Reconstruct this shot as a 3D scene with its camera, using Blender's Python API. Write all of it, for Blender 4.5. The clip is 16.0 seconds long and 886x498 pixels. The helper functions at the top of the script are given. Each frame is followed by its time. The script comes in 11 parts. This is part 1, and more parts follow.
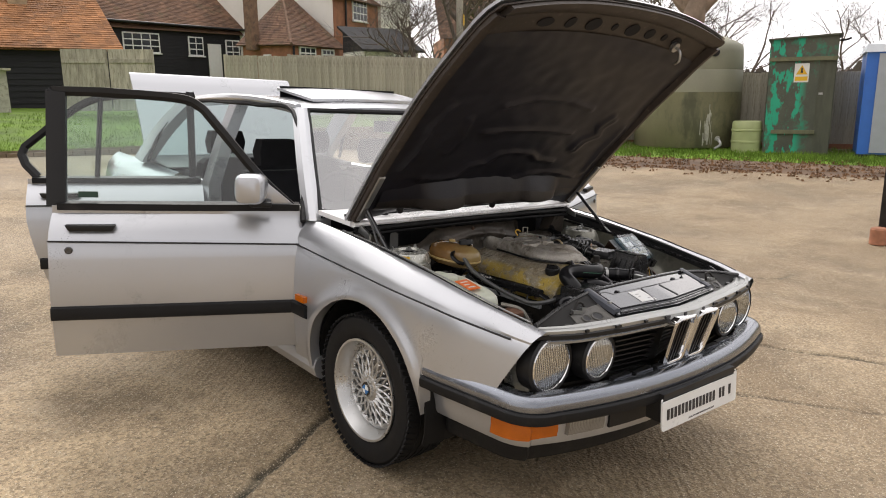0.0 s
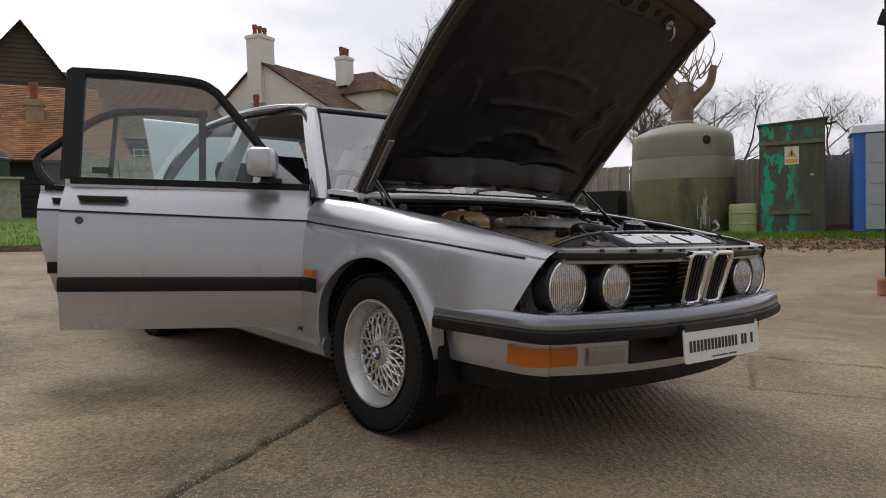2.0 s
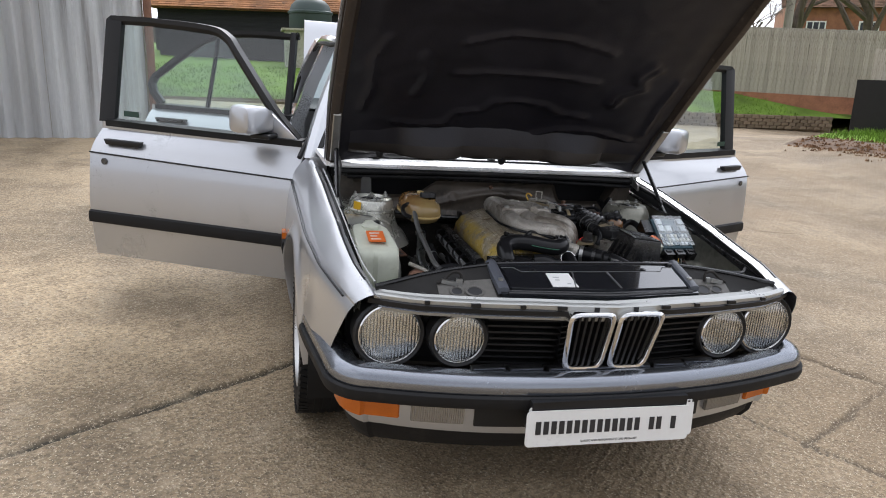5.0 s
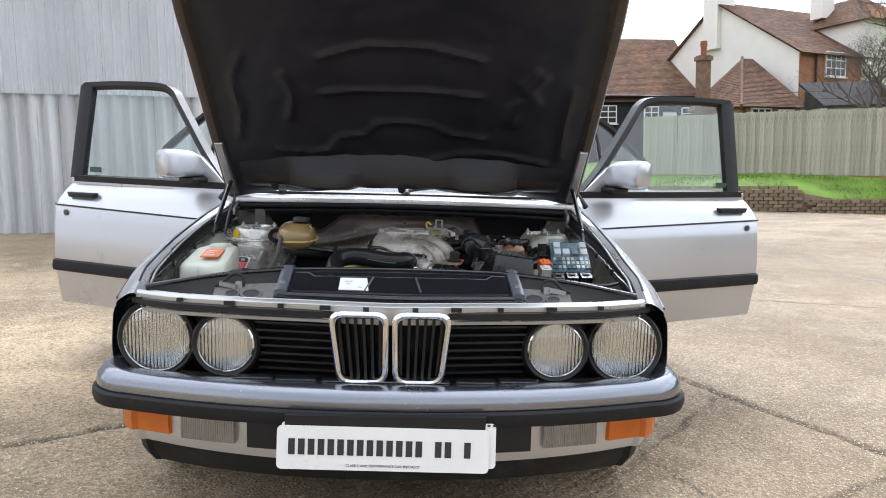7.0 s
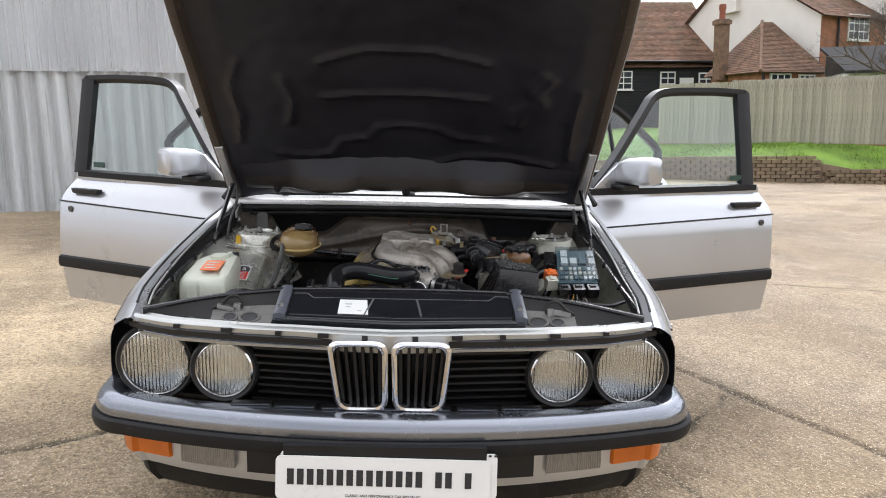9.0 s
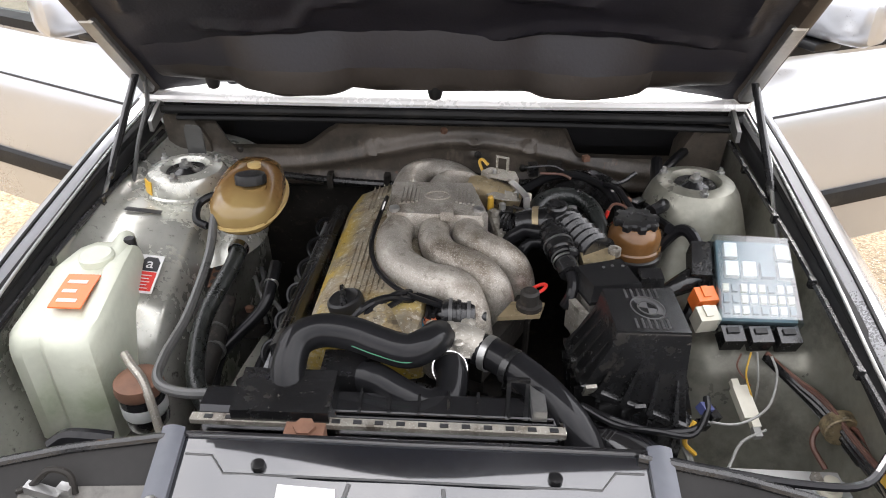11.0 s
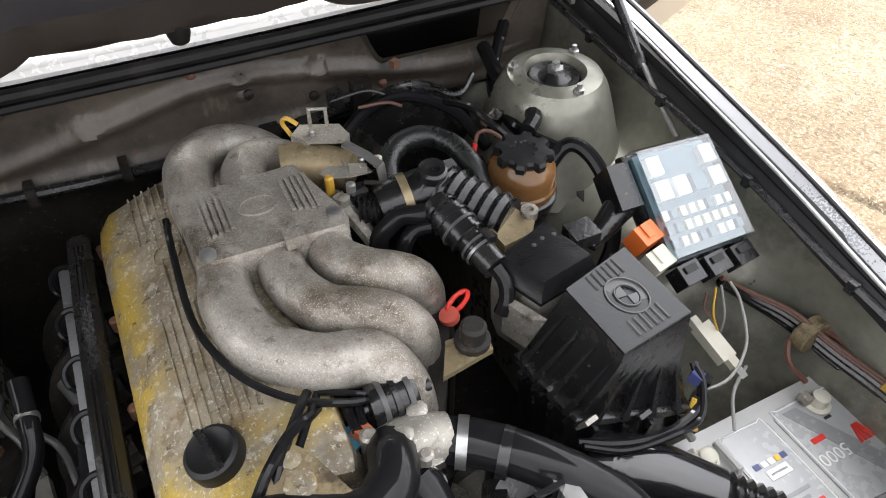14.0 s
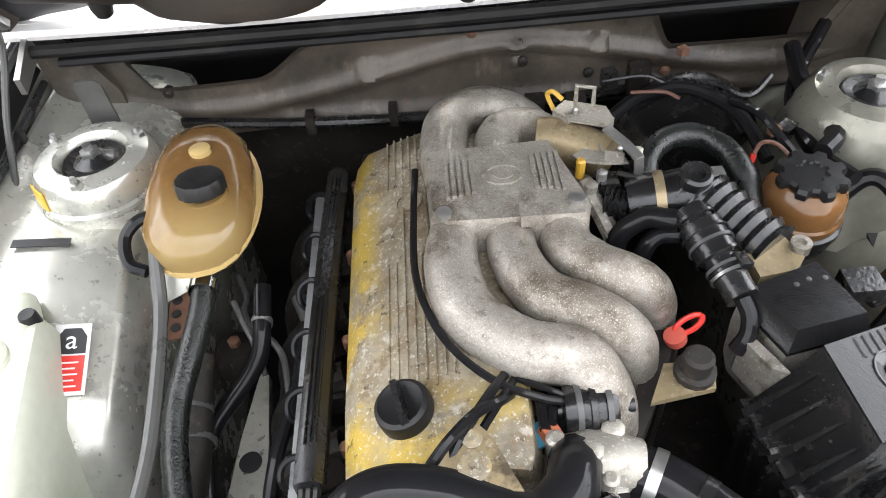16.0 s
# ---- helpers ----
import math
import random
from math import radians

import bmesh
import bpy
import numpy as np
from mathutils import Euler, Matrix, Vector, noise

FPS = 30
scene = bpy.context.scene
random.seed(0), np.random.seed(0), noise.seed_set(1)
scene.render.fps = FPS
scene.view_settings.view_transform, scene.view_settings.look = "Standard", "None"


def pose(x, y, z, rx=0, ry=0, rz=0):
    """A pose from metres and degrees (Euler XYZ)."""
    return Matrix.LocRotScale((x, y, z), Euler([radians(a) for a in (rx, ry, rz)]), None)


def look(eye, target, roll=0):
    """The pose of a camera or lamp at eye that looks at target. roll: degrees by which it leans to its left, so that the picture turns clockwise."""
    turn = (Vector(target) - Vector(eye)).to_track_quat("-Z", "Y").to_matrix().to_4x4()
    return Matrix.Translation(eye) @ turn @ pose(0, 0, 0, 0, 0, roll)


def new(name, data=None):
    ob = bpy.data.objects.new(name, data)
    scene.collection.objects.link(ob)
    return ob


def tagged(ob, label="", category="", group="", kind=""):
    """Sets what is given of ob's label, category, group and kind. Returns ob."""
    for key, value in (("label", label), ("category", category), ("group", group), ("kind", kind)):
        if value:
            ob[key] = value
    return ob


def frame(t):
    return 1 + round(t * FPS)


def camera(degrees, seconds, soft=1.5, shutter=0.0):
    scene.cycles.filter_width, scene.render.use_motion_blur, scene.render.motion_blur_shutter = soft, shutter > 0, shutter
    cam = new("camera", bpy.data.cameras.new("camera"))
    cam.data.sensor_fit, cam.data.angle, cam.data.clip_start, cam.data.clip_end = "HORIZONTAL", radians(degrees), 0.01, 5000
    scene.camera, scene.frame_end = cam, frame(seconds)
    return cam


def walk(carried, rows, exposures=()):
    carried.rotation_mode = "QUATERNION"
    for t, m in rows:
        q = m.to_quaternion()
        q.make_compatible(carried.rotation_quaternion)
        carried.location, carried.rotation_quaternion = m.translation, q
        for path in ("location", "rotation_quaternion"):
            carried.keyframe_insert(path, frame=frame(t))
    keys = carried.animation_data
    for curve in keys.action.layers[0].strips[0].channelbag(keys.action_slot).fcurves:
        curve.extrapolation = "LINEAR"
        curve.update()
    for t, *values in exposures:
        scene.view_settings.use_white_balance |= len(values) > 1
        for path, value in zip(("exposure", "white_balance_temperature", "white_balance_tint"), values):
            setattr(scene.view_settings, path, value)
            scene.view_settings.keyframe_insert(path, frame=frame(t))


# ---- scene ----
cam = camera(64.4, 16.0, 1.0)
PATH = [
    (0, (-2.232, -2.219, 1.469), (-0.976, -0.720, 1.048), -0.49),
    (0.5, (-2.288, -2.297, 1.454), (-1.057, -0.764, 1.087), -1.74),
    (1, (-2.309, -2.259, 1.367), (-1.053, -0.743, 1.017), -3.75),
    (1.5, (-2.295, -2.242, 1.052), (-1.001, -0.726, 0.895), -2.79),
    (2, (-2.313, -2.247, 0.851), (-1.029, -0.716, 0.761), -1.75),
    (2.5, (-2.317, -2.265, 0.853), (-1.023, -0.741, 0.815), -2.14),
    (3, (-2.283, -2.298, 0.974), (-1.003, -0.773, 0.793), -3.27),
    (3.5, (-2.164, -2.477, 1.294), (-0.937, -0.973, 0.813), -1.81),
    (3.7, (-2.086, -2.531, 1.378), (-0.880, -1.035, 0.826), -0.81),
    (5.8, (-0.137, -2.631, 1.334), (-0.058, -0.691, 0.856), 0.93),
    (6, (-0.016, -2.638, 1.356), (0.057, -0.701, 0.862), -0.01),
    (6.5, (0.105, -2.654, 1.310), (0.135, -0.685, 0.961), -0.75),
    (7, (0.129, -2.613, 1.020), (0.176, -0.624, 0.821), -0.87),
    (7.5, (0.134, -2.584, 0.803), (0.184, -0.586, 0.716), -1.54),
    (8, (0.138, -2.580, 0.794), (0.163, -0.583, 0.696), -1.45),
    (8.5, (0.129, -2.580, 0.840), (0.152, -0.582, 0.740), -1.66),
    (9, (0.164, -2.549, 1.159), (0.171, -0.571, 0.864), -1.11),
    (9.5, (0.230, -2.378, 1.348), (0.077, -0.476, 0.749), -2.08),
    (9.7, (0.181, -2.206, 1.342), (0.022, -0.312, 0.719), -1.65),
    (11.8, (0.164, -1.088, 1.462), (0.030, 0.475, 0.221), -5.17),
    (12, (0.177, -1.056, 1.464), (0.081, 0.471, 0.176), -7.32),
    (12.5, (0.090, -0.919, 1.421), (0.431, 0.477, 0.030), -9.47),
    (13, (-0.006, -0.834, 1.422), (0.690, 0.428, 0.035), -4.03),
    (13.5, (-0.010, -0.804, 1.418), (0.671, 0.467, 0.033), -2.90),
    (14, (-0.017, -0.796, 1.415), (0.565, 0.499, 0.006), -3.18),
    (14.5, (-0.022, -0.810, 1.410), (0.474, 0.411, -0.094), -2.92),
    (15, (-0.018, -0.808, 1.406), (0.397, 0.423, -0.114), -4.67),
    (15.5, (-0.022, -0.793, 1.409), (0.137, 0.567, -0.049), -8.19),
    (16, (-0.000, -0.761, 1.393), (-0.077, 0.659, -0.013), -8.99),
]
EXPOSURES = [(0, -0.12, 6700, 14), (1.0, -0.05, 6700, 14), (1.5, -0.40, 6550, 13), (2.0, -1.01, 6350, 15), (3.0, -1.75, 6100, 14), (3.5, -0.76, 6150, 13), (3.7, -0.68, 6150, 13), (5.8, 0.38, 5900, 13), (6.5, 0.52, 5850, 12), (7.0, 0.47, 5850, 12), (8.0, 0.07, 6050, 13), (9.0, 0.37, 6150, 13), (9.7, 0.46, 6300, 13), (11.8, 1.48, 6400, 14), (12.5, 1.50, 6400, 14), (13.0, 1.16, 6350, 13), (14.5, 1.42, 6350, 12), (15.4, 1.78, 6300, 12), (16, 1.86, 6300, 11)]
walk(cam, [(t, look(eye, target, roll)) for t, eye, target, roll in PATH], EXPOSURES)

# ---------------------------------------------------------------- world and light
SUN_ELEV, SUN_AZ = 44.0, 20.0
world = bpy.data.worlds.new("overcast_sky")
scene.world = world
world.use_nodes = True
wn, wl = world.node_tree.nodes, world.node_tree.links
wn.clear()
w_out = wn.new("ShaderNodeOutputWorld")
w_bg = wn.new("ShaderNodeBackground")
w_sky = wn.new("ShaderNodeTexSky")
w_sky.sky_type = "NISHITA"
w_sky.sun_disc = False
w_sky.sun_elevation = radians(SUN_ELEV)
w_sky.sun_rotation = radians(SUN_AZ)
w_sky.air_density, w_sky.dust_density, w_sky.ozone_density = 1.0, 4.0, 1.0
w_hs = wn.new("ShaderNodeHueSaturation")
w_hs.inputs["Saturation"].default_value = 0.10
w_hs.inputs["Value"].default_value = 0.30
w_co = wn.new("ShaderNodeTexCoord")
w_map = wn.new("ShaderNodeMapping")
w_map.inputs["Scale"].default_value = (1.0, 1.0, 2.6)
w_no = wn.new("ShaderNodeTexNoise")
w_no.inputs["Scale"].default_value = 2.2
w_no.inputs["Detail"].default_value = 6
w_no.inputs["Roughness"].default_value = 0.55
w_rp = wn.new("ShaderNodeValToRGB")
w_rp.color_ramp.elements[0].position, w_rp.color_ramp.elements[1].position = 0.34, 0.62
w_rp.color_ramp.elements[0].color = (13.5, 13.8, 14.4, 1)
w_rp.color_ramp.elements[1].color = (21.0, 20.8, 20.6, 1)
w_mx = wn.new("ShaderNodeMix")
w_mx.data_type = "RGBA"
w_mx.inputs["Factor"].default_value = 0.8
wl.new(w_sky.outputs[0], w_hs.inputs["Color"])
wl.new(w_co.outputs["Generated"], w_map.inputs["Vector"])
wl.new(w_map.outputs[0], w_no.inputs["Vector"])
wl.new(w_no.outputs["Fac"], w_rp.inputs[0])
wl.new(w_hs.outputs[0], w_mx.inputs["A"])
wl.new(w_rp.outputs[0], w_mx.inputs["B"])
w_dir = wn.new("ShaderNodeVectorMath")
w_dir.operation = "DOT_PRODUCT"
w_dir.inputs[1].default_value = (math.cos(radians(SUN_ELEV)) * math.sin(radians(SUN_AZ)), math.cos(radians(SUN_ELEV)) * math.cos(radians(SUN_AZ)), math.sin(radians(SUN_ELEV)))
wl.new(w_co.outputs["Generated"], w_dir.inputs[0])
w_glow = wn.new("ShaderNodeMapRange")
w_glow.inputs[1].default_value, w_glow.inputs[2].default_value = -0.2, 0.95
w_glow.inputs[3].default_value, w_glow.inputs[4].default_value = 0.70, 1.60
wl.new(w_dir.outputs["Value"], w_glow.inputs[0])
w_sc = wn.new("ShaderNodeVectorMath")
w_sc.operation = "SCALE"
wl.new(w_mx.outputs["Result"], w_sc.inputs[0])
wl.new(w_glow.outputs[0], w_sc.inputs["Scale"])
wl.new(w_sc.outputs[0], w_bg.inputs["Color"])
w_bg.inputs["Strength"].default_value = 0.092
wl.new(w_bg.outputs[0], w_out.inputs[0])
sun = new("sun", bpy.data.lights.new("sun", "SUN"))
sun.data.energy, sun.data.angle, sun.data.color = 2.1, radians(24), (1.0, 0.97, 0.92)
sun.matrix_world = look((0, 0, 30), (30 * math.cos(radians(SUN_ELEV)) * -math.sin(radians(SUN_AZ)), 30 * math.cos(radians(SUN_ELEV)) * math.cos(radians(SUN_AZ)) * -1, 30 - 30 * math.sin(radians(SUN_ELEV))))

# ---------------------------------------------------------------- materials


def mat(name, base, rough=0.5, metal=0.0, var=0.12, scale=6.0, fine=90.0, bump=0.15, dirt=None, dirt_amt=0.0, dirt_scale=4.0,
        coat=0.0, rand=0.0, island=0.0, spec=0.5, stretch=(1, 1, 1), rough_var=0.1, attr="", attr_col=None):
    m = bpy.data.materials.new(name)
    m.use_nodes = True
    nt = m.node_tree
    n, l = nt.nodes, nt.links
    b = n["Principled BSDF"]
    b.inputs["Metallic"].default_value = metal
    b.inputs["Specular IOR Level"].default_value = spec
    if coat:
        b.inputs["Coat Weight"].default_value = coat
        b.inputs["Coat Roughness"].default_value = 0.06
    co = n.new("ShaderNodeTexCoord")
    mp = n.new("ShaderNodeMapping")
    mp.inputs["Scale"].default_value = stretch
    l.new(co.outputs["Object"], mp.inputs["Vector"])

    def noise_node(s, detail=5.0):
        t = n.new("ShaderNodeTexNoise")
        t.inputs["Scale"].default_value = s
        t.inputs["Detail"].default_value = detail
        l.new(mp.outputs[0], t.inputs["Vector"])
        return t

    big, small = noise_node(scale), noise_node(fine, 3.0)
    add = n.new("ShaderNodeMath")
    add.operation = "MULTIPLY_ADD"
    l.new(small.outputs["Fac"], add.inputs[0])
    add.inputs[1].default_value = 0.45
    l.new(big.outputs["Fac"], add.inputs[2])
    rng = n.new("ShaderNodeMapRange")
    l.new(add.outputs[0], rng.inputs[0])
    rng.inputs[1].default_value, rng.inputs[2].default_value = 0.45, 1.0
    rng.inputs[3].default_value, rng.inputs[4].default_value = 1.0 - var, 1.0 + var
    value = rng.outputs[0]
    for amount, socket in ((rand, "obj"), (island, "isl")):
        if amount:
            src = n.new("ShaderNodeObjectInfo").outputs["Random"] if socket == "obj" else n.new("ShaderNodeNewGeometry").outputs["Random Per Island"]
            r2 = n.new("ShaderNodeMapRange")
            l.new(src, r2.inputs[0])
            r2.inputs[3].default_value, r2.inputs[4].default_value = 1.0 - amount, 1.0 + amount
            mu = n.new("ShaderNodeMath")
            mu.operation = "MULTIPLY"
            l.new(value, mu.inputs[0])
            l.new(r2.outputs[0], mu.inputs[1])
            value = mu.outputs[0]
    vm = n.new("ShaderNodeVectorMath")
    vm.operation = "SCALE"
    vm.inputs[0].default_value = base[:3]
    l.new(value, vm.inputs["Scale"])
    colour = vm.outputs[0]

    def blend(fac_socket, col, colour):
        mx = n.new("ShaderNodeMix")
        mx.data_type = "RGBA"
        l.new(fac_socket, mx.inputs["Factor"])
        l.new(colour, mx.inputs["A"])
        mx.inputs["B"].default_value = (*col[:3], 1)
        return mx.outputs["Result"]

    if dirt:
        dn = noise_node(dirt_scale, 8.0)
        dn.inputs["Roughness"].default_value = 0.7
        dr = n.new("ShaderNodeMapRange")
        l.new(dn.outputs["Fac"], dr.inputs[0])
        dr.inputs[1].default_value, dr.inputs[2].default_value = 0.66 - 0.3 * dirt_amt, 0.80 - 0.3 * dirt_amt
        dr.inputs[4].default_value = min(1.0, 0.35 + dirt_amt)
        colour = blend(dr.outputs[0], dirt, colour)
    if attr:
        at = n.new("ShaderNodeAttribute")
        at.attribute_name = attr
        colour = blend(at.outputs["Fac"], attr_col, colour)
    l.new(colour, b.inputs["Base Color"])
    rr = n.new("ShaderNodeMapRange")
    l.new(add.outputs[0], rr.inputs[0])
    rr.inputs[1].default_value, rr.inputs[2].default_value = 0.45, 1.0
    rr.inputs[3].default_value, rr.inputs[4].default_value = max(0.02, rough - rough_var), min(1.0, rough + rough_var)
    l.new(rr.outputs[0], b.inputs["Roughness"])
    if bump:
        bp = n.new("ShaderNodeBump")
        bp.inputs["Strength"].default_value = bump
        bp.inputs["Distance"].default_value = 0.004
        l.new(add.outputs[0], bp.inputs["Height"])
        l.new(bp.outputs[0], b.inputs["Normal"])
    return m


def glass(name, tint=(0.85, 0.92, 0.9), rough=0.02, mixin=0.75, graze=0.8):
    """Thin pane: mostly see-through, with the gloss of its surface."""
    m = bpy.data.materials.new(name)
    m.use_nodes = True
    n, l = m.node_tree.nodes, m.node_tree.links
    n.clear()
    out = n.new("ShaderNodeOutputMaterial")
    tr, gl, mx, fr = n.new("ShaderNodeBsdfTransparent"), n.new("ShaderNodeBsdfGlossy"), n.new("ShaderNodeMixShader"), n.new("ShaderNodeLayerWeight")
    tr.inputs[0].default_value = (*tint, 1)
    gl.inputs["Roughness"].default_value = rough
    pw = n.new("ShaderNodeMath")
    pw.operation = "POWER"
    pw.inputs[1].default_value = 5.0
    l.new(fr.outputs["Facing"], pw.inputs[0])
    sch = n.new("ShaderNodeMath")
    sch.operation = "MULTIPLY_ADD"
    sch.inputs[1].default_value, sch.inputs[2].default_value = graze, mixin
    l.new(pw.outputs[0], sch.inputs[0])
    fr.inputs["Blend"].default_value = 0.5
    l.new(sch.outputs[0], mx.inputs[0])
    l.new(tr.outputs[0], mx.inputs[1])
    l.new(gl.outputs[0], mx.inputs[2])
    l.new(mx.outputs[0], out.inputs[0])
    return m


M = {}
M["concrete"] = mat("concrete", (0.31, 0.238, 0.150), 0.75, var=0.22, scale=0.9, fine=160, bump=0.55, dirt=(0.15, 0.112, 0.070), dirt_amt=0.28, dirt_scale=0.7, attr="grime", attr_col=(0.05, 0.045, 0.03))
M["grass"] = mat("grass", (0.13, 0.215, 0.03), 0.9, var=0.45, scale=1.2, fine=40, bump=0.8, dirt=(0.13, 0.12, 0.05), dirt_amt=0.2, dirt_scale=1.0, island=0.35)
M["soil"] = mat("leaf_litter", (0.13, 0.085, 0.055), 0.95, var=0.5, scale=3, fine=30, bump=1.0)
M["paint"] = mat("silver_paint", (0.47, 0.48, 0.50), 0.30, metal=0.68, var=0.03, scale=3, fine=300, bump=0.0, coat=0.9, rough_var=0.04)
M["bay_paint"] = mat("engine_bay_silver", (0.56, 0.56, 0.505), 0.25, metal=0.55, var=0.15, scale=5, fine=60, bump=0.08, dirt=(0.10, 0.095, 0.08), dirt_amt=0.25, dirt_scale=6)
M["dirty_panel"] = mat("dirty_bulkhead", (0.072, 0.060, 0.048), 0.38, metal=0.1, var=0.4, scale=9, fine=110, bump=0.55, dirt=(0.16, 0.135, 0.105), dirt_amt=0.3, dirt_scale=5)
M["black"] = mat("black_plastic", (0.011, 0.011, 0.0115), 0.42, var=0.2, scale=10, fine=220, bump=0.12)
M["rubber"] = mat("black_rubber", (0.009, 0.009, 0.0095), 0.55, var=0.25, scale=9, fine=120, bump=0.2)
M["gloss_black"] = mat("gloss_black", (0.012, 0.012, 0.013), 0.2, var=0.1, bump=0.02)
M["chrome"] = mat("chrome", (0.78, 0.78, 0.78), 0.09, metal=1.0, var=0.03, bump=0.02, rough_var=0.04)
M["steel"] = mat("steel", (0.42, 0.42, 0.41), 0.36, metal=0.9, var=0.2, scale=12, fine=120, bump=0.1, dirt=(0.12, 0.08, 0.05), dirt_amt=0.1, dirt_scale=20)
M["corrugated"] = mat("galvanised_sheet", (0.86, 0.885, 0.91), 0.5, metal=0.1, var=0.12, scale=1.2, fine=50, bump=0.06, dirt=(0.34, 0.28, 0.23), dirt_amt=0.08, dirt_scale=0.9, stretch=(1.6, 1.6, 0.4))
M["fence_wood"] = mat("weathered_fence", (0.43, 0.40, 0.325), 0.85, var=0.3, scale=3, fine=60, bump=0.4, stretch=(4, 4, 0.6), rand=0.14, island=0.12)
M["black_boards"] = mat("black_weatherboard", (0.02, 0.02, 0.022), 0.6, var=0.4, scale=4, fine=50, bump=0.3, stretch=(0.5, 0.5, 4))
M["roof_orange"] = mat("orange_clay_tiles", (0.31, 0.145, 0.062), 0.85, var=0.4, scale=1.2, fine=14, bump=0.6, dirt=(0.10, 0.075, 0.05), dirt_amt=0.35, dirt_scale=1.5, island=0.25)
M["roof_brown"] = mat("brown_clay_tiles", (0.165, 0.094, 0.060), 0.9, var=0.4, scale=1.2, fine=14, bump=0.6, dirt=(0.095, 0.092, 0.045), dirt_amt=0.38, dirt_scale=0.9, island=0.3)
M["brick"] = mat("red_brick", (0.34, 0.15, 0.085), 0.9, var=0.35, scale=3, fine=25, bump=0.5, dirt=(0.3, 0.25, 0.2), dirt_amt=0.15, dirt_scale=3, island=0.3)
M["chimney_brick"] = mat("sooty_chimney_brick", (0.19, 0.115, 0.075), 0.9, var=0.4, scale=5, fine=14, bump=0.6, dirt=(0.07, 0.06, 0.05), dirt_amt=0.4, dirt_scale=3)
M["render_white"] = mat("white_render", (0.80, 0.77, 0.71), 0.85, var=0.06, scale=1.0, fine=30, bump=0.15)
M["white_paint"] = mat("white_paint", (0.80, 0.80, 0.78), 0.5, var=0.05, bump=0.05)
M["dark_glass"] = mat("dark_window_glass", (0.03, 0.035, 0.04), 0.08, var=0.3, scale=1, bump=0.0)
M["tank"] = mat("green_tank", (0.165, 0.155, 0.085), 0.6, var=0.2, scale=1.4, fine=40, bump=0.12, dirt=(0.055, 0.055, 0.032), dirt_amt=0.35, dirt_scale=0.8)
M["bark"] = mat("bark", (0.13, 0.10, 0.08), 0.9, var=0.35, scale=5, fine=40, bump=0.6)
M["twig"] = mat("bare_twigs", (0.10, 0.08, 0.07), 0.9, var=0.3, scale=2, bump=0.0)
M["glass"] = glass("clear_glass", (0.82, 0.93, 0.91), 0.02, 0.10)
M["screen_glass"] = glass("windscreen_glass", (0.72, 0.78, 0.77), 0.05, 0.30)

M["amber"] = mat("amber_lens", (0.50, 0.12, 0.006), 0.15, var=0.12, scale=20, fine=200, bump=0.1)
M["bonnet_inner"] = mat("bonnet_inner", (0.046, 0.036, 0.029), 0.5, metal=0.2, var=0.3, scale=5, fine=60, bump=0.15, dirt=(0.03, 0.025, 0.022), dirt_amt=0.35, dirt_scale=5)
M["flange_brown"] = mat("grubby_flange", (0.022, 0.0175, 0.015), 0.5, var=0.35, scale=8, fine=90, bump=0.25, dirt=(0.065, 0.052, 0.042), dirt_amt=0.25, dirt_scale=14)
M["bonnet_pad"] = mat("bonnet_pad", (0.0125, 0.0120, 0.0175), 0.45, var=0.3, scale=4, fine=140, bump=0.3, dirt=(0.016, 0.016, 0.018), dirt_amt=0.10, dirt_scale=3)
M["bay_bright"] = mat("slam_silver", (0.40, 0.405, 0.39), 0.32, metal=0.6, var=0.08, scale=5, bump=0.04, dirt=(0.12, 0.10, 0.08), dirt_amt=0.12, dirt_scale=7)
M["reflector"] = mat("lamp_reflector", (0.86, 0.87, 0.87), 0.14, metal=1.0, var=0.04, bump=0.05)
M["lamp_glass"] = glass("lamp_glass", (0.93, 0.94, 0.93), 0.12, 0.22)
M["bumper_metal"] = mat("bumper_metal", (0.25, 0.265, 0.295), 0.22, metal=0.9, var=0.06, scale=3, bump=0.02)
M["plate_white"] = mat("plate_white", (0.74, 0.74, 0.72), 0.35, var=0.04, bump=0.02)
M["fog_glass"] = mat("fog_glass", (0.30, 0.29, 0.27), 0.18, metal=0.55, var=0.15, scale=10, bump=0.05)
M["trim"] = mat("dark_trim", (0.022, 0.022, 0.024), 0.8, var=0.2, bump=0.2)
M["lock"] = mat("lock_metal", (0.10, 0.10, 0.10), 0.3, metal=0.8)
M["sticker"] = mat("sticker", (0.02, 0.06, 0.045), 0.4)
M["tyre"] = mat("tyre_rubber", (0.009, 0.009, 0.0095), 0.62, var=0.25, scale=8, fine=90, bump=0.15)
M["alloy"] = mat("alloy_silver", (0.56, 0.56, 0.55), 0.32, metal=0.75, var=0.08, scale=8, bump=0.03, dirt=(0.2, 0.17, 0.14), dirt_amt=0.05, dirt_scale=12)
M["badge_blue"] = mat("badge_blue", (0.03, 0.16, 0.42), 0.3)
# Near-white base puts the sky's reflection on silver paint into the colour.
M["scuttle_sky_white"] = mat("scuttle_sky_white", (0.84, 0.84, 0.835), 0.25, metal=0.15, var=0.05, scale=5, bump=0.02, coat=0.5)
M["cast"] = mat("cast_aluminium", (0.32, 0.295, 0.258), 0.48, metal=0.45, var=0.28, scale=9, fine=260, bump=0.7, dirt=(0.155, 0.135, 0.11), dirt_amt=0.34, dirt_scale=9)
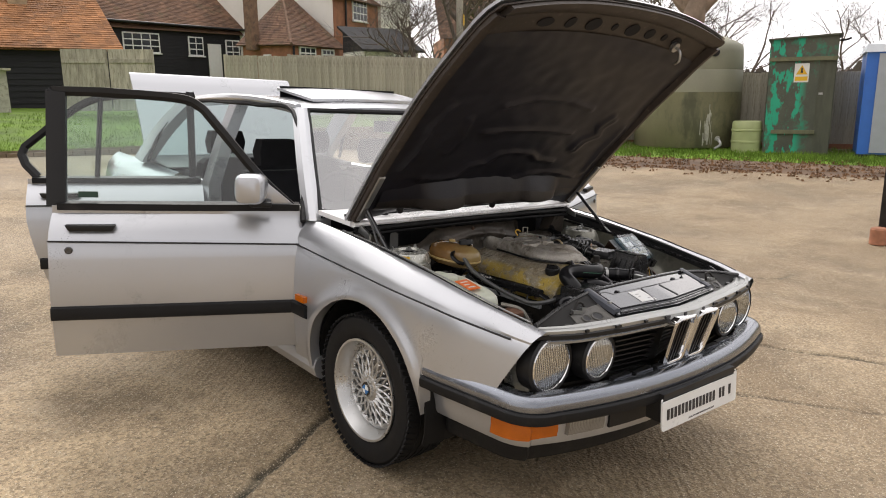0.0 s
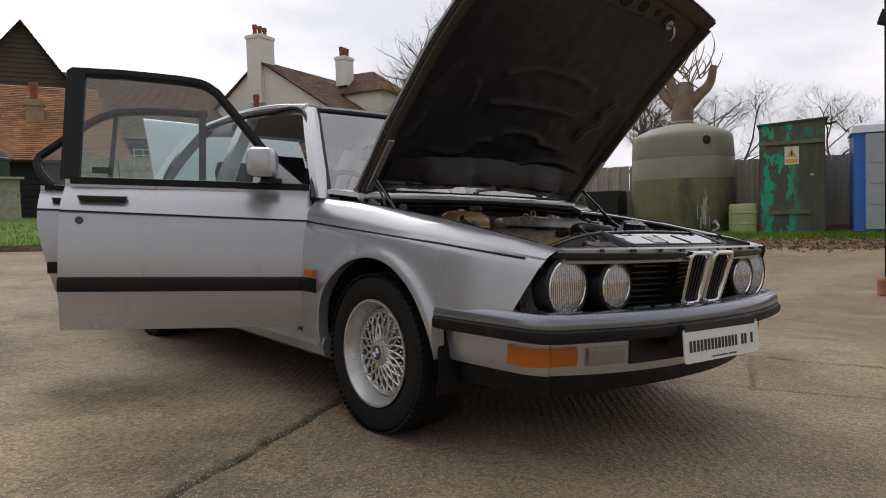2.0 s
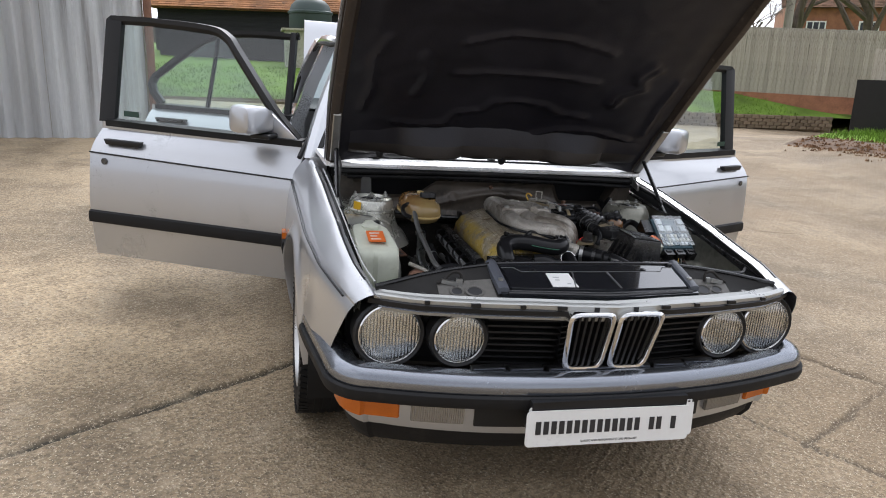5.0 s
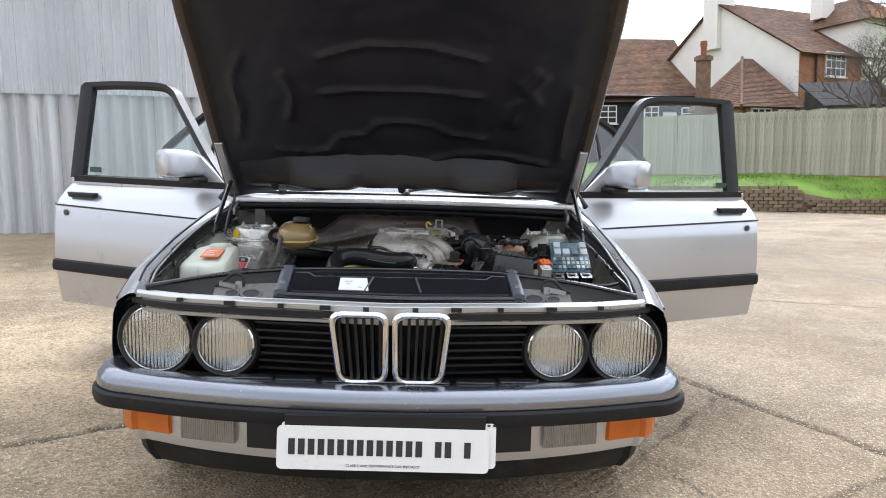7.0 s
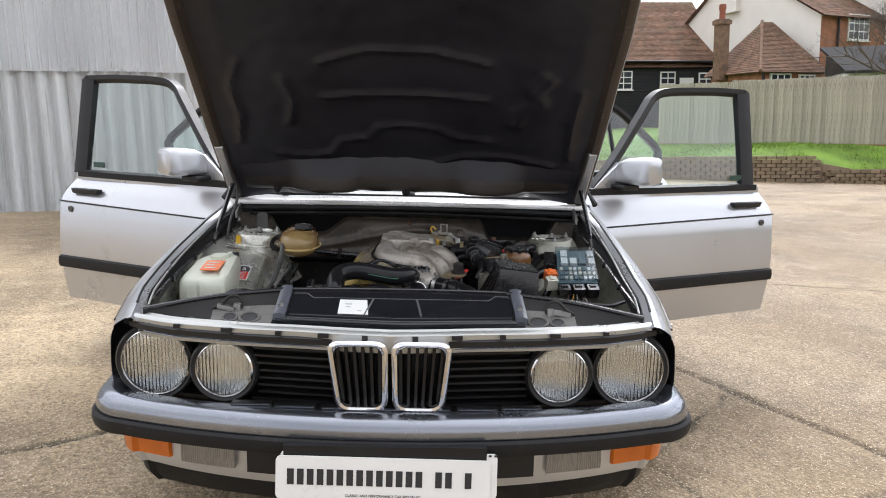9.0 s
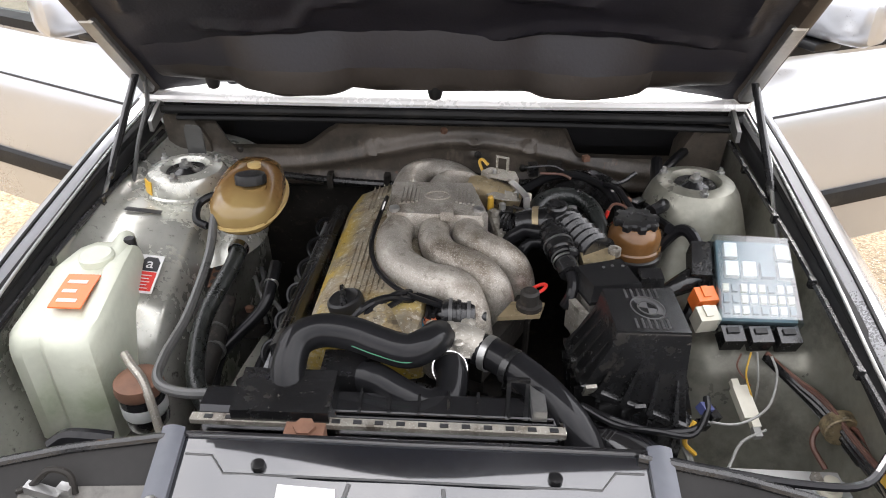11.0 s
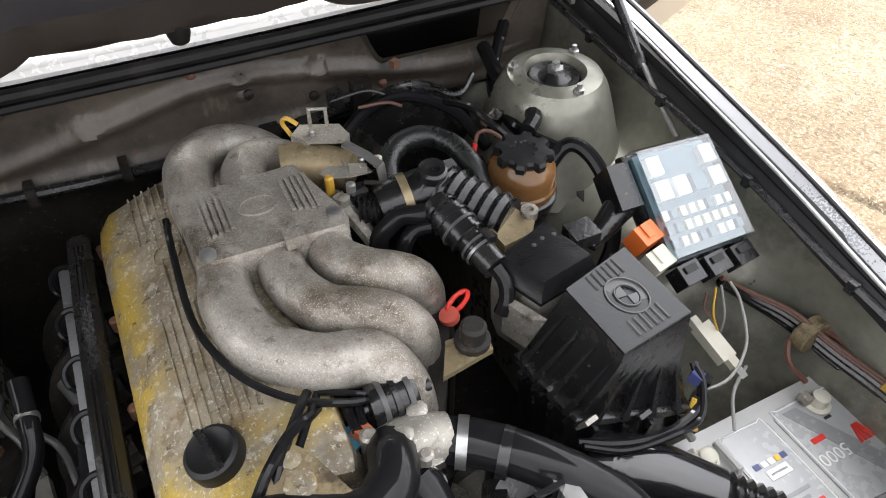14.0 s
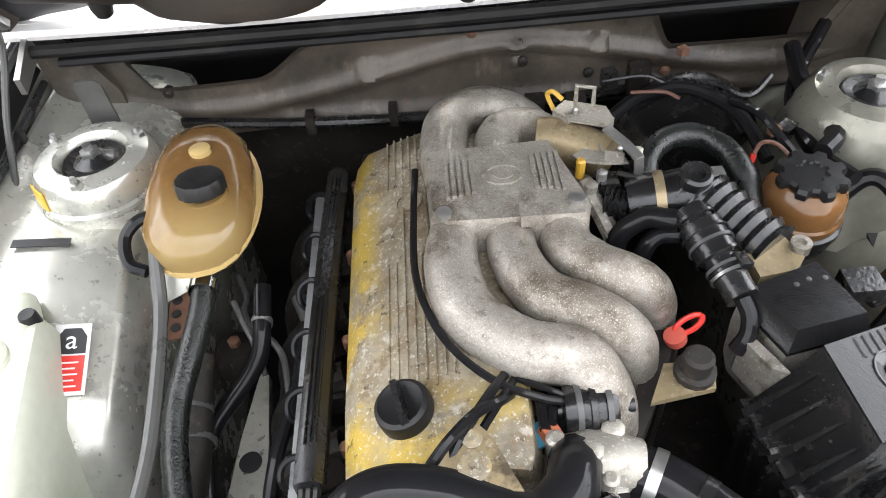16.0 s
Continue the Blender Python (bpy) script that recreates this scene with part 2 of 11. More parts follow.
M["cover"] = mat("corroded_yellow_cover", (0.25, 0.215, 0.155), 0.55, metal=0.15, var=0.45, scale=14, fine=150, bump=0.8, dirt=(0.42, 0.27, 0.075), dirt_amt=0.18, dirt_scale=9)
M["alloy_dirty"] = mat("dirty_alloy", (0.33, 0.31, 0.27), 0.5, metal=0.5, var=0.3, scale=14, fine=120, bump=0.35, dirt=(0.16, 0.12, 0.08), dirt_amt=0.3, dirt_scale=18)
M["tan_metal"] = mat("tan_plated_metal", (0.34, 0.27, 0.16), 0.45, metal=0.5, var=0.25, scale=14, fine=90, bump=0.2, dirt=(0.10, 0.08, 0.06), dirt_amt=0.3, dirt_scale=15)
M["bay_black"] = mat("dusty_black_plastic", (0.0120, 0.0120, 0.0125), 0.24, var=0.4, scale=12, fine=150, bump=0.25, dirt=(0.085, 0.078, 0.066), dirt_amt=0.24, dirt_scale=9)
M["hose"] = mat("rubber_hose", (0.009, 0.009, 0.010), 0.5, var=0.25, scale=12, fine=140, bump=0.1, dirt=(0.05, 0.045, 0.04), dirt_amt=0.1, dirt_scale=10)
M["soot"] = mat("sooty_metal", (0.020, 0.018, 0.016), 0.6, metal=0.2, var=0.5, scale=12, fine=80, bump=0.4, dirt=(0.07, 0.055, 0.042), dirt_amt=0.22, dirt_scale=12)
M["amber_plastic"] = mat("aged_amber_plastic", (0.185, 0.098, 0.033), 0.14, var=0.25, scale=7, fine=60, bump=0.05, dirt=(0.24, 0.11, 0.03), dirt_amt=0.35, dirt_scale=7)
M["brown_plastic"] = mat("brown_fluid_bottle", (0.16, 0.078, 0.028), 0.14, var=0.25, scale=9, bump=0.03, dirt=(0.06, 0.03, 0.015), dirt_amt=0.3, dirt_scale=8)
M["milky"] = mat("milky_plastic", (0.55, 0.57, 0.47), 0.4, var=0.12, scale=5, fine=60, bump=0.05, dirt=(0.36, 0.36, 0.25), dirt_amt=0.3, dirt_scale=5)
M["fuse_lid"] = glass("clear_fuse_lid", (0.86, 0.93, 0.96), 0.20, 0.19, 0.4)
M["fuse_blue"] = mat("fuse_box_inside", (0.10, 0.15, 0.17), 0.5, var=0.2, scale=30, bump=0.1)
M["orange"] = mat("orange_plastic", (0.72, 0.16, 0.03), 0.35, var=0.1, bump=0.05)
M["relay_white"] = mat("cream_plastic", (0.55, 0.53, 0.44), 0.4, var=0.1, bump=0.05)
M["red"] = mat("red_plastic", (0.62, 0.035, 0.025), 0.35, var=0.1, bump=0.03)
M["cap_pink"] = mat("faded_red_cap", (0.52, 0.10, 0.07), 0.45, var=0.15, bump=0.05)
M["plug_red"] = mat("dirty_red_plug", (0.33, 0.085, 0.035), 0.5, var=0.3, scale=40, bump=0.1)
M["yellow"] = mat("yellow_label", (0.72, 0.42, 0.02), 0.4, var=0.06, bump=0.0)
M["label_white"] = mat("white_label", (0.72, 0.72, 0.70), 0.45, var=0.05, bump=0.0)
M["battery_grey"] = mat("battery_grey", (0.42, 0.43, 0.42), 0.4, var=0.08, bump=0.05, dirt=(0.3, 0.28, 0.24), dirt_amt=0.15)
M["battery_label"] = mat("battery_label", (0.40, 0.40, 0.40), 0.28, var=0.1, bump=0.0)
M["wire_yellow"] = mat("yellow_wire", (0.55, 0.33, 0.04), 0.4, var=0.1, bump=0.0)
M["wire_brown"] = mat("brown_wire", (0.12, 0.055, 0.038), 0.45, var=0.15, bump=0.0)
M["wire_grey"] = mat("grey_wire", (0.22, 0.22, 0.205), 0.45, var=0.15, bump=0.0)
M["blue_green"] = mat("blue_connector", (0.03, 0.16, 0.24), 0.4, var=0.1, bump=0.0)
M["rust"] = mat("rusty_steel", (0.19, 0.10, 0.065), 0.7, metal=0.3, var=0.35, scale=14, fine=70, bump=0.35)
M["ink"] = mat("dark_ink", (0.02, 0.02, 0.022), 0.5, var=0.1, bump=0.0)
M["fabric"] = mat("dark_seat_fabric", (0.020, 0.020, 0.023), 0.9, var=0.25, scale=10, fine=200, bump=0.3)
M["lid_mark"] = mat("dusty_relief", (0.12, 0.12, 0.118), 0.5, var=0.2, scale=20, bump=0.1)
M["green_line"] = mat("green_print", (0.02, 0.13, 0.07), 0.4, var=0.1, bump=0.0)
M["amber_light"] = mat("amber_seam", (0.52, 0.38, 0.16), 0.35, var=0.15, bump=0.05)
M["headlining"] = mat("headlining", (0.42, 0.41, 0.39), 0.9, var=0.05, bump=0.05)
M["mossy_wall"] = mat("mossy_brick", (0.20, 0.15, 0.10), 0.9, var=0.35, scale=3, fine=30, bump=0.5, dirt=(0.07, 0.09, 0.03), dirt_amt=0.4, dirt_scale=1.5, rand=0.25)
M["leaf"] = mat("dead_leaf", (0.20, 0.11, 0.055), 0.85, var=0.3, scale=3, bump=0.0, island=0.5)
M["leaves"] = mat("evergreen_leaf", (0.05, 0.075, 0.028), 0.6, var=0.3, scale=2, bump=0.0, island=0.5)
M["tank_top"] = mat("pale_tank", (0.24, 0.235, 0.17), 0.6, var=0.15, scale=1.4, fine=40, bump=0.1, dirt=(0.14, 0.14, 0.09), dirt_amt=0.3, dirt_scale=0.9)
M["corr_dirty"] = mat("stained_corrugated", (0.80, 0.82, 0.83), 0.75, metal=0.1, var=0.25, scale=1.2, fine=40, bump=0.15, dirt=(0.25, 0.23, 0.20), dirt_amt=0.34, dirt_scale=1.1, stretch=(7, 7, 0.30))
M["corr_pale"] = mat("pale_corrugated", (0.74, 0.75, 0.75), 0.75, metal=0.1, var=0.2, scale=1.2, fine=40, bump=0.12, dirt=(0.36, 0.33, 0.29), dirt_amt=0.3, dirt_scale=1.0, stretch=(7, 7, 0.30))
M["hut_side"] = mat("bare_dark_boards", (0.085, 0.088, 0.065), 0.85, var=0.3, scale=3, fine=40, bump=0.3, stretch=(4, 4, 0.6))
M["hut_green"] = mat("flaking_green_paint", (0.085, 0.09, 0.068), 0.75, var=0.25, scale=3, fine=40, bump=0.3, dirt=(0.015, 0.27, 0.16), dirt_amt=0.42, dirt_scale=2.6)
M["hut_batten"] = mat("mossy_batten", (0.15, 0.15, 0.09), 0.85, var=0.3, bump=0.3)
M["lime"] = mat("limescale", (0.42, 0.41, 0.34), 0.9, var=0.4, scale=6, fine=40, bump=0.2, dirt=(0.12, 0.12, 0.08), dirt_amt=0.4, dirt_scale=6)
M["tank_dark"] = mat("dark_green_tank", (0.035, 0.055, 0.050), 0.55, var=0.2, scale=2, fine=40, bump=0.08, dirt=(0.09, 0.10, 0.08), dirt_amt=0.25, dirt_scale=1.5)
M["drum"] = mat("drum_plastic", (0.36, 0.40, 0.19), 0.5, var=0.1, bump=0.05)
M["loo_blue"] = mat("blue_plastic", (0.03, 0.14, 0.50), 0.45, var=0.08, bump=0.05)
M["loo_grey"] = mat("grey_plastic", (0.36, 0.39, 0.42), 0.5, var=0.06, bump=0.05)
M["loo_roof"] = mat("translucent_roof", (0.62, 0.66, 0.70), 0.5, var=0.06, bump=0.05)
M["brown_boards"] = mat("brown_weatherboard", (0.075, 0.062, 0.048), 0.8, var=0.4, scale=4, fine=50, bump=0.4, stretch=(0.5, 0.5, 4))
M["brick_pale"] = mat("pale_brick", (0.38, 0.27, 0.17), 0.9, var=0.3, scale=4, fine=25, bump=0.5)
M["pot"] = mat("clay_pot", (0.30, 0.10, 0.06), 0.8, var=0.2, bump=0.1)
M["pole_wood"] = mat("pole_timber", (0.34, 0.31, 0.26), 0.85, var=0.2, bump=0.3, stretch=(5, 5, 0.5))
M["bark_pale"] = mat("pale_bark", (0.24, 0.175, 0.13), 0.9, var=0.35, scale=4, fine=30, bump=0.7)


def concrete():
    """Brushed concrete: stains, exposed stones, and the tamped ridges."""
    m = M["concrete"]
    n, l = m.node_tree.nodes, m.node_tree.links
    b = n["Principled BSDF"]
    old = b.inputs["Base Color"].links[0].from_socket
    co = n.new("ShaderNodeTexCoord")
    vor = n.new("ShaderNodeTexVoronoi")
    vor.inputs["Scale"].default_value = 85.0
    l.new(co.outputs["Object"], vor.inputs["Vector"])
    sep = n.new("ShaderNodeSeparateColor")
    l.new(vor.outputs["Color"], sep.inputs[0])
    speck = n.new("ShaderNodeMapRange")
    l.new(sep.outputs[0], speck.inputs[0])
    speck.inputs[3].default_value, speck.inputs[4].default_value = 0.64, 1.36
    big = n.new("ShaderNodeTexNoise")
    big.inputs["Scale"].default_value, big.inputs["Detail"].default_value = 0.55, 7
    l.new(co.outputs["Object"], big.inputs["Vector"])
    bigr = n.new("ShaderNodeMapRange")
    l.new(big.outputs["Fac"], bigr.inputs[0])
    bigr.inputs[1].default_value, bigr.inputs[2].default_value = 0.36, 0.62
    bigr.inputs[3].default_value, bigr.inputs[4].default_value = 0.62, 1.18
    mu = n.new("ShaderNodeMath")
    mu.operation = "MULTIPLY"
    l.new(speck.outputs[0], mu.inputs[0])
    l.new(bigr.outputs[0], mu.inputs[1])
    sc = n.new("ShaderNodeVectorMath")
    sc.operation = "SCALE"
    l.new(old, sc.inputs[0])
    l.new(mu.outputs[0], sc.inputs["Scale"])
    l.new(sc.outputs[0], b.inputs["Base Color"])
    mp = n.new("ShaderNodeMapping")
    mp.inputs["Rotation"].default_value = (0, 0, radians(43.5))
    l.new(co.outputs["Object"], mp.inputs["Vector"])
    wv = n.new("ShaderNodeTexWave")
    wv.inputs["Scale"].default_value, wv.inputs["Distortion"].default_value, wv.inputs["Detail Scale"].default_value = 8.2, 3.0, 2.5
    l.new(mp.outputs[0], wv.inputs["Vector"])
    add = n.new("ShaderNodeMath")
    add.operation = "MULTIPLY_ADD"
    l.new(wv.outputs["Fac"], add.inputs[0])
    add.inputs[1].default_value = 0.55
    l.new(vor.outputs["Distance"], add.inputs[2])
    bp = n.new("ShaderNodeBump")
    bp.inputs["Strength"].default_value, bp.inputs["Distance"].default_value = 0.9, 0.0045
    l.new(add.outputs[0], bp.inputs["Height"])
    old_n = b.inputs["Normal"].links[0].from_socket
    l.new(old_n, bp.inputs["Normal"])
    l.new(bp.outputs[0], b.inputs["Normal"])


concrete()


def layer(name, col, scale, lo, hi, amount=1.0, detail=6.0, rough=None, stretch=None, ramp=None):
    """Lays a second colour over a material in blotches or specks; ramp=(axis, from, to) confines it to one side of the thing."""
    m = M[name]
    n, l = m.node_tree.nodes, m.node_tree.links
    b = n["Principled BSDF"]
    old = b.inputs["Base Color"].links[0].from_socket
    co = n.new("ShaderNodeTexCoord")
    vec = co.outputs["Object"]
    if stretch:
        mp = n.new("ShaderNodeMapping")
        mp.inputs["Scale"].default_value = stretch
        l.new(vec, mp.inputs["Vector"])
        vec = mp.outputs[0]
    t = n.new("ShaderNodeTexNoise")
    t.inputs["Scale"].default_value, t.inputs["Detail"].default_value, t.inputs["Roughness"].default_value = scale, detail, 0.65
    l.new(vec, t.inputs["Vector"])
    r = n.new("ShaderNodeMapRange")
    l.new(t.outputs["Fac"], r.inputs[0])
    r.inputs[1].default_value, r.inputs[2].default_value, r.inputs[4].default_value = lo, hi, amount
    fac = r.outputs[0]
    if ramp:
        sx = n.new("ShaderNodeSeparateXYZ")
        l.new(co.outputs["Object"], sx.inputs[0])
        r2 = n.new("ShaderNodeMapRange")
        l.new(sx.outputs[ramp[0]], r2.inputs[0])
        r2.inputs[1].default_value, r2.inputs[2].default_value = ramp[1], ramp[2]
        mu = n.new("ShaderNodeMath")
        mu.operation = "MULTIPLY"
        l.new(fac, mu.inputs[0])
        l.new(r2.outputs[0], mu.inputs[1])
        fac = mu.outputs[0]
    mx = n.new("ShaderNodeMix")
    mx.data_type = "RGBA"
    l.new(fac, mx.inputs["Factor"])
    l.new(old, mx.inputs["A"])
    mx.inputs["B"].default_value = (*col, 1)
    l.new(mx.outputs["Result"], b.inputs["Base Color"])
    if rough is not None:
        old_r = b.inputs["Roughness"].links[0].from_socket
        m2 = n.new("ShaderNodeMix")
        l.new(fac, m2.inputs["Factor"])
        l.new(old_r, m2.inputs["A"])
        m2.inputs["B"].default_value = rough
        l.new(m2.outputs["Result"], b.inputs["Roughness"])


# corroded engine castings
layer("cover", (0.30, 0.22, 0.06), 11, 0.54, 0.66, 0.5)
layer("cover", (0.16, 0.115, 0.06), 30, 0.50, 0.62, 0.85)
layer("cover", (0.44, 0.30, 0.030), 8, 0.47, 0.54, 0.85, ramp=(0, -0.140, -0.168))
layer("cover", (0.46, 0.32, 0.035), 7, 0.42, 0.52, 0.9, ramp=(1, -0.300, -0.375))
layer("cover", (0.62, 0.58, 0.50), 42, 0.58, 0.66, 0.45, 5)
layer("cover", (0.60, 0.57, 0.50), 190, 0.58, 0.64, 0.55, 4, rough=0.35)
layer("cover", (0.17, 0.15, 0.12), 5, 0.50, 0.66, 0.6, 8)
layer("cover", (0.05, 0.035, 0.02), 65, 0.61, 0.67, 0.8, 5)
layer("cast", (0.115, 0.088, 0.058), 8, 0.50, 0.66, 0.8)
layer("cast", (0.10, 0.085, 0.065), 60, 0.58, 0.68, 0.6)
layer("cast", (0.075, 0.058, 0.042), 16, 0.58, 0.70, 0.7)
layer("cast", (0.50, 0.47, 0.42), 24, 0.55, 0.66, 0.55, 8)
layer("cast", (0.60, 0.58, 0.54), 520, 0.57, 0.65, 0.5, 3, rough=0.3)
layer("cast", (0.10, 0.085, 0.065), 240, 0.59, 0.68, 0.4, 4)
layer("alloy_dirty", (0.60, 0.58, 0.53), 260, 0.58, 0.66, 0.8, 3, rough=0.3)
layer("alloy_dirty", (0.07, 0.055, 0.04), 30, 0.54, 0.66, 0.8)
layer("tan_metal", (0.05, 0.04, 0.03), 28, 0.52, 0.66, 0.85)
layer("tan_metal", (0.50, 0.46, 0.38), 120, 0.60, 0.68, 0.6, 3)
layer("dirty_panel", (0.030, 0.026, 0.022), 9, 0.46, 0.62, 0.85)
layer("dirty_panel", (0.12, 0.098, 0.078), 4, 0.46, 0.62, 0.6, 8)
layer("dirty_panel", (0.20, 0.165, 0.13), 22, 0.60, 0.72, 0.6, stretch=(1, 1, 0.4))
layer("dirty_panel", (0.16, 0.075, 0.04), 40, 0.66, 0.74, 0.7)
layer("bay_paint", (0.09, 0.085, 0.065), 7, 0.56, 0.74, 0.5, rough=0.6)
layer("bay_paint", (0.06, 0.05, 0.04), 90, 0.62, 0.70, 0.7, 3)
layer("bay_paint", (0.24, 0.22, 0.17), 3.5, 0.54, 0.72, 0.5, 9, rough=0.55)
layer("bay_paint", (0.035, 0.03, 0.025), 28, 0.64, 0.70, 0.7, 6)
layer("bay_black", (0.045, 0.040, 0.034), 14, 0.58, 0.74, 0.5, rough=0.6)
layer("bay_black", (0.14, 0.125, 0.105), 130, 0.67, 0.72, 0.5, 3)
layer("soot", (0.09, 0.07, 0.055), 35, 0.58, 0.72, 0.7)
layer("soot", (0.16, 0.15, 0.135), 120, 0.66, 0.72, 0.6, 3, rough=0.3)
layer("hose", (0.035, 0.032, 0.028), 20, 0.62, 0.76, 0.4, rough=0.5)
layer("milky", (0.30, 0.36, 0.22), 5, 0.44, 0.62, 0.7, ramp=(2, 0.70, 0.62))
layer("amber_plastic", (0.30, 0.20, 0.08), 9, 0.50, 0.64, 0.6)
layer("amber_plastic", (0.27, 0.195, 0.08), 5, 0.30, 0.50, 0.85, ramp=(1, -0.03, -0.11))
layer("bonnet_inner", (0.14, 0.115, 0.095), 30, 0.58, 0.70, 0.6)
layer("bonnet_pad", (0.04, 0.038, 0.042), 60, 0.66, 0.74, 0.4, 4)
# things round the yard
layer("rubber", (0.03, 0.028, 0.025), 12, 0.55, 0.7, 0.6)
layer("corr_pale", (0.74, 0.76, 0.78), 1.5, 0.40, 0.62, 0.7, stretch=(3, 3, 0.4))
layer("fence_wood", (0.16, 0.14, 0.10), 3, 0.48, 0.66, 0.6, stretch=(3, 3, 0.6))
layer("fence_wood", (0.10, 0.085, 0.06), 14, 0.56, 0.64, 0.6, 5, stretch=(4, 4, 0.25))
layer("tank", (0.05, 0.055, 0.03), 2.5, 0.50, 0.66, 0.7, stretch=(1, 1, 0.35))
layer("hut_green", (0.02, 0.36, 0.22), 3.0, 0.52, 0.55, 1.0, 10, stretch=(1.8, 1.8, 0.7), ramp=(0, 0.12, -0.02))
layer("concrete", (0.115, 0.085, 0.052), 1.6, 0.50, 0.64, 0.6, 9)
layer("concrete", (0.42, 0.34, 0.235), 5, 0.54, 0.66, 0.45, 9)
# Browner and darker towards +x, in broad patches.
layer("concrete", (0.15, 0.105, 0.062), 0.9, 0.34, 0.60, 0.62, 8, ramp=(0, -1.3, 0.2))
layer("concrete", (0.54, 0.45, 0.32), 75, 0.57, 0.63, 0.5, 3)
layer("concrete", (0.66, 0.58, 0.44), 130, 0.63, 0.67, 0.85, 2)
layer("concrete", (0.085, 0.062, 0.038), 150, 0.62, 0.67, 0.7, 2)
layer("concrete", (0.060, 0.046, 0.030), 44, 0.59, 0.66, 0.5, 4)
M["lid_black"] = mat("satin_black_lid", (0.012, 0.012, 0.0125), 0.13, var=0.2, scale=30, fine=420, bump=0.30, spec=0.30, rough_var=0.08)
M["lid_relief"] = mat("pale_relief", (0.07, 0.07, 0.07), 0.35, var=0.2, bump=0.05)
M["wire_blue"] = mat("blue_wire", (0.05, 0.06, 0.16), 0.4, var=0.1, bump=0.0)
M["braid"] = mat("braided_sleeve", (0.012, 0.014, 0.013), 0.3, var=0.4, scale=40, fine=300, bump=0.5)
M["battery_case"] = mat("battery_case", (0.42, 0.42, 0.41), 0.36, var=0.06, scale=8, bump=0.04, dirt=(0.36, 0.33, 0.27), dirt_amt=0.15)
M["pipe_grey"] = mat("grey_pipe", (0.065, 0.065, 0.063), 0.35, var=0.2, bump=0.1)
M["battery_label"] = mat("battery_sticker", (0.38, 0.39, 0.395), 0.25, var=0.08, bump=0.0, spec=0.8)
M["sticker_dark"] = mat("sticker_shadow", (0.26, 0.265, 0.27), 0.25, var=0.1, bump=0.0)
for name, level in (("bonnet_pad", 0.42), ("rubber", 0.25), ("tyre", 0.25), ("soot", 0.3), ("trim", 0.2), ("fabric", 0.2), ("black", 0.35), ("dirty_panel", 0.5), ("bay_black", 0.6), ("concrete", 0.3), ("black_boards", 0.25), ("grass", 0.2)):
    M[name].node_tree.nodes["Principled BSDF"].inputs["Specular IOR Level"].default_value = level
M["bracket_grey"] = mat("bracket_grey", (0.075, 0.080, 0.095), 0.35, var=0.15, scale=9, bump=0.06, dirt=(0.12, 0.11, 0.10), dirt_amt=0.2, dirt_scale=10)
M["shelf_grey"] = mat("dull_shelf", (0.022, 0.021, 0.020), 0.6, spec=0.2, var=0.25, scale=7, fine=90, bump=0.12, dirt=(0.09, 0.085, 0.075), dirt_amt=0.2, dirt_scale=8)
M["latch_grey"] = mat("greasy_latch_plate", (0.12, 0.115, 0.105), 0.5, spec=0.3, var=0.3, scale=9, fine=90, bump=0.15, dirt=(0.05, 0.045, 0.04), dirt_amt=0.35, dirt_scale=11)
M["panel_black"] = mat("polished_black_panel", (0.010, 0.011, 0.014), 0.10, var=0.1, bump=0.02)
# Left side's bay paint: grease, plus its shade put into a darker base.
M["wing_shade_grease"] = mat("shaded_greasy_wing", (0.27, 0.265, 0.22), 0.34, metal=0.5, var=0.3, scale=4, fine=60, bump=0.12, dirt=(0.06, 0.052, 0.04), dirt_amt=0.3, dirt_scale=5)
layer("wing_shade_grease", (0.05, 0.043, 0.033), 6, 0.52, 0.70, 0.7, 9, rough=0.5)
layer("wing_shade_grease", (0.34, 0.33, 0.29), 40, 0.64, 0.72, 0.5, 5)
for name in ("hose", "gloss_black", "panel_black"):
    b = M[name].node_tree.nodes["Principled BSDF"]
    b.inputs["Specular IOR Level"].default_value = 0.05 if name == "hose" else 0.3
    b.inputs["Coat IOR"].default_value = 1.9 if name == "panel_black" else 1.5
    b.inputs["Coat Weight"].default_value, b.inputs["Coat Roughness"].default_value = (0.40 if name == "hose" else 1.0), 0.03


def fluted():
    """Wavy pressed reflector behind the ribbed lamp glass."""
    m = M["reflector"]
    n, l = m.node_tree.nodes, m.node_tree.links
    co = n.new("ShaderNodeTexCoord")
    no = n.new("ShaderNodeTexWave")
    no.inputs["Scale"].default_value, no.inputs["Distortion"].default_value, no.inputs["Detail"].default_value = 34.0, 0.4, 1.0
    l.new(co.outputs["Object"], no.inputs["Vector"])
    bp = n.new("ShaderNodeBump")
    bp.inputs["Strength"].default_value, bp.inputs["Distance"].default_value = 0.5, 0.006
    l.new(no.outputs["Fac"], bp.inputs["Height"])
    l.new(bp.outputs[0], n["Principled BSDF"].inputs["Normal"])


fluted()

# ---------------------------------------------------------------- mesh helpers


def lettering(text, size, m, material, parent, name="lettering", depth=0.0004):
    """Flat letters from the built-in font, centred, in the plane of m."""
    cu = bpy.data.curves.new(name, "FONT")
    cu.body, cu.size, cu.extrude, cu.align_x, cu.resolution_u = text, size, depth, "CENTER", 3
    tmp = bpy.data.objects.new(name, cu)
    me = bpy.data.meshes.new_from_object(tmp)
    bpy.data.objects.remove(tmp)
    bpy.data.curves.remove(cu)
    me.transform(m)
    me.materials.clear()
    return part(name, me, material, parent)


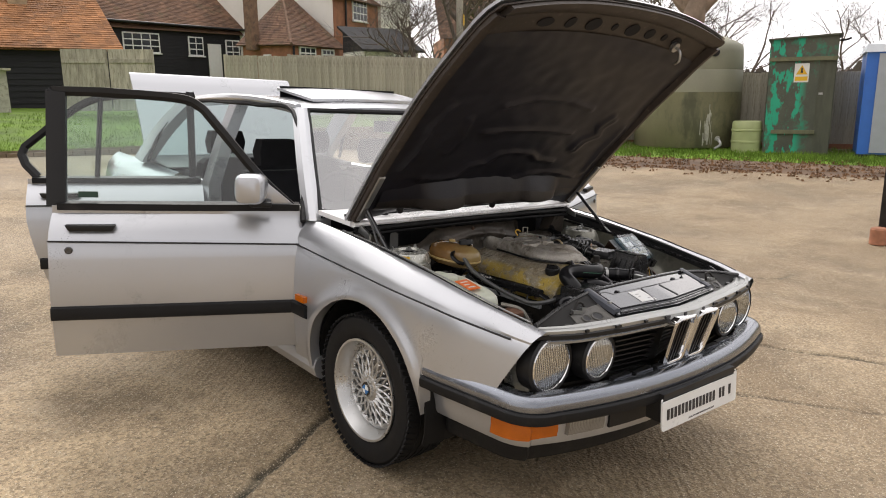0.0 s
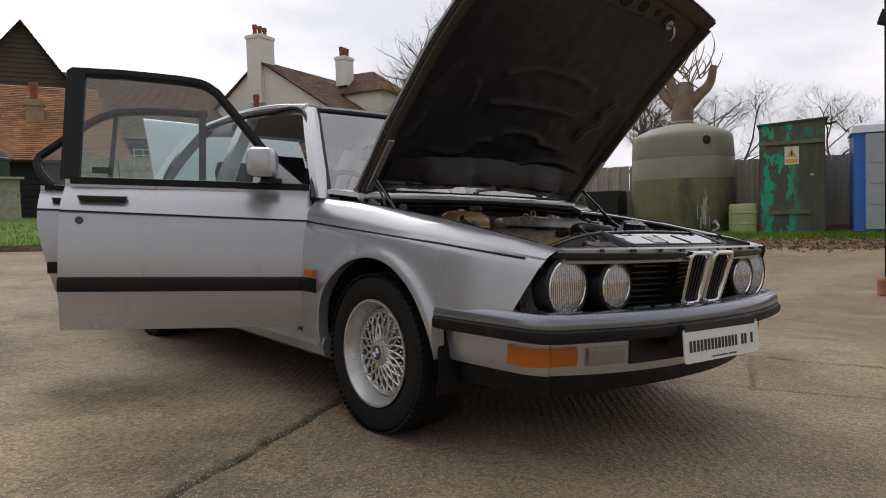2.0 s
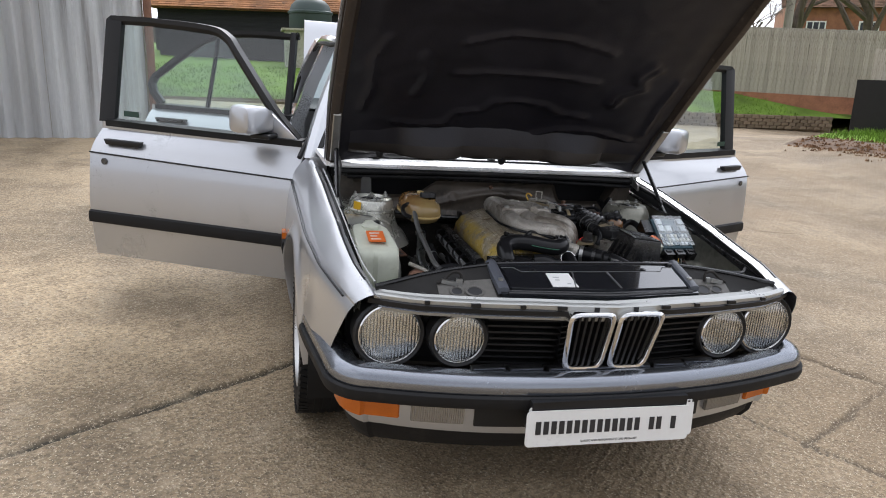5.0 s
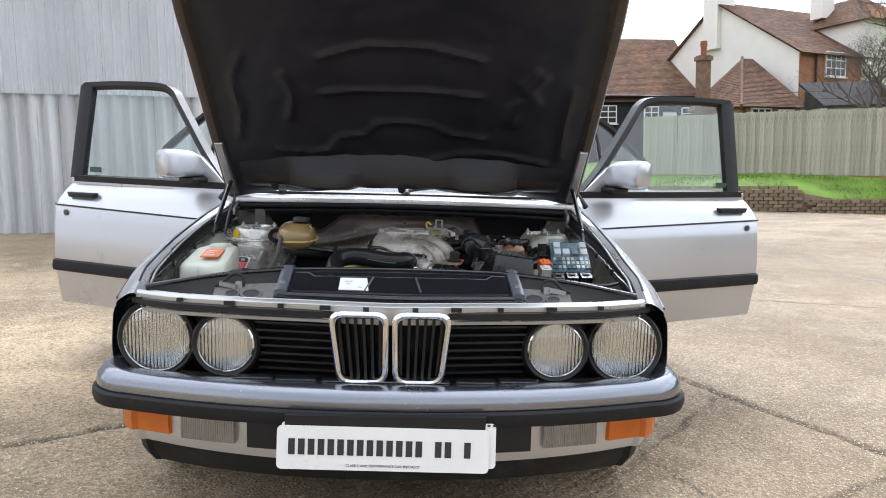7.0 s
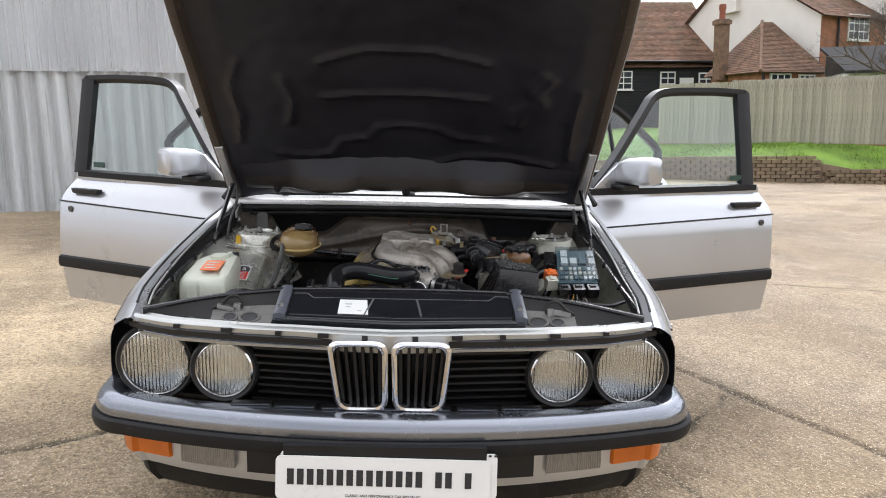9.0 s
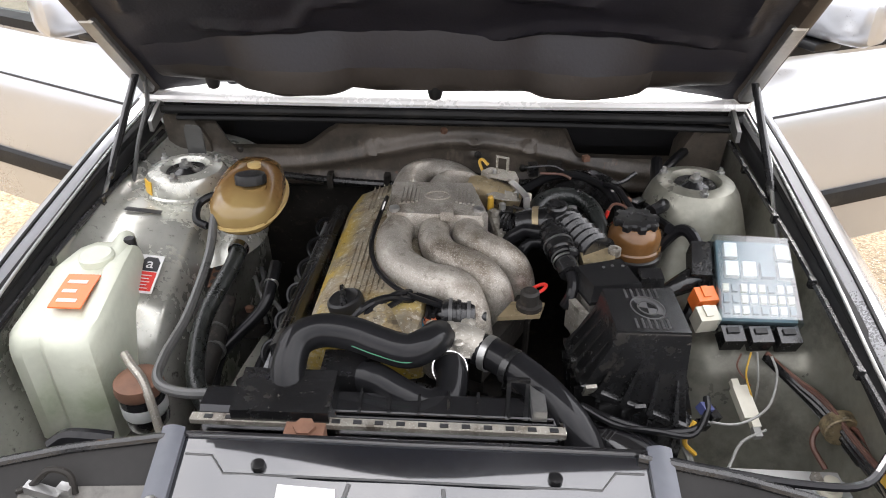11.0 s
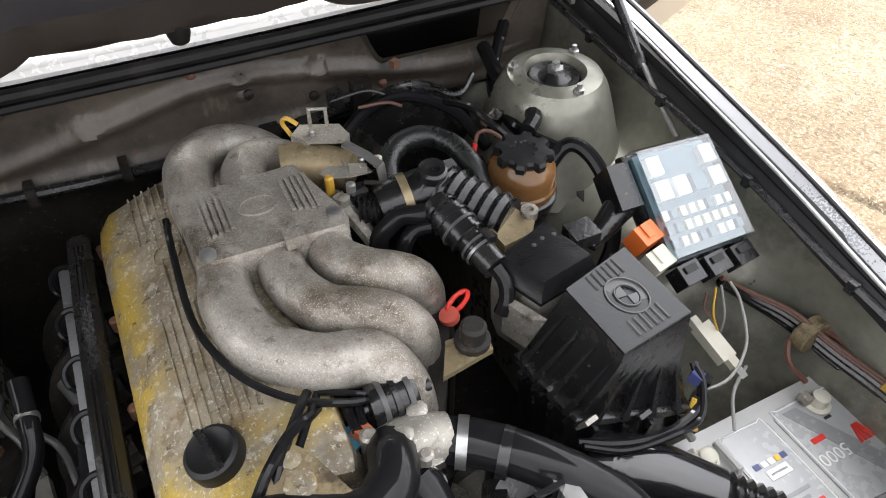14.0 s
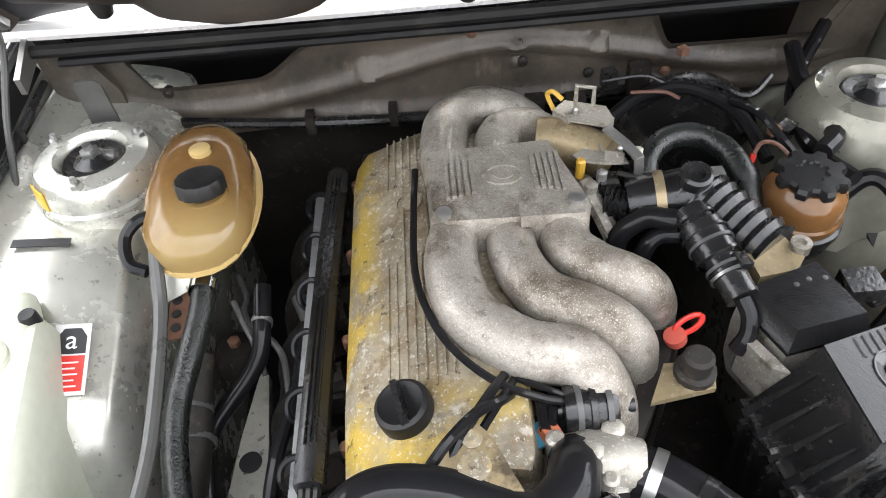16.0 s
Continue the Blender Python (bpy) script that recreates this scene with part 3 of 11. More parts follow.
def finish(bm, sharp=0.6, bevel=0.0, seg=1):
    if bevel:
        edges = [e for e in bm.edges if len(e.link_faces) == 2 and e.calc_face_angle(0) > 0.5]
        bmesh.ops.bevel(bm, geom=edges, offset=bevel, segments=seg, affect="EDGES", profile=0.5, clamp_overlap=True)
    bmesh.ops.recalc_face_normals(bm, faces=bm.faces)
    for f in bm.faces:
        f.smooth = True
    for e in bm.edges:
        if len(e.link_faces) == 2 and e.calc_face_angle(0) > sharp:
            e.smooth = False


def part(name, bm, material, parent=None, label="", bevel=0.0, seg=1, m=None, keep=False, sharp=0.6, normals=True):
    """Links a bmesh as one mesh object under a thing or under a part."""
    if isinstance(bm, bpy.types.Mesh):
        me = bm
    else:
        finish(bm, sharp, bevel, seg) if normals else None
        me = bpy.data.meshes.new(name)
        bm.to_mesh(me)
        bm.free()
    if material is not None and not me.materials:
        me.materials.append(M[material] if isinstance(material, str) else material)
    ob = new(name, me)
    ob.parent = parent
    if m is not None:
        ob.matrix_basis = m
    if label:
        ob["label"] = label
    return ob


def thing(name, label, category, m=None, group="", kind=""):
    ob = new(name)
    if m is not None:
        ob.matrix_basis = m
    return tagged(ob, label, category, group, kind)


def B():
    return bmesh.new()


def box(bm, x0, x1, y0, y1, z0, z1, m=None, taper=None):
    """A box; taper = (dx, dy) shrinks the top."""
    tx, ty = taper or (0, 0)
    pts = [(x0, y0, z0), (x1, y0, z0), (x1, y1, z0), (x0, y1, z0), (x0 + tx, y0 + ty, z1), (x1 - tx, y0 + ty, z1), (x1 - tx, y1 - ty, z1), (x0 + tx, y1 - ty, z1)]
    vs = [bm.verts.new(m @ Vector(p) if m else p) for p in pts]
    for q in ((3, 2, 1, 0), (4, 5, 6, 7), (0, 1, 5, 4), (1, 2, 6, 5), (2, 3, 7, 6), (3, 0, 4, 7)):
        bm.faces.new([vs[i] for i in q])
    return vs


def cbox(bm, c, s, m=None, taper=None):
    cx, cy, cz = c
    sx, sy, sz = (v / 2 for v in s)
    mm = Matrix.Translation(c) @ (m or Matrix.Identity(4))
    return box(bm, -sx, sx, -sy, sy, -sz, sz, mm, taper)


def prism(bm, outline, a, b, axis="z", m=None):
    """A polygon pulled from a to b along an axis. The outline gives the other two coordinates in x, y, z order."""
    def place(p, w):
        q = {"x": (w, p[0], p[1]), "y": (p[0], w, p[1]), "z": (p[0], p[1], w)}[axis]
        return m @ Vector(q) if m else q
    lo = [bm.verts.new(place(p, a)) for p in outline]
    hi = [bm.verts.new(place(p, b)) for p in outline]
    k = len(outline)
    bm.faces.new(lo[::-1])
    bm.faces.new(hi)
    for i in range(k):
        bm.faces.new((lo[i], lo[(i + 1) % k], hi[(i + 1) % k], hi[i]))


def loft(bm, rings, caps=True, closed=True):
    """Rings of the same number of points, joined one to the next."""
    vs = [[bm.verts.new(p) for p in r] for r in rings]
    k = len(vs[0])
    for r, s in zip(vs, vs[1:]):
        for i in range(k if closed else k - 1):
            j = (i + 1) % k
            bm.faces.new((r[i], r[j], s[j], s[i]))
    if caps and closed:
        bm.faces.new(vs[0][::-1])
        bm.faces.new(vs[-1])
    return vs


def spline(pts, step=6):
    """Catmull-Rom through the points."""
    pts = [Vector([float(c) for c in p]) for p in pts]
    if len(pts) < 3 or step < 2:
        return pts
    ext = [2 * pts[0] - pts[1], *pts, 2 * pts[-1] - pts[-2]]
    out = []
    for i in range(1, len(ext) - 2):
        p0, p1, p2, p3 = ext[i - 1:i + 3]
        for s in range(step):
            t = s / step
            out.append(0.5 * ((2 * p1) + (p2 - p0) * t + (2 * p0 - 5 * p1 + 4 * p2 - p3) * t * t + (3 * p1 - p0 - 3 * p2 + p3) * t ** 3))
    out.append(pts[-1])
    return out


def tube(bm, pts, r, n=10, step=6, caps=True, ribs=0.0, flat=1.0, up=None):
    """A pipe along a smooth line; r a number or one radius per given point. ribs: depth of a bellows pattern."""
    line = spline(pts, step)
    rs = [r] * len(line) if not isinstance(r, (list, tuple)) else [float(v) for v in np.interp(np.linspace(0, len(pts) - 1, len(line)), range(len(pts)), r)]
    t0 = (line[1] - line[0]).normalized()
    side = t0.cross(Vector(up or (0, 0, 1)))
    if side.length < 0.05:
        side = t0.cross(Vector((1, 0, 0)))
    side.normalize()
    rings = []
    for i, p in enumerate(line):
        a, b = line[max(0, i - 1)], line[min(len(line) - 1, i + 1)]
        t = (b - a).normalized()
        side = (side - t * side.dot(t)).normalized()
        upv = side.cross(t)
        rad = rs[i] - (ribs if ribs and i % 2 else 0)
        rings.append([p + rad * (math.cos(2 * math.pi * k / n) * side + flat * math.sin(2 * math.pi * k / n) * upv) for k in range(n)])
    loft(bm, rings, caps)


def lathe(bm, profile, c=(0, 0, 0), axis="z", n=24, m=None, caps=True):
    """Profile of (radius, height) turned about an axis through c."""
    rings = []
    for r, h in profile:
        ring = []
        for k in range(n):
            a = 2 * math.pi * k / n
            u, v = r * math.cos(a), r * math.sin(a)
            p = {"z": (u, v, h), "y": (u, h, v), "x": (h, u, v)}[axis]
            p = Vector(p)
            ring.append((m @ p if m else p) + Vector(c))
        rings.append(ring)
    loft(bm, rings, caps)


def surface(bm, f, nu, nv):
    """A grid of f(u, v) for u, v in 0..1."""
    vs = [[bm.verts.new(f(i / nu, j / nv)) for j in range(nv + 1)] for i in range(nu + 1)]
    for i in range(nu):
        for j in range(nv):
            bm.faces.new((vs[i][j], vs[i + 1][j], vs[i + 1][j + 1], vs[i][j + 1]))
    return vs


def slab(bm, f, nu, nv, thick, direction):
    """A grid with thickness: f(u, v), pushed by thick along a direction (a vector, or a function of u, v)."""
    top = [[Vector(f(i / nu, j / nv)) for j in range(nv + 1)] for i in range(nu + 1)]
    off = lambda i, j: Vector(direction(i / nu, j / nv) if callable(direction) else direction) * thick
    a = [[bm.verts.new(p) for p in row] for row in top]
    b = [[bm.verts.new(top[i][j] + off(i, j)) for j in range(nv + 1)] for i in range(nu + 1)]
    for i in range(nu):
        for j in range(nv):
            bm.faces.new((a[i][j], a[i + 1][j], a[i + 1][j + 1], a[i][j + 1]))
            bm.faces.new((b[i][j + 1], b[i + 1][j + 1], b[i + 1][j], b[i][j]))
    for i in range(nu):
        bm.faces.new((a[i + 1][0], a[i][0], b[i][0], b[i + 1][0]))
        bm.faces.new((a[i][nv], a[i + 1][nv], b[i + 1][nv], b[i][nv]))
    for j in range(nv):
        bm.faces.new((a[0][j], a[0][j + 1], b[0][j + 1], b[0][j]))
        bm.faces.new((a[nu][j + 1], a[nu][j], b[nu][j], b[nu][j + 1]))


def lerp(a, b, t):
    return a + (b - a) * t


def curve(x, pts):
    """Piecewise-smooth value at x from (x, value) pairs."""
    xs, ys = zip(*pts)
    return float(np.interp(x, xs, ys))


def rounded(w, h, r, n=5):
    """Outline of a rectangle with rounded corners, centred."""
    out = []
    for cx, cy, a0 in ((w / 2 - r, h / 2 - r, 0), (-w / 2 + r, h / 2 - r, 90), (-w / 2 + r, -h / 2 + r, 180), (w / 2 - r, -h / 2 + r, 270)):
        for k in range(n + 1):
            a = radians(a0 + 90 * k / n)
            out.append((cx + r * math.cos(a), cy + r * math.sin(a)))
    return out


# ---------------------------------------------------------------- ground
SLOPE_X, SLOPE_Y = -0.0402, 0.0346


def land(x, y):
    """Height of the yard and the land behind it."""
    gx = SLOPE_X * min(x, 5.0) + ((0.045 - SLOPE_X) * (min(x, 14) - 5.0) * max(0.0, min(1.0, (12.0 - y) / 4.0)) + SLOPE_X * (min(x, 14) - 5.0) if x > 5 else 0)
    z = gx + SLOPE_Y * max(-30, min(y, 40))
    if x < -8:
        z = SLOPE_X * -8 + SLOPE_Y * max(-30, min(y, 40))
    return z


def jag(t, amp, seed):
    return amp * (noise.noise((t * 3.1, seed, 0)) + 0.5 * noise.noise((t * 11.0, seed, 4)))


JOINTS = [  # start, end, half width, depth, wander
    ((-6.0, -3.05), (0.70, 1.37), 0.012, 0.014, 0.02),
    ((1.30, 1.10), (3.40, -2.68), 0.013, 0.014, 0.03),
    ((1.49, 0.60), (0.80, -0.18), 0.008, 0.008, 0.04),
    ((0.93, -0.06), (1.18, -0.60), 0.006, 0.006, 0.03),
    ((1.18, -0.55), (1.56, -1.16), 0.007, 0.007, 0.03),
    ((1.16, -0.56), (1.98, -0.11), 0.008, 0.007, 0.035),
    ((2.30, 3.15), (3.90, 2.75), 0.008, 0.006, 0.03),
    ((3.30, 1.10), (3.98, 0.50), 0.008, 0.006, 0.05),
]


def groove(x, y):
    depth, grime = 0.0, 0.0
    for k, ((ax, ay), (bx, by), hw, d, wander) in enumerate(JOINTS):
        if abs((x - ax) * (by - ay) - (y - ay) * (bx - ax)) > 0.2 * math.hypot(bx - ax, by - ay):
            continue
        lx, ly = bx - ax, by - ay
        ln = math.hypot(lx, ly)
        t = ((x - ax) * lx + (y - ay) * ly) / ln
        if -0.02 < t < ln + 0.02:
            off = ((x - ax) * -ly + (y - ay) * lx) / ln - jag(t, wander, k * 7.3)
            q = abs(off)
            if q < hw * 4:
                w = hw * (1.0 + 0.8 * noise.noise((t * 6, k * 3.1, 2)))
                depth = max(depth, d * max(0.0, min(1.0, (w * 1.9 - q) / (w * 0.9))))
                grime = max(grime, max(0.0, min(1.0, (w * 2.4 - q) / (w * 1.4))))
    return depth, grime


def build_ground():
    near, step = (-4.0, 4.0, -3.0, 3.2), 0.0165
    xs = [-300, -120, -60, -30, -20, -14, -10, -8, -6, -5, -4.5] + [near[0] + i * step for i in range(int((near[1] - near[0]) / step) + 1)] + [4.5, 5, 5.5, 6, 7, 8, 9, 10, 12, 14, 18, 25, 40, 80, 160, 320]
    ys = [-300, -120, -60, -30, -15, -8, -5, -4, -3.5] + [near[2] + i * step for i in range(int((near[3] - near[2]) / step) + 1)] + [3.6, 4, 4.5, 5, 6, 7, 8, 9, 10, 11, 12, 13, 14, 16, 20, 26, 34, 44, 70, 150, 320]
    verts, grime = [], []
    for y in ys:
        for x in xs:
            d, g = groove(x, y) if near[0] <= x <= near[1] and near[2] <= y <= near[3] else (0, 0)
            verts.append((x, y, land(x, y) - d))
            grime.append(g)
    k = len(xs)
    faces = [(j * k + i, j * k + i + 1, (j + 1) * k + i + 1, (j + 1) * k + i) for j in range(len(ys) - 1) for i in range(k - 1)]
    me = bpy.data.meshes.new("ground")
    me.from_pydata(verts, [], faces)
    me.attributes.new("grime", "FLOAT", "POINT").data.foreach_set("value", grime)
    me.shade_smooth()
    me.materials.append(M["concrete"])
    return tagged(new("ground", me), "worn brushed concrete yard with cracked joints", "ground", kind="structure")


build_ground()
# ---------------------------------------------------------------- setting round the yard
def wall_pose(ax, ay, bx, by, z=0.0):
    """Pose with x along the wall from a to b, y to its left, at height z; and the wall's length."""
    ang = math.atan2(by - ay, bx - ax)
    return Matrix.Translation((ax, ay, z)) @ Matrix.Rotation(ang, 4, "Z"), math.hypot(bx - ax, by - ay)


def lawn_z(x, y):
    """Lawn rising from the low wall to the houses."""
    edge = lawn_edge(x)
    t = max(0.0, y - edge)
    base = 0.50 - 0.016 * (x - 2)
    base += 0.21 * max(0.0, min(1.0, (x - 2.5) / 2.0)) * max(0.0, min(1.0, (9.15 - x) / 0.25)) * max(0.0, 1 - t / 3.0)
    base += 0.34 * max(0.0, min(1.0, (x - 4.0) / 6.0)) * max(0.0, min(1.0, t / 1.6))
    return base + curve(t, [(0, 0.0), (3, 0.33), (7, 0.62), (13, 0.85), (24, 1.25), (60, 2.0), (300, 4.0)])


def lawn_edge(x):
    return 13.0 + 0.115 * (min(x, 5.5) + 1.0) - 0.01 * max(0.0, x - 5.5)


bm = B()
xs = [-160, -60, -30] + list(np.linspace(-16, 18, 35)) + [24, 34, 60, 160]
ds = [0, 0.15, 0.5, 1, 1.6, 2.4, 3.2, 4.2, 5.5, 7, 9, 13, 18, 24, 34, 60, 120, 290]
rows_v = [[bm.verts.new((x, lawn_edge(x) + d, lawn_z(x, lawn_edge(x) + d) + (0.05 * noise.noise((x * 0.7, d * 0.7, 0)) if 0 < d < 60 else 0))) for d in ds] for x in xs]
for a, b in zip(rows_v, rows_v[1:]):
    for j in range(len(ds) - 1):
        bm.faces.new((a[j], b[j], b[j + 1], a[j + 1]))
tagged(part("lawn", bm, "grass"), "green lawn rising behind the yard", "lawn", kind="structure")
# low retaining wall along the lawn
for k, (x0, x1, h, mt) in enumerate(((-16.0, -3.0, 0.30, "mossy_wall"), (-3.0, 3.5, 0.26, "mossy_wall"), (3.5, 9.0, 0.60, "mossy_wall"), (9.0, 14.0, 0.34, "mossy_wall"))):
    wl_ = tagged(new("low_wall_%d" % (k + 1)), "low mossy brick retaining wall", "wall", kind="structure")
    n = int((x1 - x0) / 0.23)
    courses = max(2, int(h / 0.085))
    me = None
    for c in range(courses):
        for i in range(n):
            if me is None:
                b2 = B()
                box(b2, -0.108, 0.108, -0.06, 0.06, -0.037, 0.037)
                finish(b2, bevel=0.006)
                me = bpy.data.meshes.new("brick")
                b2.to_mesh(me)
                b2.free()
                me.materials.append(M[mt])
            if k in (0, 1) and c == 0:
                continue
            x = x0 + 0.23 * (i + 0.5 + 0.5 * (c % 2))
            y = lawn_edge(x) - 0.07 + 0.008 * noise.noise((i * 1.7, c * 2.3, k))
            zt = lawn_z(x, lawn_edge(x)) + 0.02 - (courses - 1 - c) * 0.085 + (h - 0.44) * 0.4
            part("brick", me, None, wl_, m=pose(x, y, zt, 0, 0, 6.5 + 2 * noise.noise((i, c, 3))))
    b2 = B()
    loft(b2, [[(x, lawn_edge(x) - 0.035, land(x, lawn_edge(x)) - 0.1), (x, lawn_edge(x) + 0.12, land(x, lawn_edge(x)) - 0.1), (x, lawn_edge(x) + 0.12, lawn_z(x, lawn_edge(x)) + 0.0), (x, lawn_edge(x) - 0.035, lawn_z(x, lawn_edge(x)) + 0.03)] for x in np.linspace(x0, x1, 8)])
    part("mortar", b2, "mossy_wall", wl_)

# grass blades and fallen leaves
rnd = random.Random(21)


def blades(name, n, place, label, h0, h1, w, material):
    verts, faces = [], []
    for _ in range(n):
        x, y, z = place()
        for _ in range(3):
            a, hh = rnd.uniform(0, 6.3), rnd.uniform(h0, h1)
            dx, dy = math.cos(a) * w, math.sin(a) * w
            lx, ly = rnd.uniform(-0.5, 0.5) * hh, rnd.uniform(-0.5, 0.5) * hh
            ox, oy = rnd.uniform(-0.06, 0.06), rnd.uniform(-0.06, 0.06)
            i = len(verts)
            verts += [(x + ox - dx, y + oy - dy, z - 0.01), (x + ox + dx, y + oy + dy, z - 0.01), (x + ox + lx, y + oy + ly, z + hh)]
            faces.append((i, i + 1, i + 2))
    me = bpy.data.meshes.new(name)
    me.from_pydata(verts, [], faces)
    me.materials.append(M[material])
    return tagged(new(name, me), label, name.replace("_", " "), kind="stuff")


def on_lawn():
    x = rnd.uniform(-4, 13)
    d = rnd.random() ** 1.6 * 7
    return x, lawn_edge(x) + d, lawn_z(x, lawn_edge(x) + d)


blades("grass_blades", 9000, on_lawn, "short green grass blades on the lawn", 0.03, 0.09, 0.006, "grass")

# ---- bank on the far side of the yard: line of the fence and its foot
BK = Vector((0.40, -0.917))          # along the bank
BN = Vector((0.917, 0.40))           # away from the yard
BO = Vector((12.35, 4.15))           # foot of the green hut


def bank(a, d, h=0.0):
    p = BO + BK * a + BN * d
    return Vector((p.x, p.y, bank_z(a, d) + h))


def bank_z(a, d):
    p = BO + BK * a + BN * d
    g = land(p.x, p.y)
    return max(g - 0.02, lerp(g, 0.27 - 0.012 * a, max(0.0, min(1.0, (d + 2.2) / 1.2)))) if d > -2.3 else g - 0.03


bm = B()
aa = np.linspace(-5.3, 30, 60)
dd = [-2.25, -2.0, -1.7, -1.4, -1.0, -0.5, 0, 0.6, 1.2, 2.5, 6, 20, 60]
rv = [[bm.verts.new(bank(a, d, 0.035 * noise.noise((a * 1.1, d * 1.3, 2)) + (0.01 if d > -2.2 else 0))) for d in dd] for a in aa]
for p, q in zip(rv, rv[1:]):
    for j in range(len(dd) - 1):
        bm.faces.new((p[j], p[j + 1], q[j + 1], q[j]))
tagged(part("grass_bank", bm, "grass"), "rough grass verge beside the yard", "verge", kind="structure")


def on_bank():
    a = rnd.uniform(-5.2, 12)
    d = rnd.uniform(-1.65, 1.0)
    return tuple(bank(a, d, 0.02))


blades("verge_grass", 11000, on_bank, "tufty grass along the verge", 0.03, 0.12, 0.007, "grass")
bm = B()
rv = [[bm.verts.new(bank(a, d, 0.012 + 0.045 * math.sin(math.pi * (d + 2.7) / 1.2) * (0.5 + noise.noise((a * 1.6, d, 5)) * 0.6 + 0.3))) for d in (-2.7, -2.5, -2.3, -2.1, -1.9, -1.7, -1.5)] for a in np.linspace(-5.3, 20, 70)]
for p, q in zip(rv, rv[1:]):
    for j in range(6):
        bm.faces.new((p[j], p[j + 1], q[j + 1], q[j]))
tagged(part("leaf_litter", bm, "soil"), "brown leaf litter at the verge's foot", "leaf litter", kind="stuff")


def on_litter():
    a = rnd.uniform(-5.2, 12)
    return tuple(bank(a, rnd.gauss(-2.2, 0.35), 0.05))


blades("fallen_leaves", 2600, on_litter, "fallen brown leaves along the verge", 0.005, 0.03, 0.025, "leaf")


# ---- fences
def board_fence(name, ax, ay, bx, by, z0, z1, height, label, step=0.115, boards_as_parts=True, rail=True):
    m, ln = wall_pose(ax, ay, bx, by)
    f = tagged(new(name), label, "fence", kind="structure")
    n = int(ln / step)
    b2 = B()
    box(b2, -step * 0.515, step * 0.515, -0.009, 0.009, 0, height)
    finish(b2, bevel=0.003)
    me = bpy.data.meshes.new("fence_board")
    b2.to_mesh(me)
    b2.free()
    me.materials.append(M["fence_wood"])
    for i in range(n):
        t = (i + 0.5) / n
        part("fence_board", me, None, f, m=m @ pose(t * ln, 0.011 * (-1) ** i, lerp(z0, z1, t) + 0.03 + 0.018 * noise.noise((i * 0.9, ax, 0)), 0.6 * noise.noise((i, 1, 2)), 0.8 * noise.noise((i * 1.3, 5, 2)), 0))
    if rail:
        for h in (0.3, height * 0.55, height * 0.92):
            b2 = B()
            loft(b2, [[m @ Vector((t * ln, 0.02, lerp(z0, z1, t) + h)), m @ Vector((t * ln, 0.06, lerp(z0, z1, t) + h)), m @ Vector((t * ln, 0.06, lerp(z0, z1, t) + h + 0.08)), m @ Vector((t * ln, 0.02, lerp(z0, z1, t) + h + 0.08))] for t in (0, 1)])
            part("fence_rail", b2, "fence_wood", f)
        for i in range(int(ln / 2.6) + 1):
            t = min(1.0, i * 2.6 / ln)
            b2 = B()
            box(b2, -0.05, 0.05, 0.02, 0.12, -0.1, height + 0.05, m @ Matrix.Translation((t * ln, 0, lerp(z0, z1, t))))
            part("fence_post", b2, "fence_wood", f, bevel=0.008)
    b2 = B()
    loft(b2, [[m @ Vector((t * ln, -0.03, lerp(z0, z1, t) - 0.3)), m @ Vector((t * ln, 0.03, lerp(z0, z1, t) - 0.3)), m @ Vector((t * ln, 0.03, lerp(z0, z1, t) + 0.15)), m @ Vector((t * ln, -0.03, lerp(z0, z1, t) + 0.15))] for t in (0, 1)])
    part("gravel_board", b2, "brick", f)
    return f


board_fence("fence_back", 6.67, 18.33, 16.5, 12.8, 0.90, 0.66, 1.82, "weathered grey close-boarded fence", 0.115)
board_fence("fence_upper", 8.9, 18.6, 17.2, 13.9, 1.03, 0.85, 1.78, "low boarded fence with a top rail, behind the first", 0.14)
fr = bank(-5.6, 1.35)
fe = bank(16.0, 1.35)
board_fence("fence_side", fr.x, fr.y, fe.x, fe.y, 0.30, 0.25, 1.62, "weathered brown close-boarded fence", 0.13)
# double gates at the end of the back fence
m, ln = wall_pose(2.75, 20.55, 4.95, 19.3)
gate = thing("timber_gate", "pale weathered double timber gates", "gate", m @ Matrix.Translation((0, 0, 1.12)))
for i in range(2):
    b2 = B()
    box(b2, i * ln / 2 + 0.02, (i + 1) * ln / 2 - 0.02, -0.03, 0.03, 0.05, 1.78)
    leaf = part("gate_leaf", b2, "fence_wood", gate, bevel=0.006)
    for z in (0.35, 1.4):
        b2 = B()
        box(b2, i * ln / 2 + 0.06, (i + 1) * ln / 2 - 0.06, -0.06, -0.03, z, z + 0.1)
        part("gate_rail", b2, "fence_wood", leaf, bevel=0.004)

# ---- corrugated building
C0, C1 = Vector((-13.0, 3.75)), Vector((-2.35, 7.18))
m, ln = wall_pose(C0.x, C0.y, C1.x, C1.y)
shed = tagged(new("corrugated_building"), "tall farm building clad in corrugated sheet", "building", kind="structure")


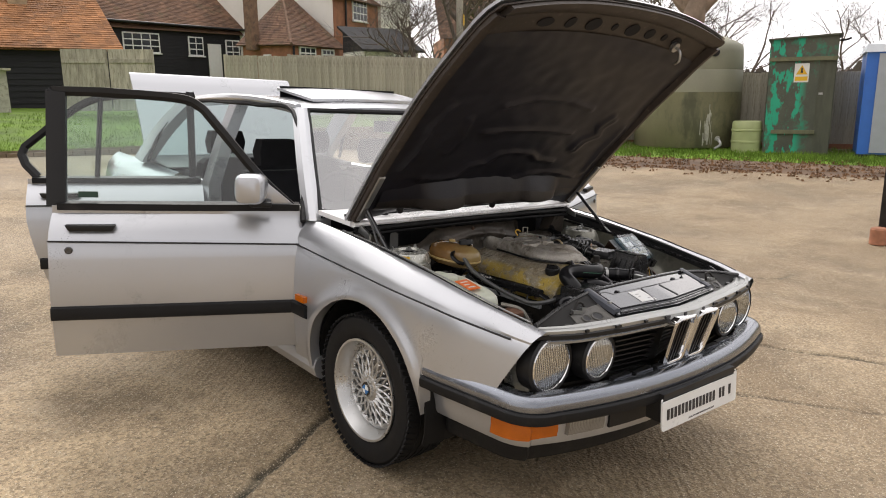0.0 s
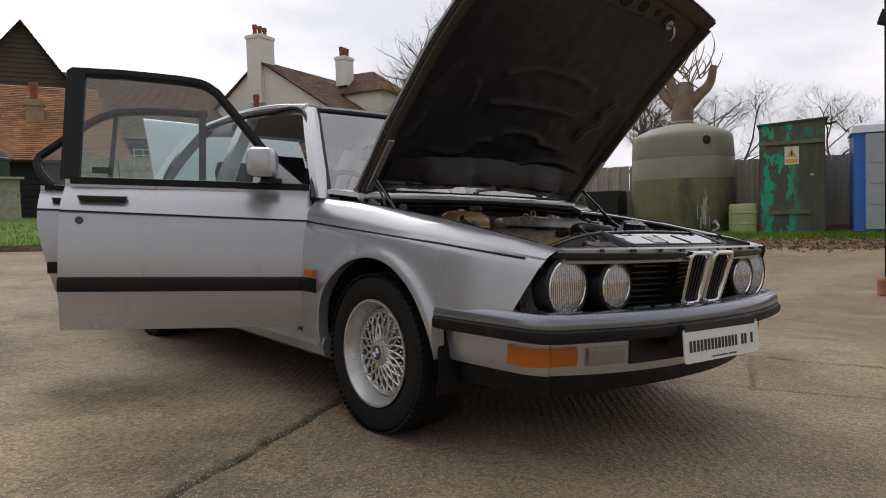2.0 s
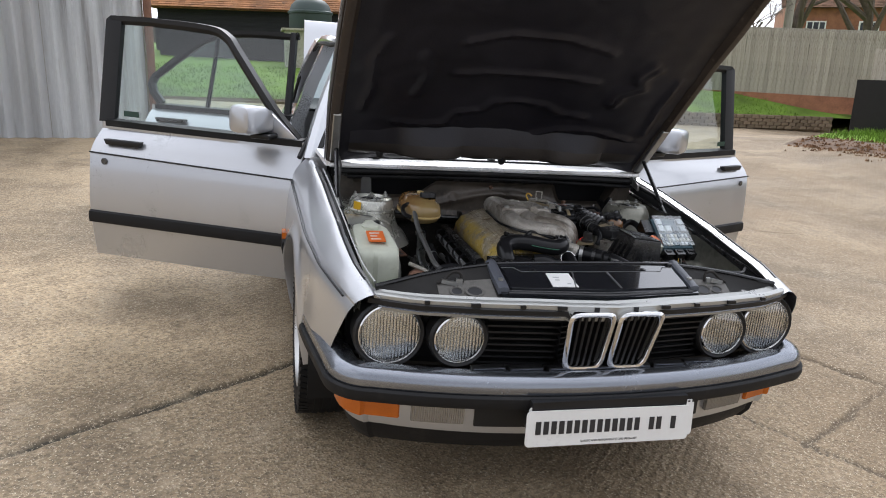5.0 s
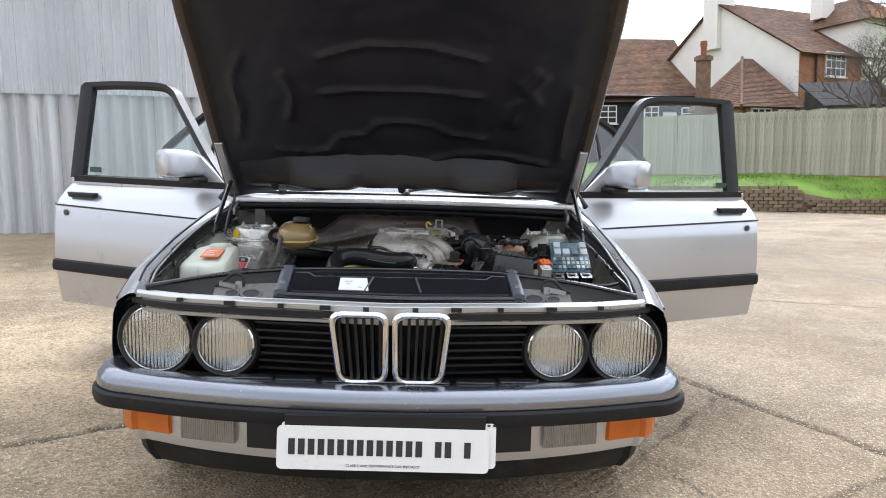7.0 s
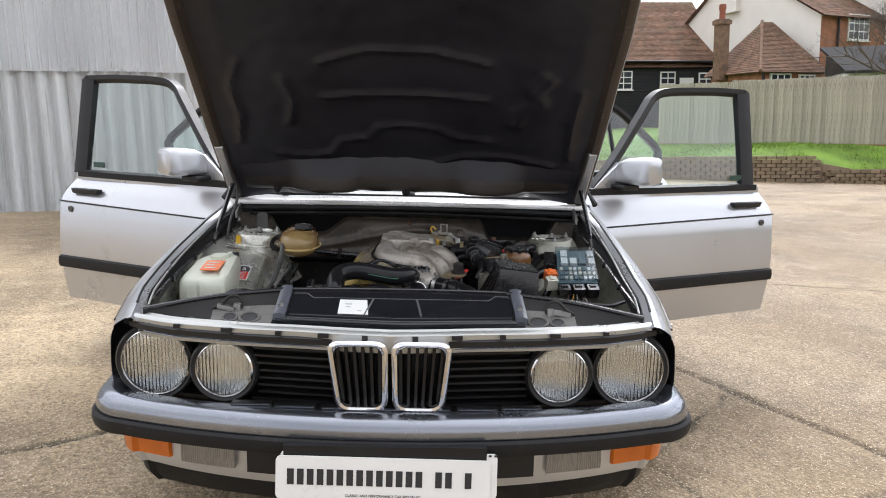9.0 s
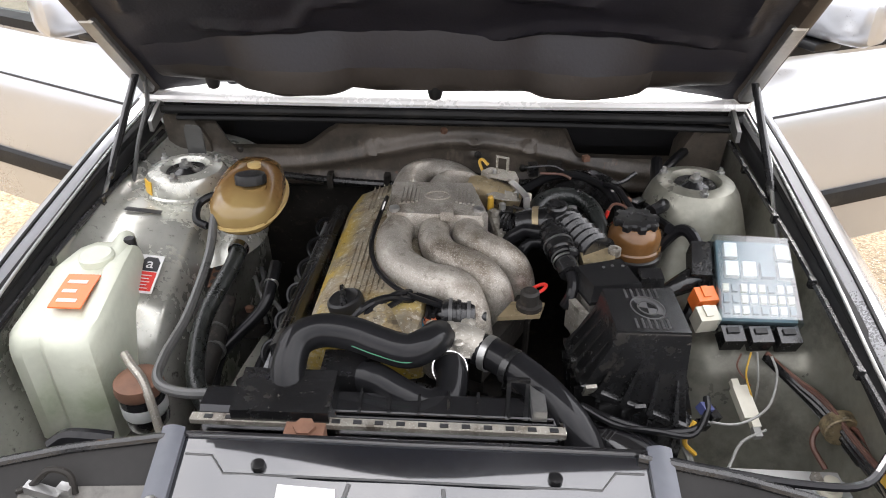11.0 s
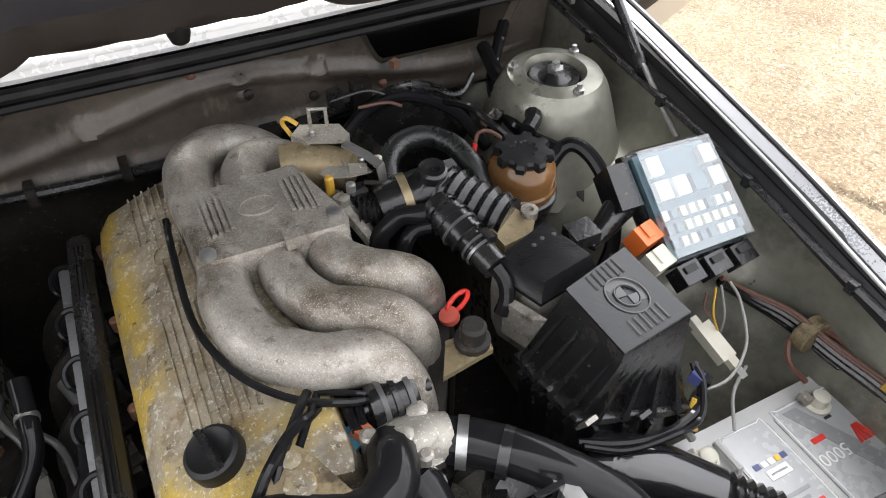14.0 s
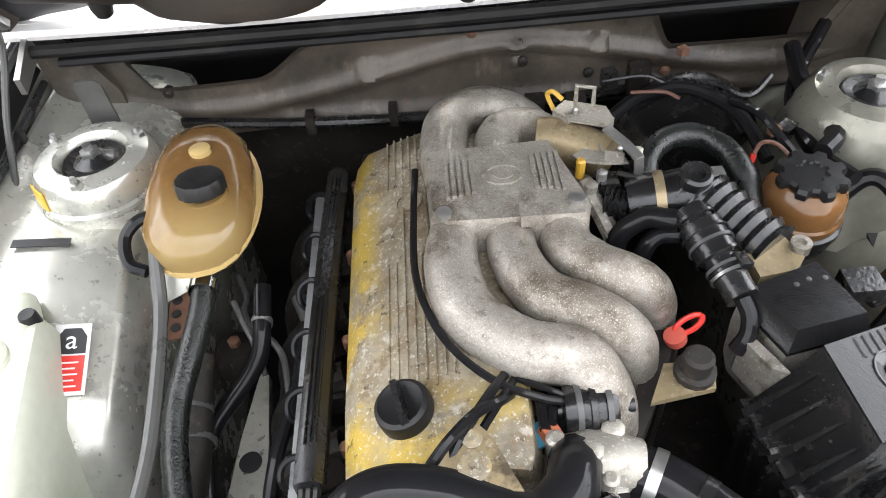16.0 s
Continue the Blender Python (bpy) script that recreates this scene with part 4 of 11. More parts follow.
def sheet(name, x0, x1, z0, z1, pitch, depth, y, material, label):
    b2 = B()
    n = int((x1 - x0) / pitch)
    k = 8
    lo, hi = [], []
    for i in range(n * k + 1):
        x = x0 + (x1 - x0) * i / (n * k)
        ph = (i % k) / k
        d = depth * (0.5 - 0.5 * math.cos(2 * math.pi * ph)) if pitch > 0.12 else depth * (1 if 0.25 < ph < 0.6 else 0)
        lo.append(b2.verts.new((x, y - d, z0 + 0.012 * noise.noise((x * 1.2, 0, z0)))))
        hi.append(b2.verts.new((x, y - d, z1)))
    for i in range(n * k):
        b2.faces.new((lo[i], lo[i + 1], hi[i + 1], hi[i]))
    bmesh.ops.solidify(b2, geom=b2.faces[:], thickness=0.006)
    return part(name, b2, material, shed, label, m=m)


x = 0.0
rnd = random.Random(5)
while x < ln - 0.3:
    w = min(1.12, ln - x)
    sheet("lower_sheet", x, x + w - 0.004, 0.12, 2.18 + rnd.uniform(-0.01, 0.01), 0.186, 0.075, rnd.uniform(-0.006, 0.006), rnd.choice(["corr_dirty", "corr_dirty", "corr_pale"]), "stained big-profile corrugated sheet")
    x += w
x = 0.0
while x < ln - 0.3:
    w = min(0.95, ln - x)
    sheet("upper_sheet", x, x + w - 0.003, 2.14, 5.6, 0.095, 0.030, -0.075 + rnd.uniform(-0.003, 0.003), "corrugated", "pale galvanised ribbed sheet")
    x += w
b2 = B()
box(b2, -0.1, ln + 0.02, 0.02, 0.14, 0.05, 5.6, m)
box(b2, ln - 0.1, ln + 0.02, 0.02, 9.0, 0.05, 5.6, m)
part("frame", b2, "fence_wood", shed)
b2 = B()
prism(b2, [(-0.3, 5.55), (9.5, 7.5), (9.5, 7.6), (-0.3, 5.68)], -0.3, ln + 0.25, "x", m)
part("roof", b2, "corr_dirty", shed)
b2 = B()
tube(b2, [m @ Vector((ln + 0.06, -0.05, 0.2)), m @ Vector((ln + 0.06, -0.05, 5.5))], 0.05, 10, 1)
part("downpipe", b2, "rust", shed, "rusty downpipe at the corner")

# ---- things along the verge
def at_bank(a, d, turn=0.0):
    p = bank(a, d)
    return Matrix.Translation(p) @ Matrix.Rotation(math.atan2(BK.y, BK.x) + radians(turn), 4, "Z")


hut = thing("timber_hut", "narrow timber hut with flaking green paint", "hut", at_bank(0.0, 0.55))
b2 = B()
box(b2, -0.60, 0.60, -0.55, 0.55, 0.0, 1.86)
part("body", b2, "hut_side", hut, bevel=0.01)
b2 = B()
prism(b2, [(-0.60, 1.86), (0.60, 1.86), (0.60, 2.30), (-0.60, 2.24)], -0.57, 0.55, "y")
part("fascia", b2, "hut_green", hut, bevel=0.008)
b2 = B()
prism(b2, [(-0.64, 2.235), (0.66, 2.30), (0.66, 2.33), (-0.64, 2.265)], -0.62, 0.6, "y")
part("roof", b2, "hut_side", hut)
b2 = B()
box(b2, -0.58, 0.30, -0.592, -0.552, 0.03, 1.84)
door = part("door", b2, "hut_green", hut, "door with patches of bright green paint", bevel=0.006)
b2 = B()
box(b2, 0.30, 0.58, -0.580, -0.552, 0.03, 1.84)
part("side_board", b2, "hut_side", hut, bevel=0.006)
for z, x0, x1 in ((0.42, -0.46, 0.32), (1.83, -0.60, 0.60)):
    b2 = B()
    box(b2, x0, x1, -0.64, -0.590, z, z + 0.075)
    part("batten", b2, "hut_batten", hut, bevel=0.006)
b2 = B()
box(b2, 0.33, 0.40, -0.60, -0.578, 1.18, 1.22)
part("latch", b2, "steel", hut)
b2 = B()
box(b2, -0.13, 0.13, -0.602, -0.590, 1.42, 1.78)
sign = part("warning_sign", b2, "label_white", door, "white warning sign with a yellow triangle")
for z0, z1, x0, x1, mt in ((1.45, 1.53, -0.11, 0.11, "yellow"),):
    b2 = B()
    box(b2, x0, x1, -0.607, -0.601, z0, z1)
    part("yellow_panel", b2, mt, hut)
b2 = B()
prism(b2, [(-0.10, 1.57), (0.10, 1.57), (0.0, 1.75)], -0.607, -0.601, "y")
part("triangle", b2, "yellow", hut)
b2 = B()
prism(b2, [(-0.02, 1.60), (0.02, 1.60), (0.012, 1.70), (-0.012, 1.70)], -0.611, -0.606, "y")
part("triangle_mark", b2, "ink", hut)
for dx in (0.0, 0.05):
    b2 = B()
    tube(b2, [(0.58, -0.45 + dx, 2.20), (0.72, -0.47 + dx, 2.21), (0.80, -0.47 + dx, 2.24)], 0.02, 8, 3)
    part("spout", b2, "black", hut)

tank = thing("storage_tank", "large dull green plastic storage tank, stained pale", "tank", at_bank(-2.25, 1.0))
b2 = B()
lathe(b2, [(1.10, 0.03), (1.12, 0.06), (1.13, 0.7), (1.128, 1.20)], (0, 0, 0), "z", 56, caps=False)
part("shell", b2, "tank", tank)
b2 = B()
lathe(b2, [(1.128, 1.20), (1.12, 1.64), (1.112, 1.66), (1.12, 1.69), (1.10, 2.05), (1.09, 2.14), (1.05, 2.20), (0.95, 2.26), (0.70, 2.37), (0.28, 2.46)], (0, 0, 0), "z", 56)
part("upper_shell", b2, "tank_top", tank, "paler olive-grey upper half")
b2 = B()
lathe(b2, [(0.28, 2.44), (0.28, 2.50), (0.25, 2.53), (0.05, 2.54)], (0, 0, 0), "z", 24)
part("lid", b2, "tank", tank)
b2 = B()
lathe(b2, [(0.09, -0.03), (0.09, 0.02), (0.05, 0.03)], (0.62, -0.93, 2.00), "y", 16, m=Matrix.Scale(-1, 4, (0, 1, 0)))
part("port", b2, "black", tank)
b2 = B()
tube(b2, [(0.74, -0.86, 0.22), (0.80, -1.0, 0.22), (0.86, -1.10, 0.12), (0.75, -1.25, 0.04)], 0.03, 8, 5)
lathe(b2, [(0.05, -0.04), (0.05, 0.04)], (0.78, -0.95, 0.24), "y", 12)
part("valve", b2, "steel", tank)
b2 = B()
srnd = random.Random(9)
for k in range(26):
    a0, z0 = radians(-60) + srnd.gauss(0, 0.055), srnd.uniform(0.05, 0.75)
    ln_ = srnd.uniform(0.12, 0.45) * (1.2 - z0)
    wd = srnd.uniform(0.006, 0.018)
    cols = [[(1.1325 * math.cos(a0 + q * wd * (0.6 + 0.5 * noise.noise((z * 9, k, q)))), 1.1325 * math.sin(a0 + q * wd * (0.6 + 0.5 * noise.noise((z * 9, k, q)))), z) for z in np.linspace(z0, z0 + ln_, 7)] for q in (-1, 0, 1)]
    loft(b2, cols, caps=False, closed=False)
part("lime_stain", b2, "lime", tank, "pale limescale streaks")

bar = thing("plastic_drum", "pale green ribbed plastic drum on the grass", "drum", at_bank(-0.92, 0.15))
b2 = B()
lathe(b2, [(0.25, 0.0), (0.285, 0.03), (0.29, 0.22), (0.300, 0.23), (0.300, 0.26), (0.288, 0.27), (0.290, 0.45), (0.300, 0.46), (0.300, 0.49), (0.288, 0.50), (0.285, 0.63), (0.265, 0.66), (0.25, 0.665), (0.24, 0.655)], (0, 0, 0), "z", 36)
part("drum_shell", b2, "drum", bar)

bund = thing("black_oil_tank", "low black plastic oil tank by the fence", "oil tank", at_bank(-4.55, 1.0))
b2 = B()
box(b2, -0.95, 0.95, -0.6, 0.4, 0.0, 1.02)
part("shell", b2, "black", bund, bevel=0.05, seg=3)
b2 = B()
box(b2, -0.30, -0.08, -0.612, -0.598, 0.62, 0.96)
part("warning_sign", b2, "yellow", bund, "yellow and white warning sign")
b2 = B()
box(b2, -0.27, -0.11, -0.616, -0.611, 0.64, 0.74)
part("sign_panel", b2, "label_white", bund)

loo = thing("portable_toilet", "blue and grey portable toilet on the verge", "toilet cabin", at_bank(1.55, 0.35))
b2 = B()
box(b2, -0.48, 0.75, -0.55, 0.60, 0.08, 2.0)
part("cabin", b2, "loo_blue", loo, bevel=0.03, seg=2)
b2 = B()
box(b2, -0.28, 0.62, -0.585, -0.551, 0.12, 1.95)
part("door", b2, "loo_grey", loo, "pale grey cabin door", bevel=0.015)
b2 = B()
loft(b2, [[(-0.52, -0.6, 1.98), (0.79, -0.6, 1.98), (0.79, 0.64, 1.98), (-0.52, 0.64, 1.98)], [(-0.48, -0.55, 2.12), (0.75, -0.55, 2.12), (0.75, 0.6, 2.12), (-0.48, 0.6, 2.12)], [(-0.2, -0.3, 2.22), (0.5, -0.3, 2.22), (0.5, 0.35, 2.22), (-0.2, 0.35, 2.22)]])
part("roof", b2, "loo_roof", loo, bevel=0.02)
for z in (0.6, 1.0, 1.4):
    b2 = B()
    box(b2, -0.2, 0.55, -0.60, -0.584, z, z + 0.2)
    part("door_panel", b2, "loo_grey", loo, bevel=0.01)
b2 = B()
box(b2, -0.5, 0.8, -0.6, 0.65, 0.0, 0.09)
part("skid", b2, "black", loo)

# steel post with a floodlight at the yard's edge
PX, PY = 6.30, 0.46
post = thing("lamp_post", "dark steel post with a floodlight", "post", Matrix.Translation((PX, PY, land(PX, PY))))
b2 = B()
box(b2, -0.02, 0.16, -0.06, 0.06, 0.0, 4.6)
part("column", b2, "soot", post, bevel=0.006)
b2 = B()
cbox(b2, (-0.22, -0.02, 2.92), (0.16, 0.12, 0.13), pose(0, 0, 0, 20, 0, 20))
part("floodlight", b2, "black", post, bevel=0.01)
b2 = B()
tube(b2, [(-0.02, 0, 2.88), (-0.12, -0.01, 2.86), (-0.2, -0.02, 2.88)], 0.018, 8, 3)
part("bracket", b2, "black", post)
b2 = B()
box(b2, 0.0, 0.10, -0.075, -0.061, 2.45, 2.85)
part("notice", b2, "label_white", post)
b2 = B()
lathe(b2, [(0.085, 0), (0.085, 0.16), (0.07, 0.18)], (-0.11, 0.02, 0), "z", 18)
part("footing", b2, "brick", post)


# ---- buildings behind the lawn
def sash(parent, m, w, h, cols, rows_n, name="window"):
    """White casement with panes, set on a wall (x along, y outwards negative)."""
    b2 = B()
    box(b2, -w / 2, w / 2, -0.05, 0.02, 0, h, m)
    win = part(name, b2, "white_paint", parent, "white painted casement window", bevel=0.01)
    pw, ph = (w - 0.08) / cols, (h - 0.08) / rows_n
    for i in range(cols):
        for j in range(rows_n):
            b2 = B()
            box(b2, -w / 2 + 0.04 + i * pw + 0.03, -w / 2 + 0.04 + (i + 1) * pw - 0.03, -0.058, -0.050, 0.04 + j * ph + 0.03, 0.04 + (j + 1) * ph - 0.03, m)
            part("pane", b2, "dark_glass", win)
    b2 = B()
    box(b2, -w / 2 - 0.06, w / 2 + 0.06, -0.12, 0.0, -0.06, 0.0, m)
    part("sill", b2, "white_paint", win)
    return win


def boarded(parent, m, ln, z0, z1, material="black_boards", name="board", step=0.19):
    n = int((z1 - z0) / step)
    me = None
    for i in range(n):
        if me is None:
            b2 = B()
            prism(b2, [(-0.035, 0.0), (0.0, 0.0), (0.0, step * 1.08), (-0.008, step * 1.08)], 0, ln, "x")
            finish(b2)
            me = bpy.data.meshes.new(name)
            b2.to_mesh(me)
            b2.free()
            me.materials.append(M[material])
        part(name, me, None, parent, m=m @ Matrix.Translation((0, 0, z0 + i * step)))


def tiles(parent, a, b, c, d, material, name="roof_slope", label="", rows_n=0):
    """A tiled slope a-b (eave) to d-c (ridge): overlapping courses in one mesh."""
    a, b, c, d = (Vector(p) for p in (a, b, c, d))
    ln = (d - a).length
    rows_n = rows_n or int(ln / 0.115)
    nrm = (b - a).cross(d - a).normalized()
    if nrm.z < 0:
        nrm = -nrm
    b2 = B()
    cols = max(2, int((b - a).length / 0.22))
    for j in range(rows_n):
        t0, t1 = j / rows_n, (j + 1.25) / rows_n
        for i in range(cols):
            s0, s1 = i / cols, (i + 1) / cols
            w = nrm * (0.019 + 0.012 * noise.noise((i * 2.1, j * 1.7, ln)))
            p = [a.lerp(b, s0).lerp(d.lerp(c, s0), t0) + w, a.lerp(b, s1).lerp(d.lerp(c, s1), t0) + w, a.lerp(b, s1).lerp(d.lerp(c, s1), min(1, t1)), a.lerp(b, s0).lerp(d.lerp(c, s0), min(1, t1))]
            q = [p[0] - nrm * 0.03, p[1] - nrm * 0.03]
            v = [b2.verts.new(x) for x in (*p, *q)]
            b2.faces.new((v[0], v[1], v[2], v[3]))
            b2.faces.new((v[4], v[5], v[1], v[0]))
    v = [b2.verts.new(p - nrm * 0.06) for p in (a, b, c, d)]
    b2.faces.new(v)
    return tagged(part(name, b2, material, parent, label, normals=False), kind="stuff")


def chimney(parent, x, y, z0, z1, w, material, pots=3, rot=0):
    m = pose(x, y, 0, 0, 0, rot)
    b2 = B()
    box(b2, -w / 2, w / 2, -w * 0.4, w * 0.4, z0, z1, m)
    box(b2, -w / 2 - 0.06, w / 2 + 0.06, -w * 0.4 - 0.06, w * 0.4 + 0.06, z1 - 0.22, z1 - 0.05, m)
    st = part("chimney", b2, material, parent, bevel=0.015)
    for k in range(pots):
        b2 = B()
        px = (k - (pots - 1) / 2) * w / pots
        lathe(b2, [(0.13, z1 - 0.02), (0.12, z1 + 0.35), (0.15, z1 + 0.40), (0.14, z1 + 0.60), (0.09, z1 + 0.60)], tuple(m @ Vector((px, 0, 0))), "z", 12)
        part("chimney_pot", b2, "pot", st)
    return st


# black weatherboarded barn with a red roof
barn = thing("black_barn", "long black weatherboarded barn with a red tiled roof", "barn")
m, ln = wall_pose(5.6, 37.6, 16.7, 38.82)
b2 = B()
box(b2, 0, ln, 0.02, 7.5, 1.2, 5.55, m)
part("wall", b2, "black_boards", barn)
boarded(barn, m, ln, 1.6, 5.52)
E0, E1 = m @ Vector((-0.3, -0.35, 5.60)), m @ Vector((ln + 0.2, -0.35, 5.52))
R0, R1 = m @ Vector((-0.3, 3.9, 9.55)), m @ Vector((ln + 0.2, 3.9, 9.55))
tiles(barn, E0, E1, R1, R0, "roof_brown", label="mossy red-brown tiled roof")
b2 = B()
prism(b2, [(-0.3, 5.2), (3.9, 9.5), (8.1, 5.2)], -0.25, ln + 0.15, "x", m)
part("roof_core", b2, "roof_brown", barn)
b2 = B()
tube(b2, [E0 + Vector((0, -0.05, -0.05)), E1 + Vector((0, -0.05, -0.05))], 0.07, 8, 1)
part("gutter", b2, "black", barn)
for x, z, w, h, c, r in ((5.05, 3.98, 2.00, 1.05, 4, 3), (8.15, 3.92, 0.90, 1.05, 2, 3), (10.45, 3.85, 0.90, 1.05, 2, 3)):
    sash(barn, m @ Matrix.Translation((x, -0.04, z)), w, h, c, r)
b2 = B()
box(b2, 8.88, 9.70, -0.07, 0.0, 2.6, 4.62, m)
part("door", b2, "white_paint", barn, "plain white door", bevel=0.01)
b2 = B()
lathe(b2, [(0.05, 9.4), (0.05, 9.75), (0.25, 9.85), (0.27, 10.0), (0.1, 10.15)], tuple((m @ Vector((1.0, 3.9, 0)))[:2]) + (0,), "z", 12)
part("roof_vent", b2, "label_white", barn)

# lower barn with the orange roof, and the tall gabled one behind it
low = thing("orange_roofed_barn", "low black barn under an orange tiled roof", "barn")
m, ln = wall_pose(-4.5, 25.3, 5.0, 23.6)
b2 = B()
box(b2, 0, ln, 0.02, 5.0, 0.8, 3.25, m)
part("wall", b2, "black_boards", low)
boarded(low, m, ln, 1.2, 3.2)
tiles(low, m @ Vector((-0.3, -0.4, 3.1)), m @ Vector((ln + 0.35, -0.4, 3.1)), m @ Vector((ln - 0.5, 3.2, 6.1)), m @ Vector((-0.3, 3.2, 6.1)), "roof_orange", label="bright orange clay tile roof")
b2 = B()
prism(b2, [(-0.3, 3.05), (3.2, 6.05), (5.6, 3.05)], -0.2, ln - 0.4, "x", m)
part("roof_core", b2, "roof_orange", low)
chimney(low, *(m @ Vector((7.1, 1.6, 0)))[:2], 3.6, 5.35, 0.55, "brick_pale", 1, -10)
b2 = B()
prism(b2, [(4.6, 0.8), (4.6, 2.6), (6.3, 4.3), (6.3, 0.8)], -1.6, -0.1, "x", m @ pose(0, 0, 0))
part("lean_to", b2, "black_boards", low)
# water tank on a rendered block beside the barn
TX, TY = 0.72, 21.45
TZ = lawn_z(TX, TY)
dome = thing("water_tank", "dark green domed plastic tank on a pale block", "tank", Matrix.Translation((TX, TY, TZ)))
b2 = B()
box(b2, -0.95, 0.70, -0.6, 0.7, -0.3, 2.30 - TZ)
part("block", b2, "lime", dome, "pale rendered block", bevel=0.01)
b2 = B()
box(b2, -1.05, 0.80, -0.75, 0.85, 2.30 - TZ, 2.36 - TZ)
part("slab", b2, "fence_wood", dome, bevel=0.006)
b2 = B()
lathe(b2, [(0.66, 2.362 - TZ), (0.68, 2.40 - TZ), (0.68, 2.82 - TZ), (0.72, 2.84 - TZ), (0.72, 2.90 - TZ), (0.66, 2.93 - TZ), (0.60, 3.10 - TZ), (0.46, 3.24 - TZ), (0.25, 3.32 - TZ), (0.05, 3.34 - TZ)], (-0.12, 0, 0), "z", 36)
part("tank_body", b2, "tank_dark", dome)
tall = thing("tall_gabled_barn", "tall dark weatherboarded gable barn", "barn")
m, ln = wall_pose(0.2, 32.2, 5.9, 31.0)
b2 = B()
prism(b2, [(0, 1.0), (ln, 1.0), (ln, 5.9), (ln * 0.58, 9.4), (0, 5.4)], 0.03, 7.0, "y", m)
part("gable", b2, "brown_boards", tall)
for i in range(18):
    z = 5.6 + i * 0.2
    t = (z - 5.4) / 4.0
    x0, x1 = ln * 0.58 * max(0, t), ln - (ln * 0.42) * max(0, (z - 5.9) / 3.5)
    if x1 - x0 > 0.3:
        b2 = B()
        prism(b2, [(-0.04, z), (0.02, z), (0.02, z + 0.21), (-0.01, z + 0.21)], x0, x1, "x", m)
        part("board", b2, "brown_boards", tall)
tiles(tall, m @ Vector((ln + 0.25, -0.3, 5.6)), m @ Vector((ln + 0.25, 7.0, 5.6)), m @ Vector((ln * 0.58, 7.0, 9.5)), m @ Vector((ln * 0.58, -0.3, 9.5)), "roof_brown")
tiles(tall, m @ Vector((-0.25, 7.0, 5.1)), m @ Vector((-0.25, -0.3, 5.1)), m @ Vector((ln * 0.58, -0.3, 9.5)), m @ Vector((ln * 0.58, 7.0, 9.5)), "roof_brown")
b2 = B()
box(b2, -0.2, ln + 0.2, -0.12, 0.02, 5.55, 5.72, m)
part("flashing", b2, "label_white", tall)

# white rendered house with a brick front
house = thing("white_house", "white rendered house with brick front and tiled roof", "house")
F, ha, hb = Vector((19.2, 32.6)), Vector((0.918, 0.395)), Vector((0.395, -0.918))
W_ = 5.4
def hp(a, b, z):
    p = F + ha * a + hb * b
    return Vector((p.x, p.y, z))
b2 = B()
ring0 = [hp(0, 0, 1.5), hp(0, 0, 7.05), hp(0, -W_, 10.5), hp(0, -2 * W_ + 1.2, 7.5), hp(0, -2 * W_ + 1.2, 1.5)]
loft(b2, [ring0, [p + Vector((ha.x, ha.y, 0)) * 8.5 for p in ring0]])
part("wall", b2, "render_white", house)
tiles(house, hp(-0.25, 0.35, 6.90), hp(6.5, 0.35, 6.90), hp(8.6, -W_, 10.6), hp(-0.25, -W_, 10.6), "roof_brown", label="mossy brown tiled roof")
tiles(house, hp(8.6, -2 * W_ + 1.0, 7.5), hp(-0.2, -2 * W_ + 1.0, 7.5), hp(-0.2, -W_, 10.55), hp(8.6, -W_, 10.55), "roof_brown")
mf, _ = wall_pose(F.x, F.y, F.x + ha.x, F.y + ha.y)
b2 = B()
box(b2, 0.02, 6.2, -0.06, 0.05, 1.5, 7.1, mf)
part("brick_front", b2, "brick", house, "warm red brick front wall")
sash(house, mf @ Matrix.Translation((2.55, -0.08, 5.85)), 1.5, 1.25, 4, 3)
b2 = B()
tube(b2, [mf @ Vector((1.05, -0.16, 1.5)), mf @ Vector((1.05, -0.16, 6.9))], 0.06, 8, 1)
part("downpipe", b2, "black", house)
chimney(house, *hp(0.35, -W_ - 0.2, 0)[:2], 8.0, 12.1, 1.30, "render_white", 3, 23)
# cross wing with a hipped roof
cw = hp(6.3, -1.6, 0)
mw = pose(cw.x, cw.y, 0, 0, 0, 23)
b2 = B()
box(b2, -1.7, 1.9, -1.9, 3.0, 1.5, 9.0, mw)
part("cross_wing", b2, "render_white", house)
tip = [mw @ Vector((0.0, -0.3, 10.5)), mw @ Vector((0.0, 1.2, 10.5))]
co = [mw @ Vector(p) for p in ((-2.0, -2.3, 8.85), (2.2, -2.3, 8.85), (2.2, 3.3, 8.85), (-2.0, 3.3, 8.85))]
tiles(house, co[0], co[1], tip[0], tip[0], "roof_orange")
tiles(house, co[1], co[2], tip[1], tip[0], "roof_brown")
tiles(house, co[3], co[0], tip[0], tip[1], "roof_brown")
sash(house, mw @ Matrix.Translation((0.9, -1.95, 7.3)), 0.8, 1.2, 2, 3)
chimney(house, *(mw @ Vector((-1.1, 1.2, 0)))[:2], 9.5, 11.4, 0.95, "render_white", 3, 23)
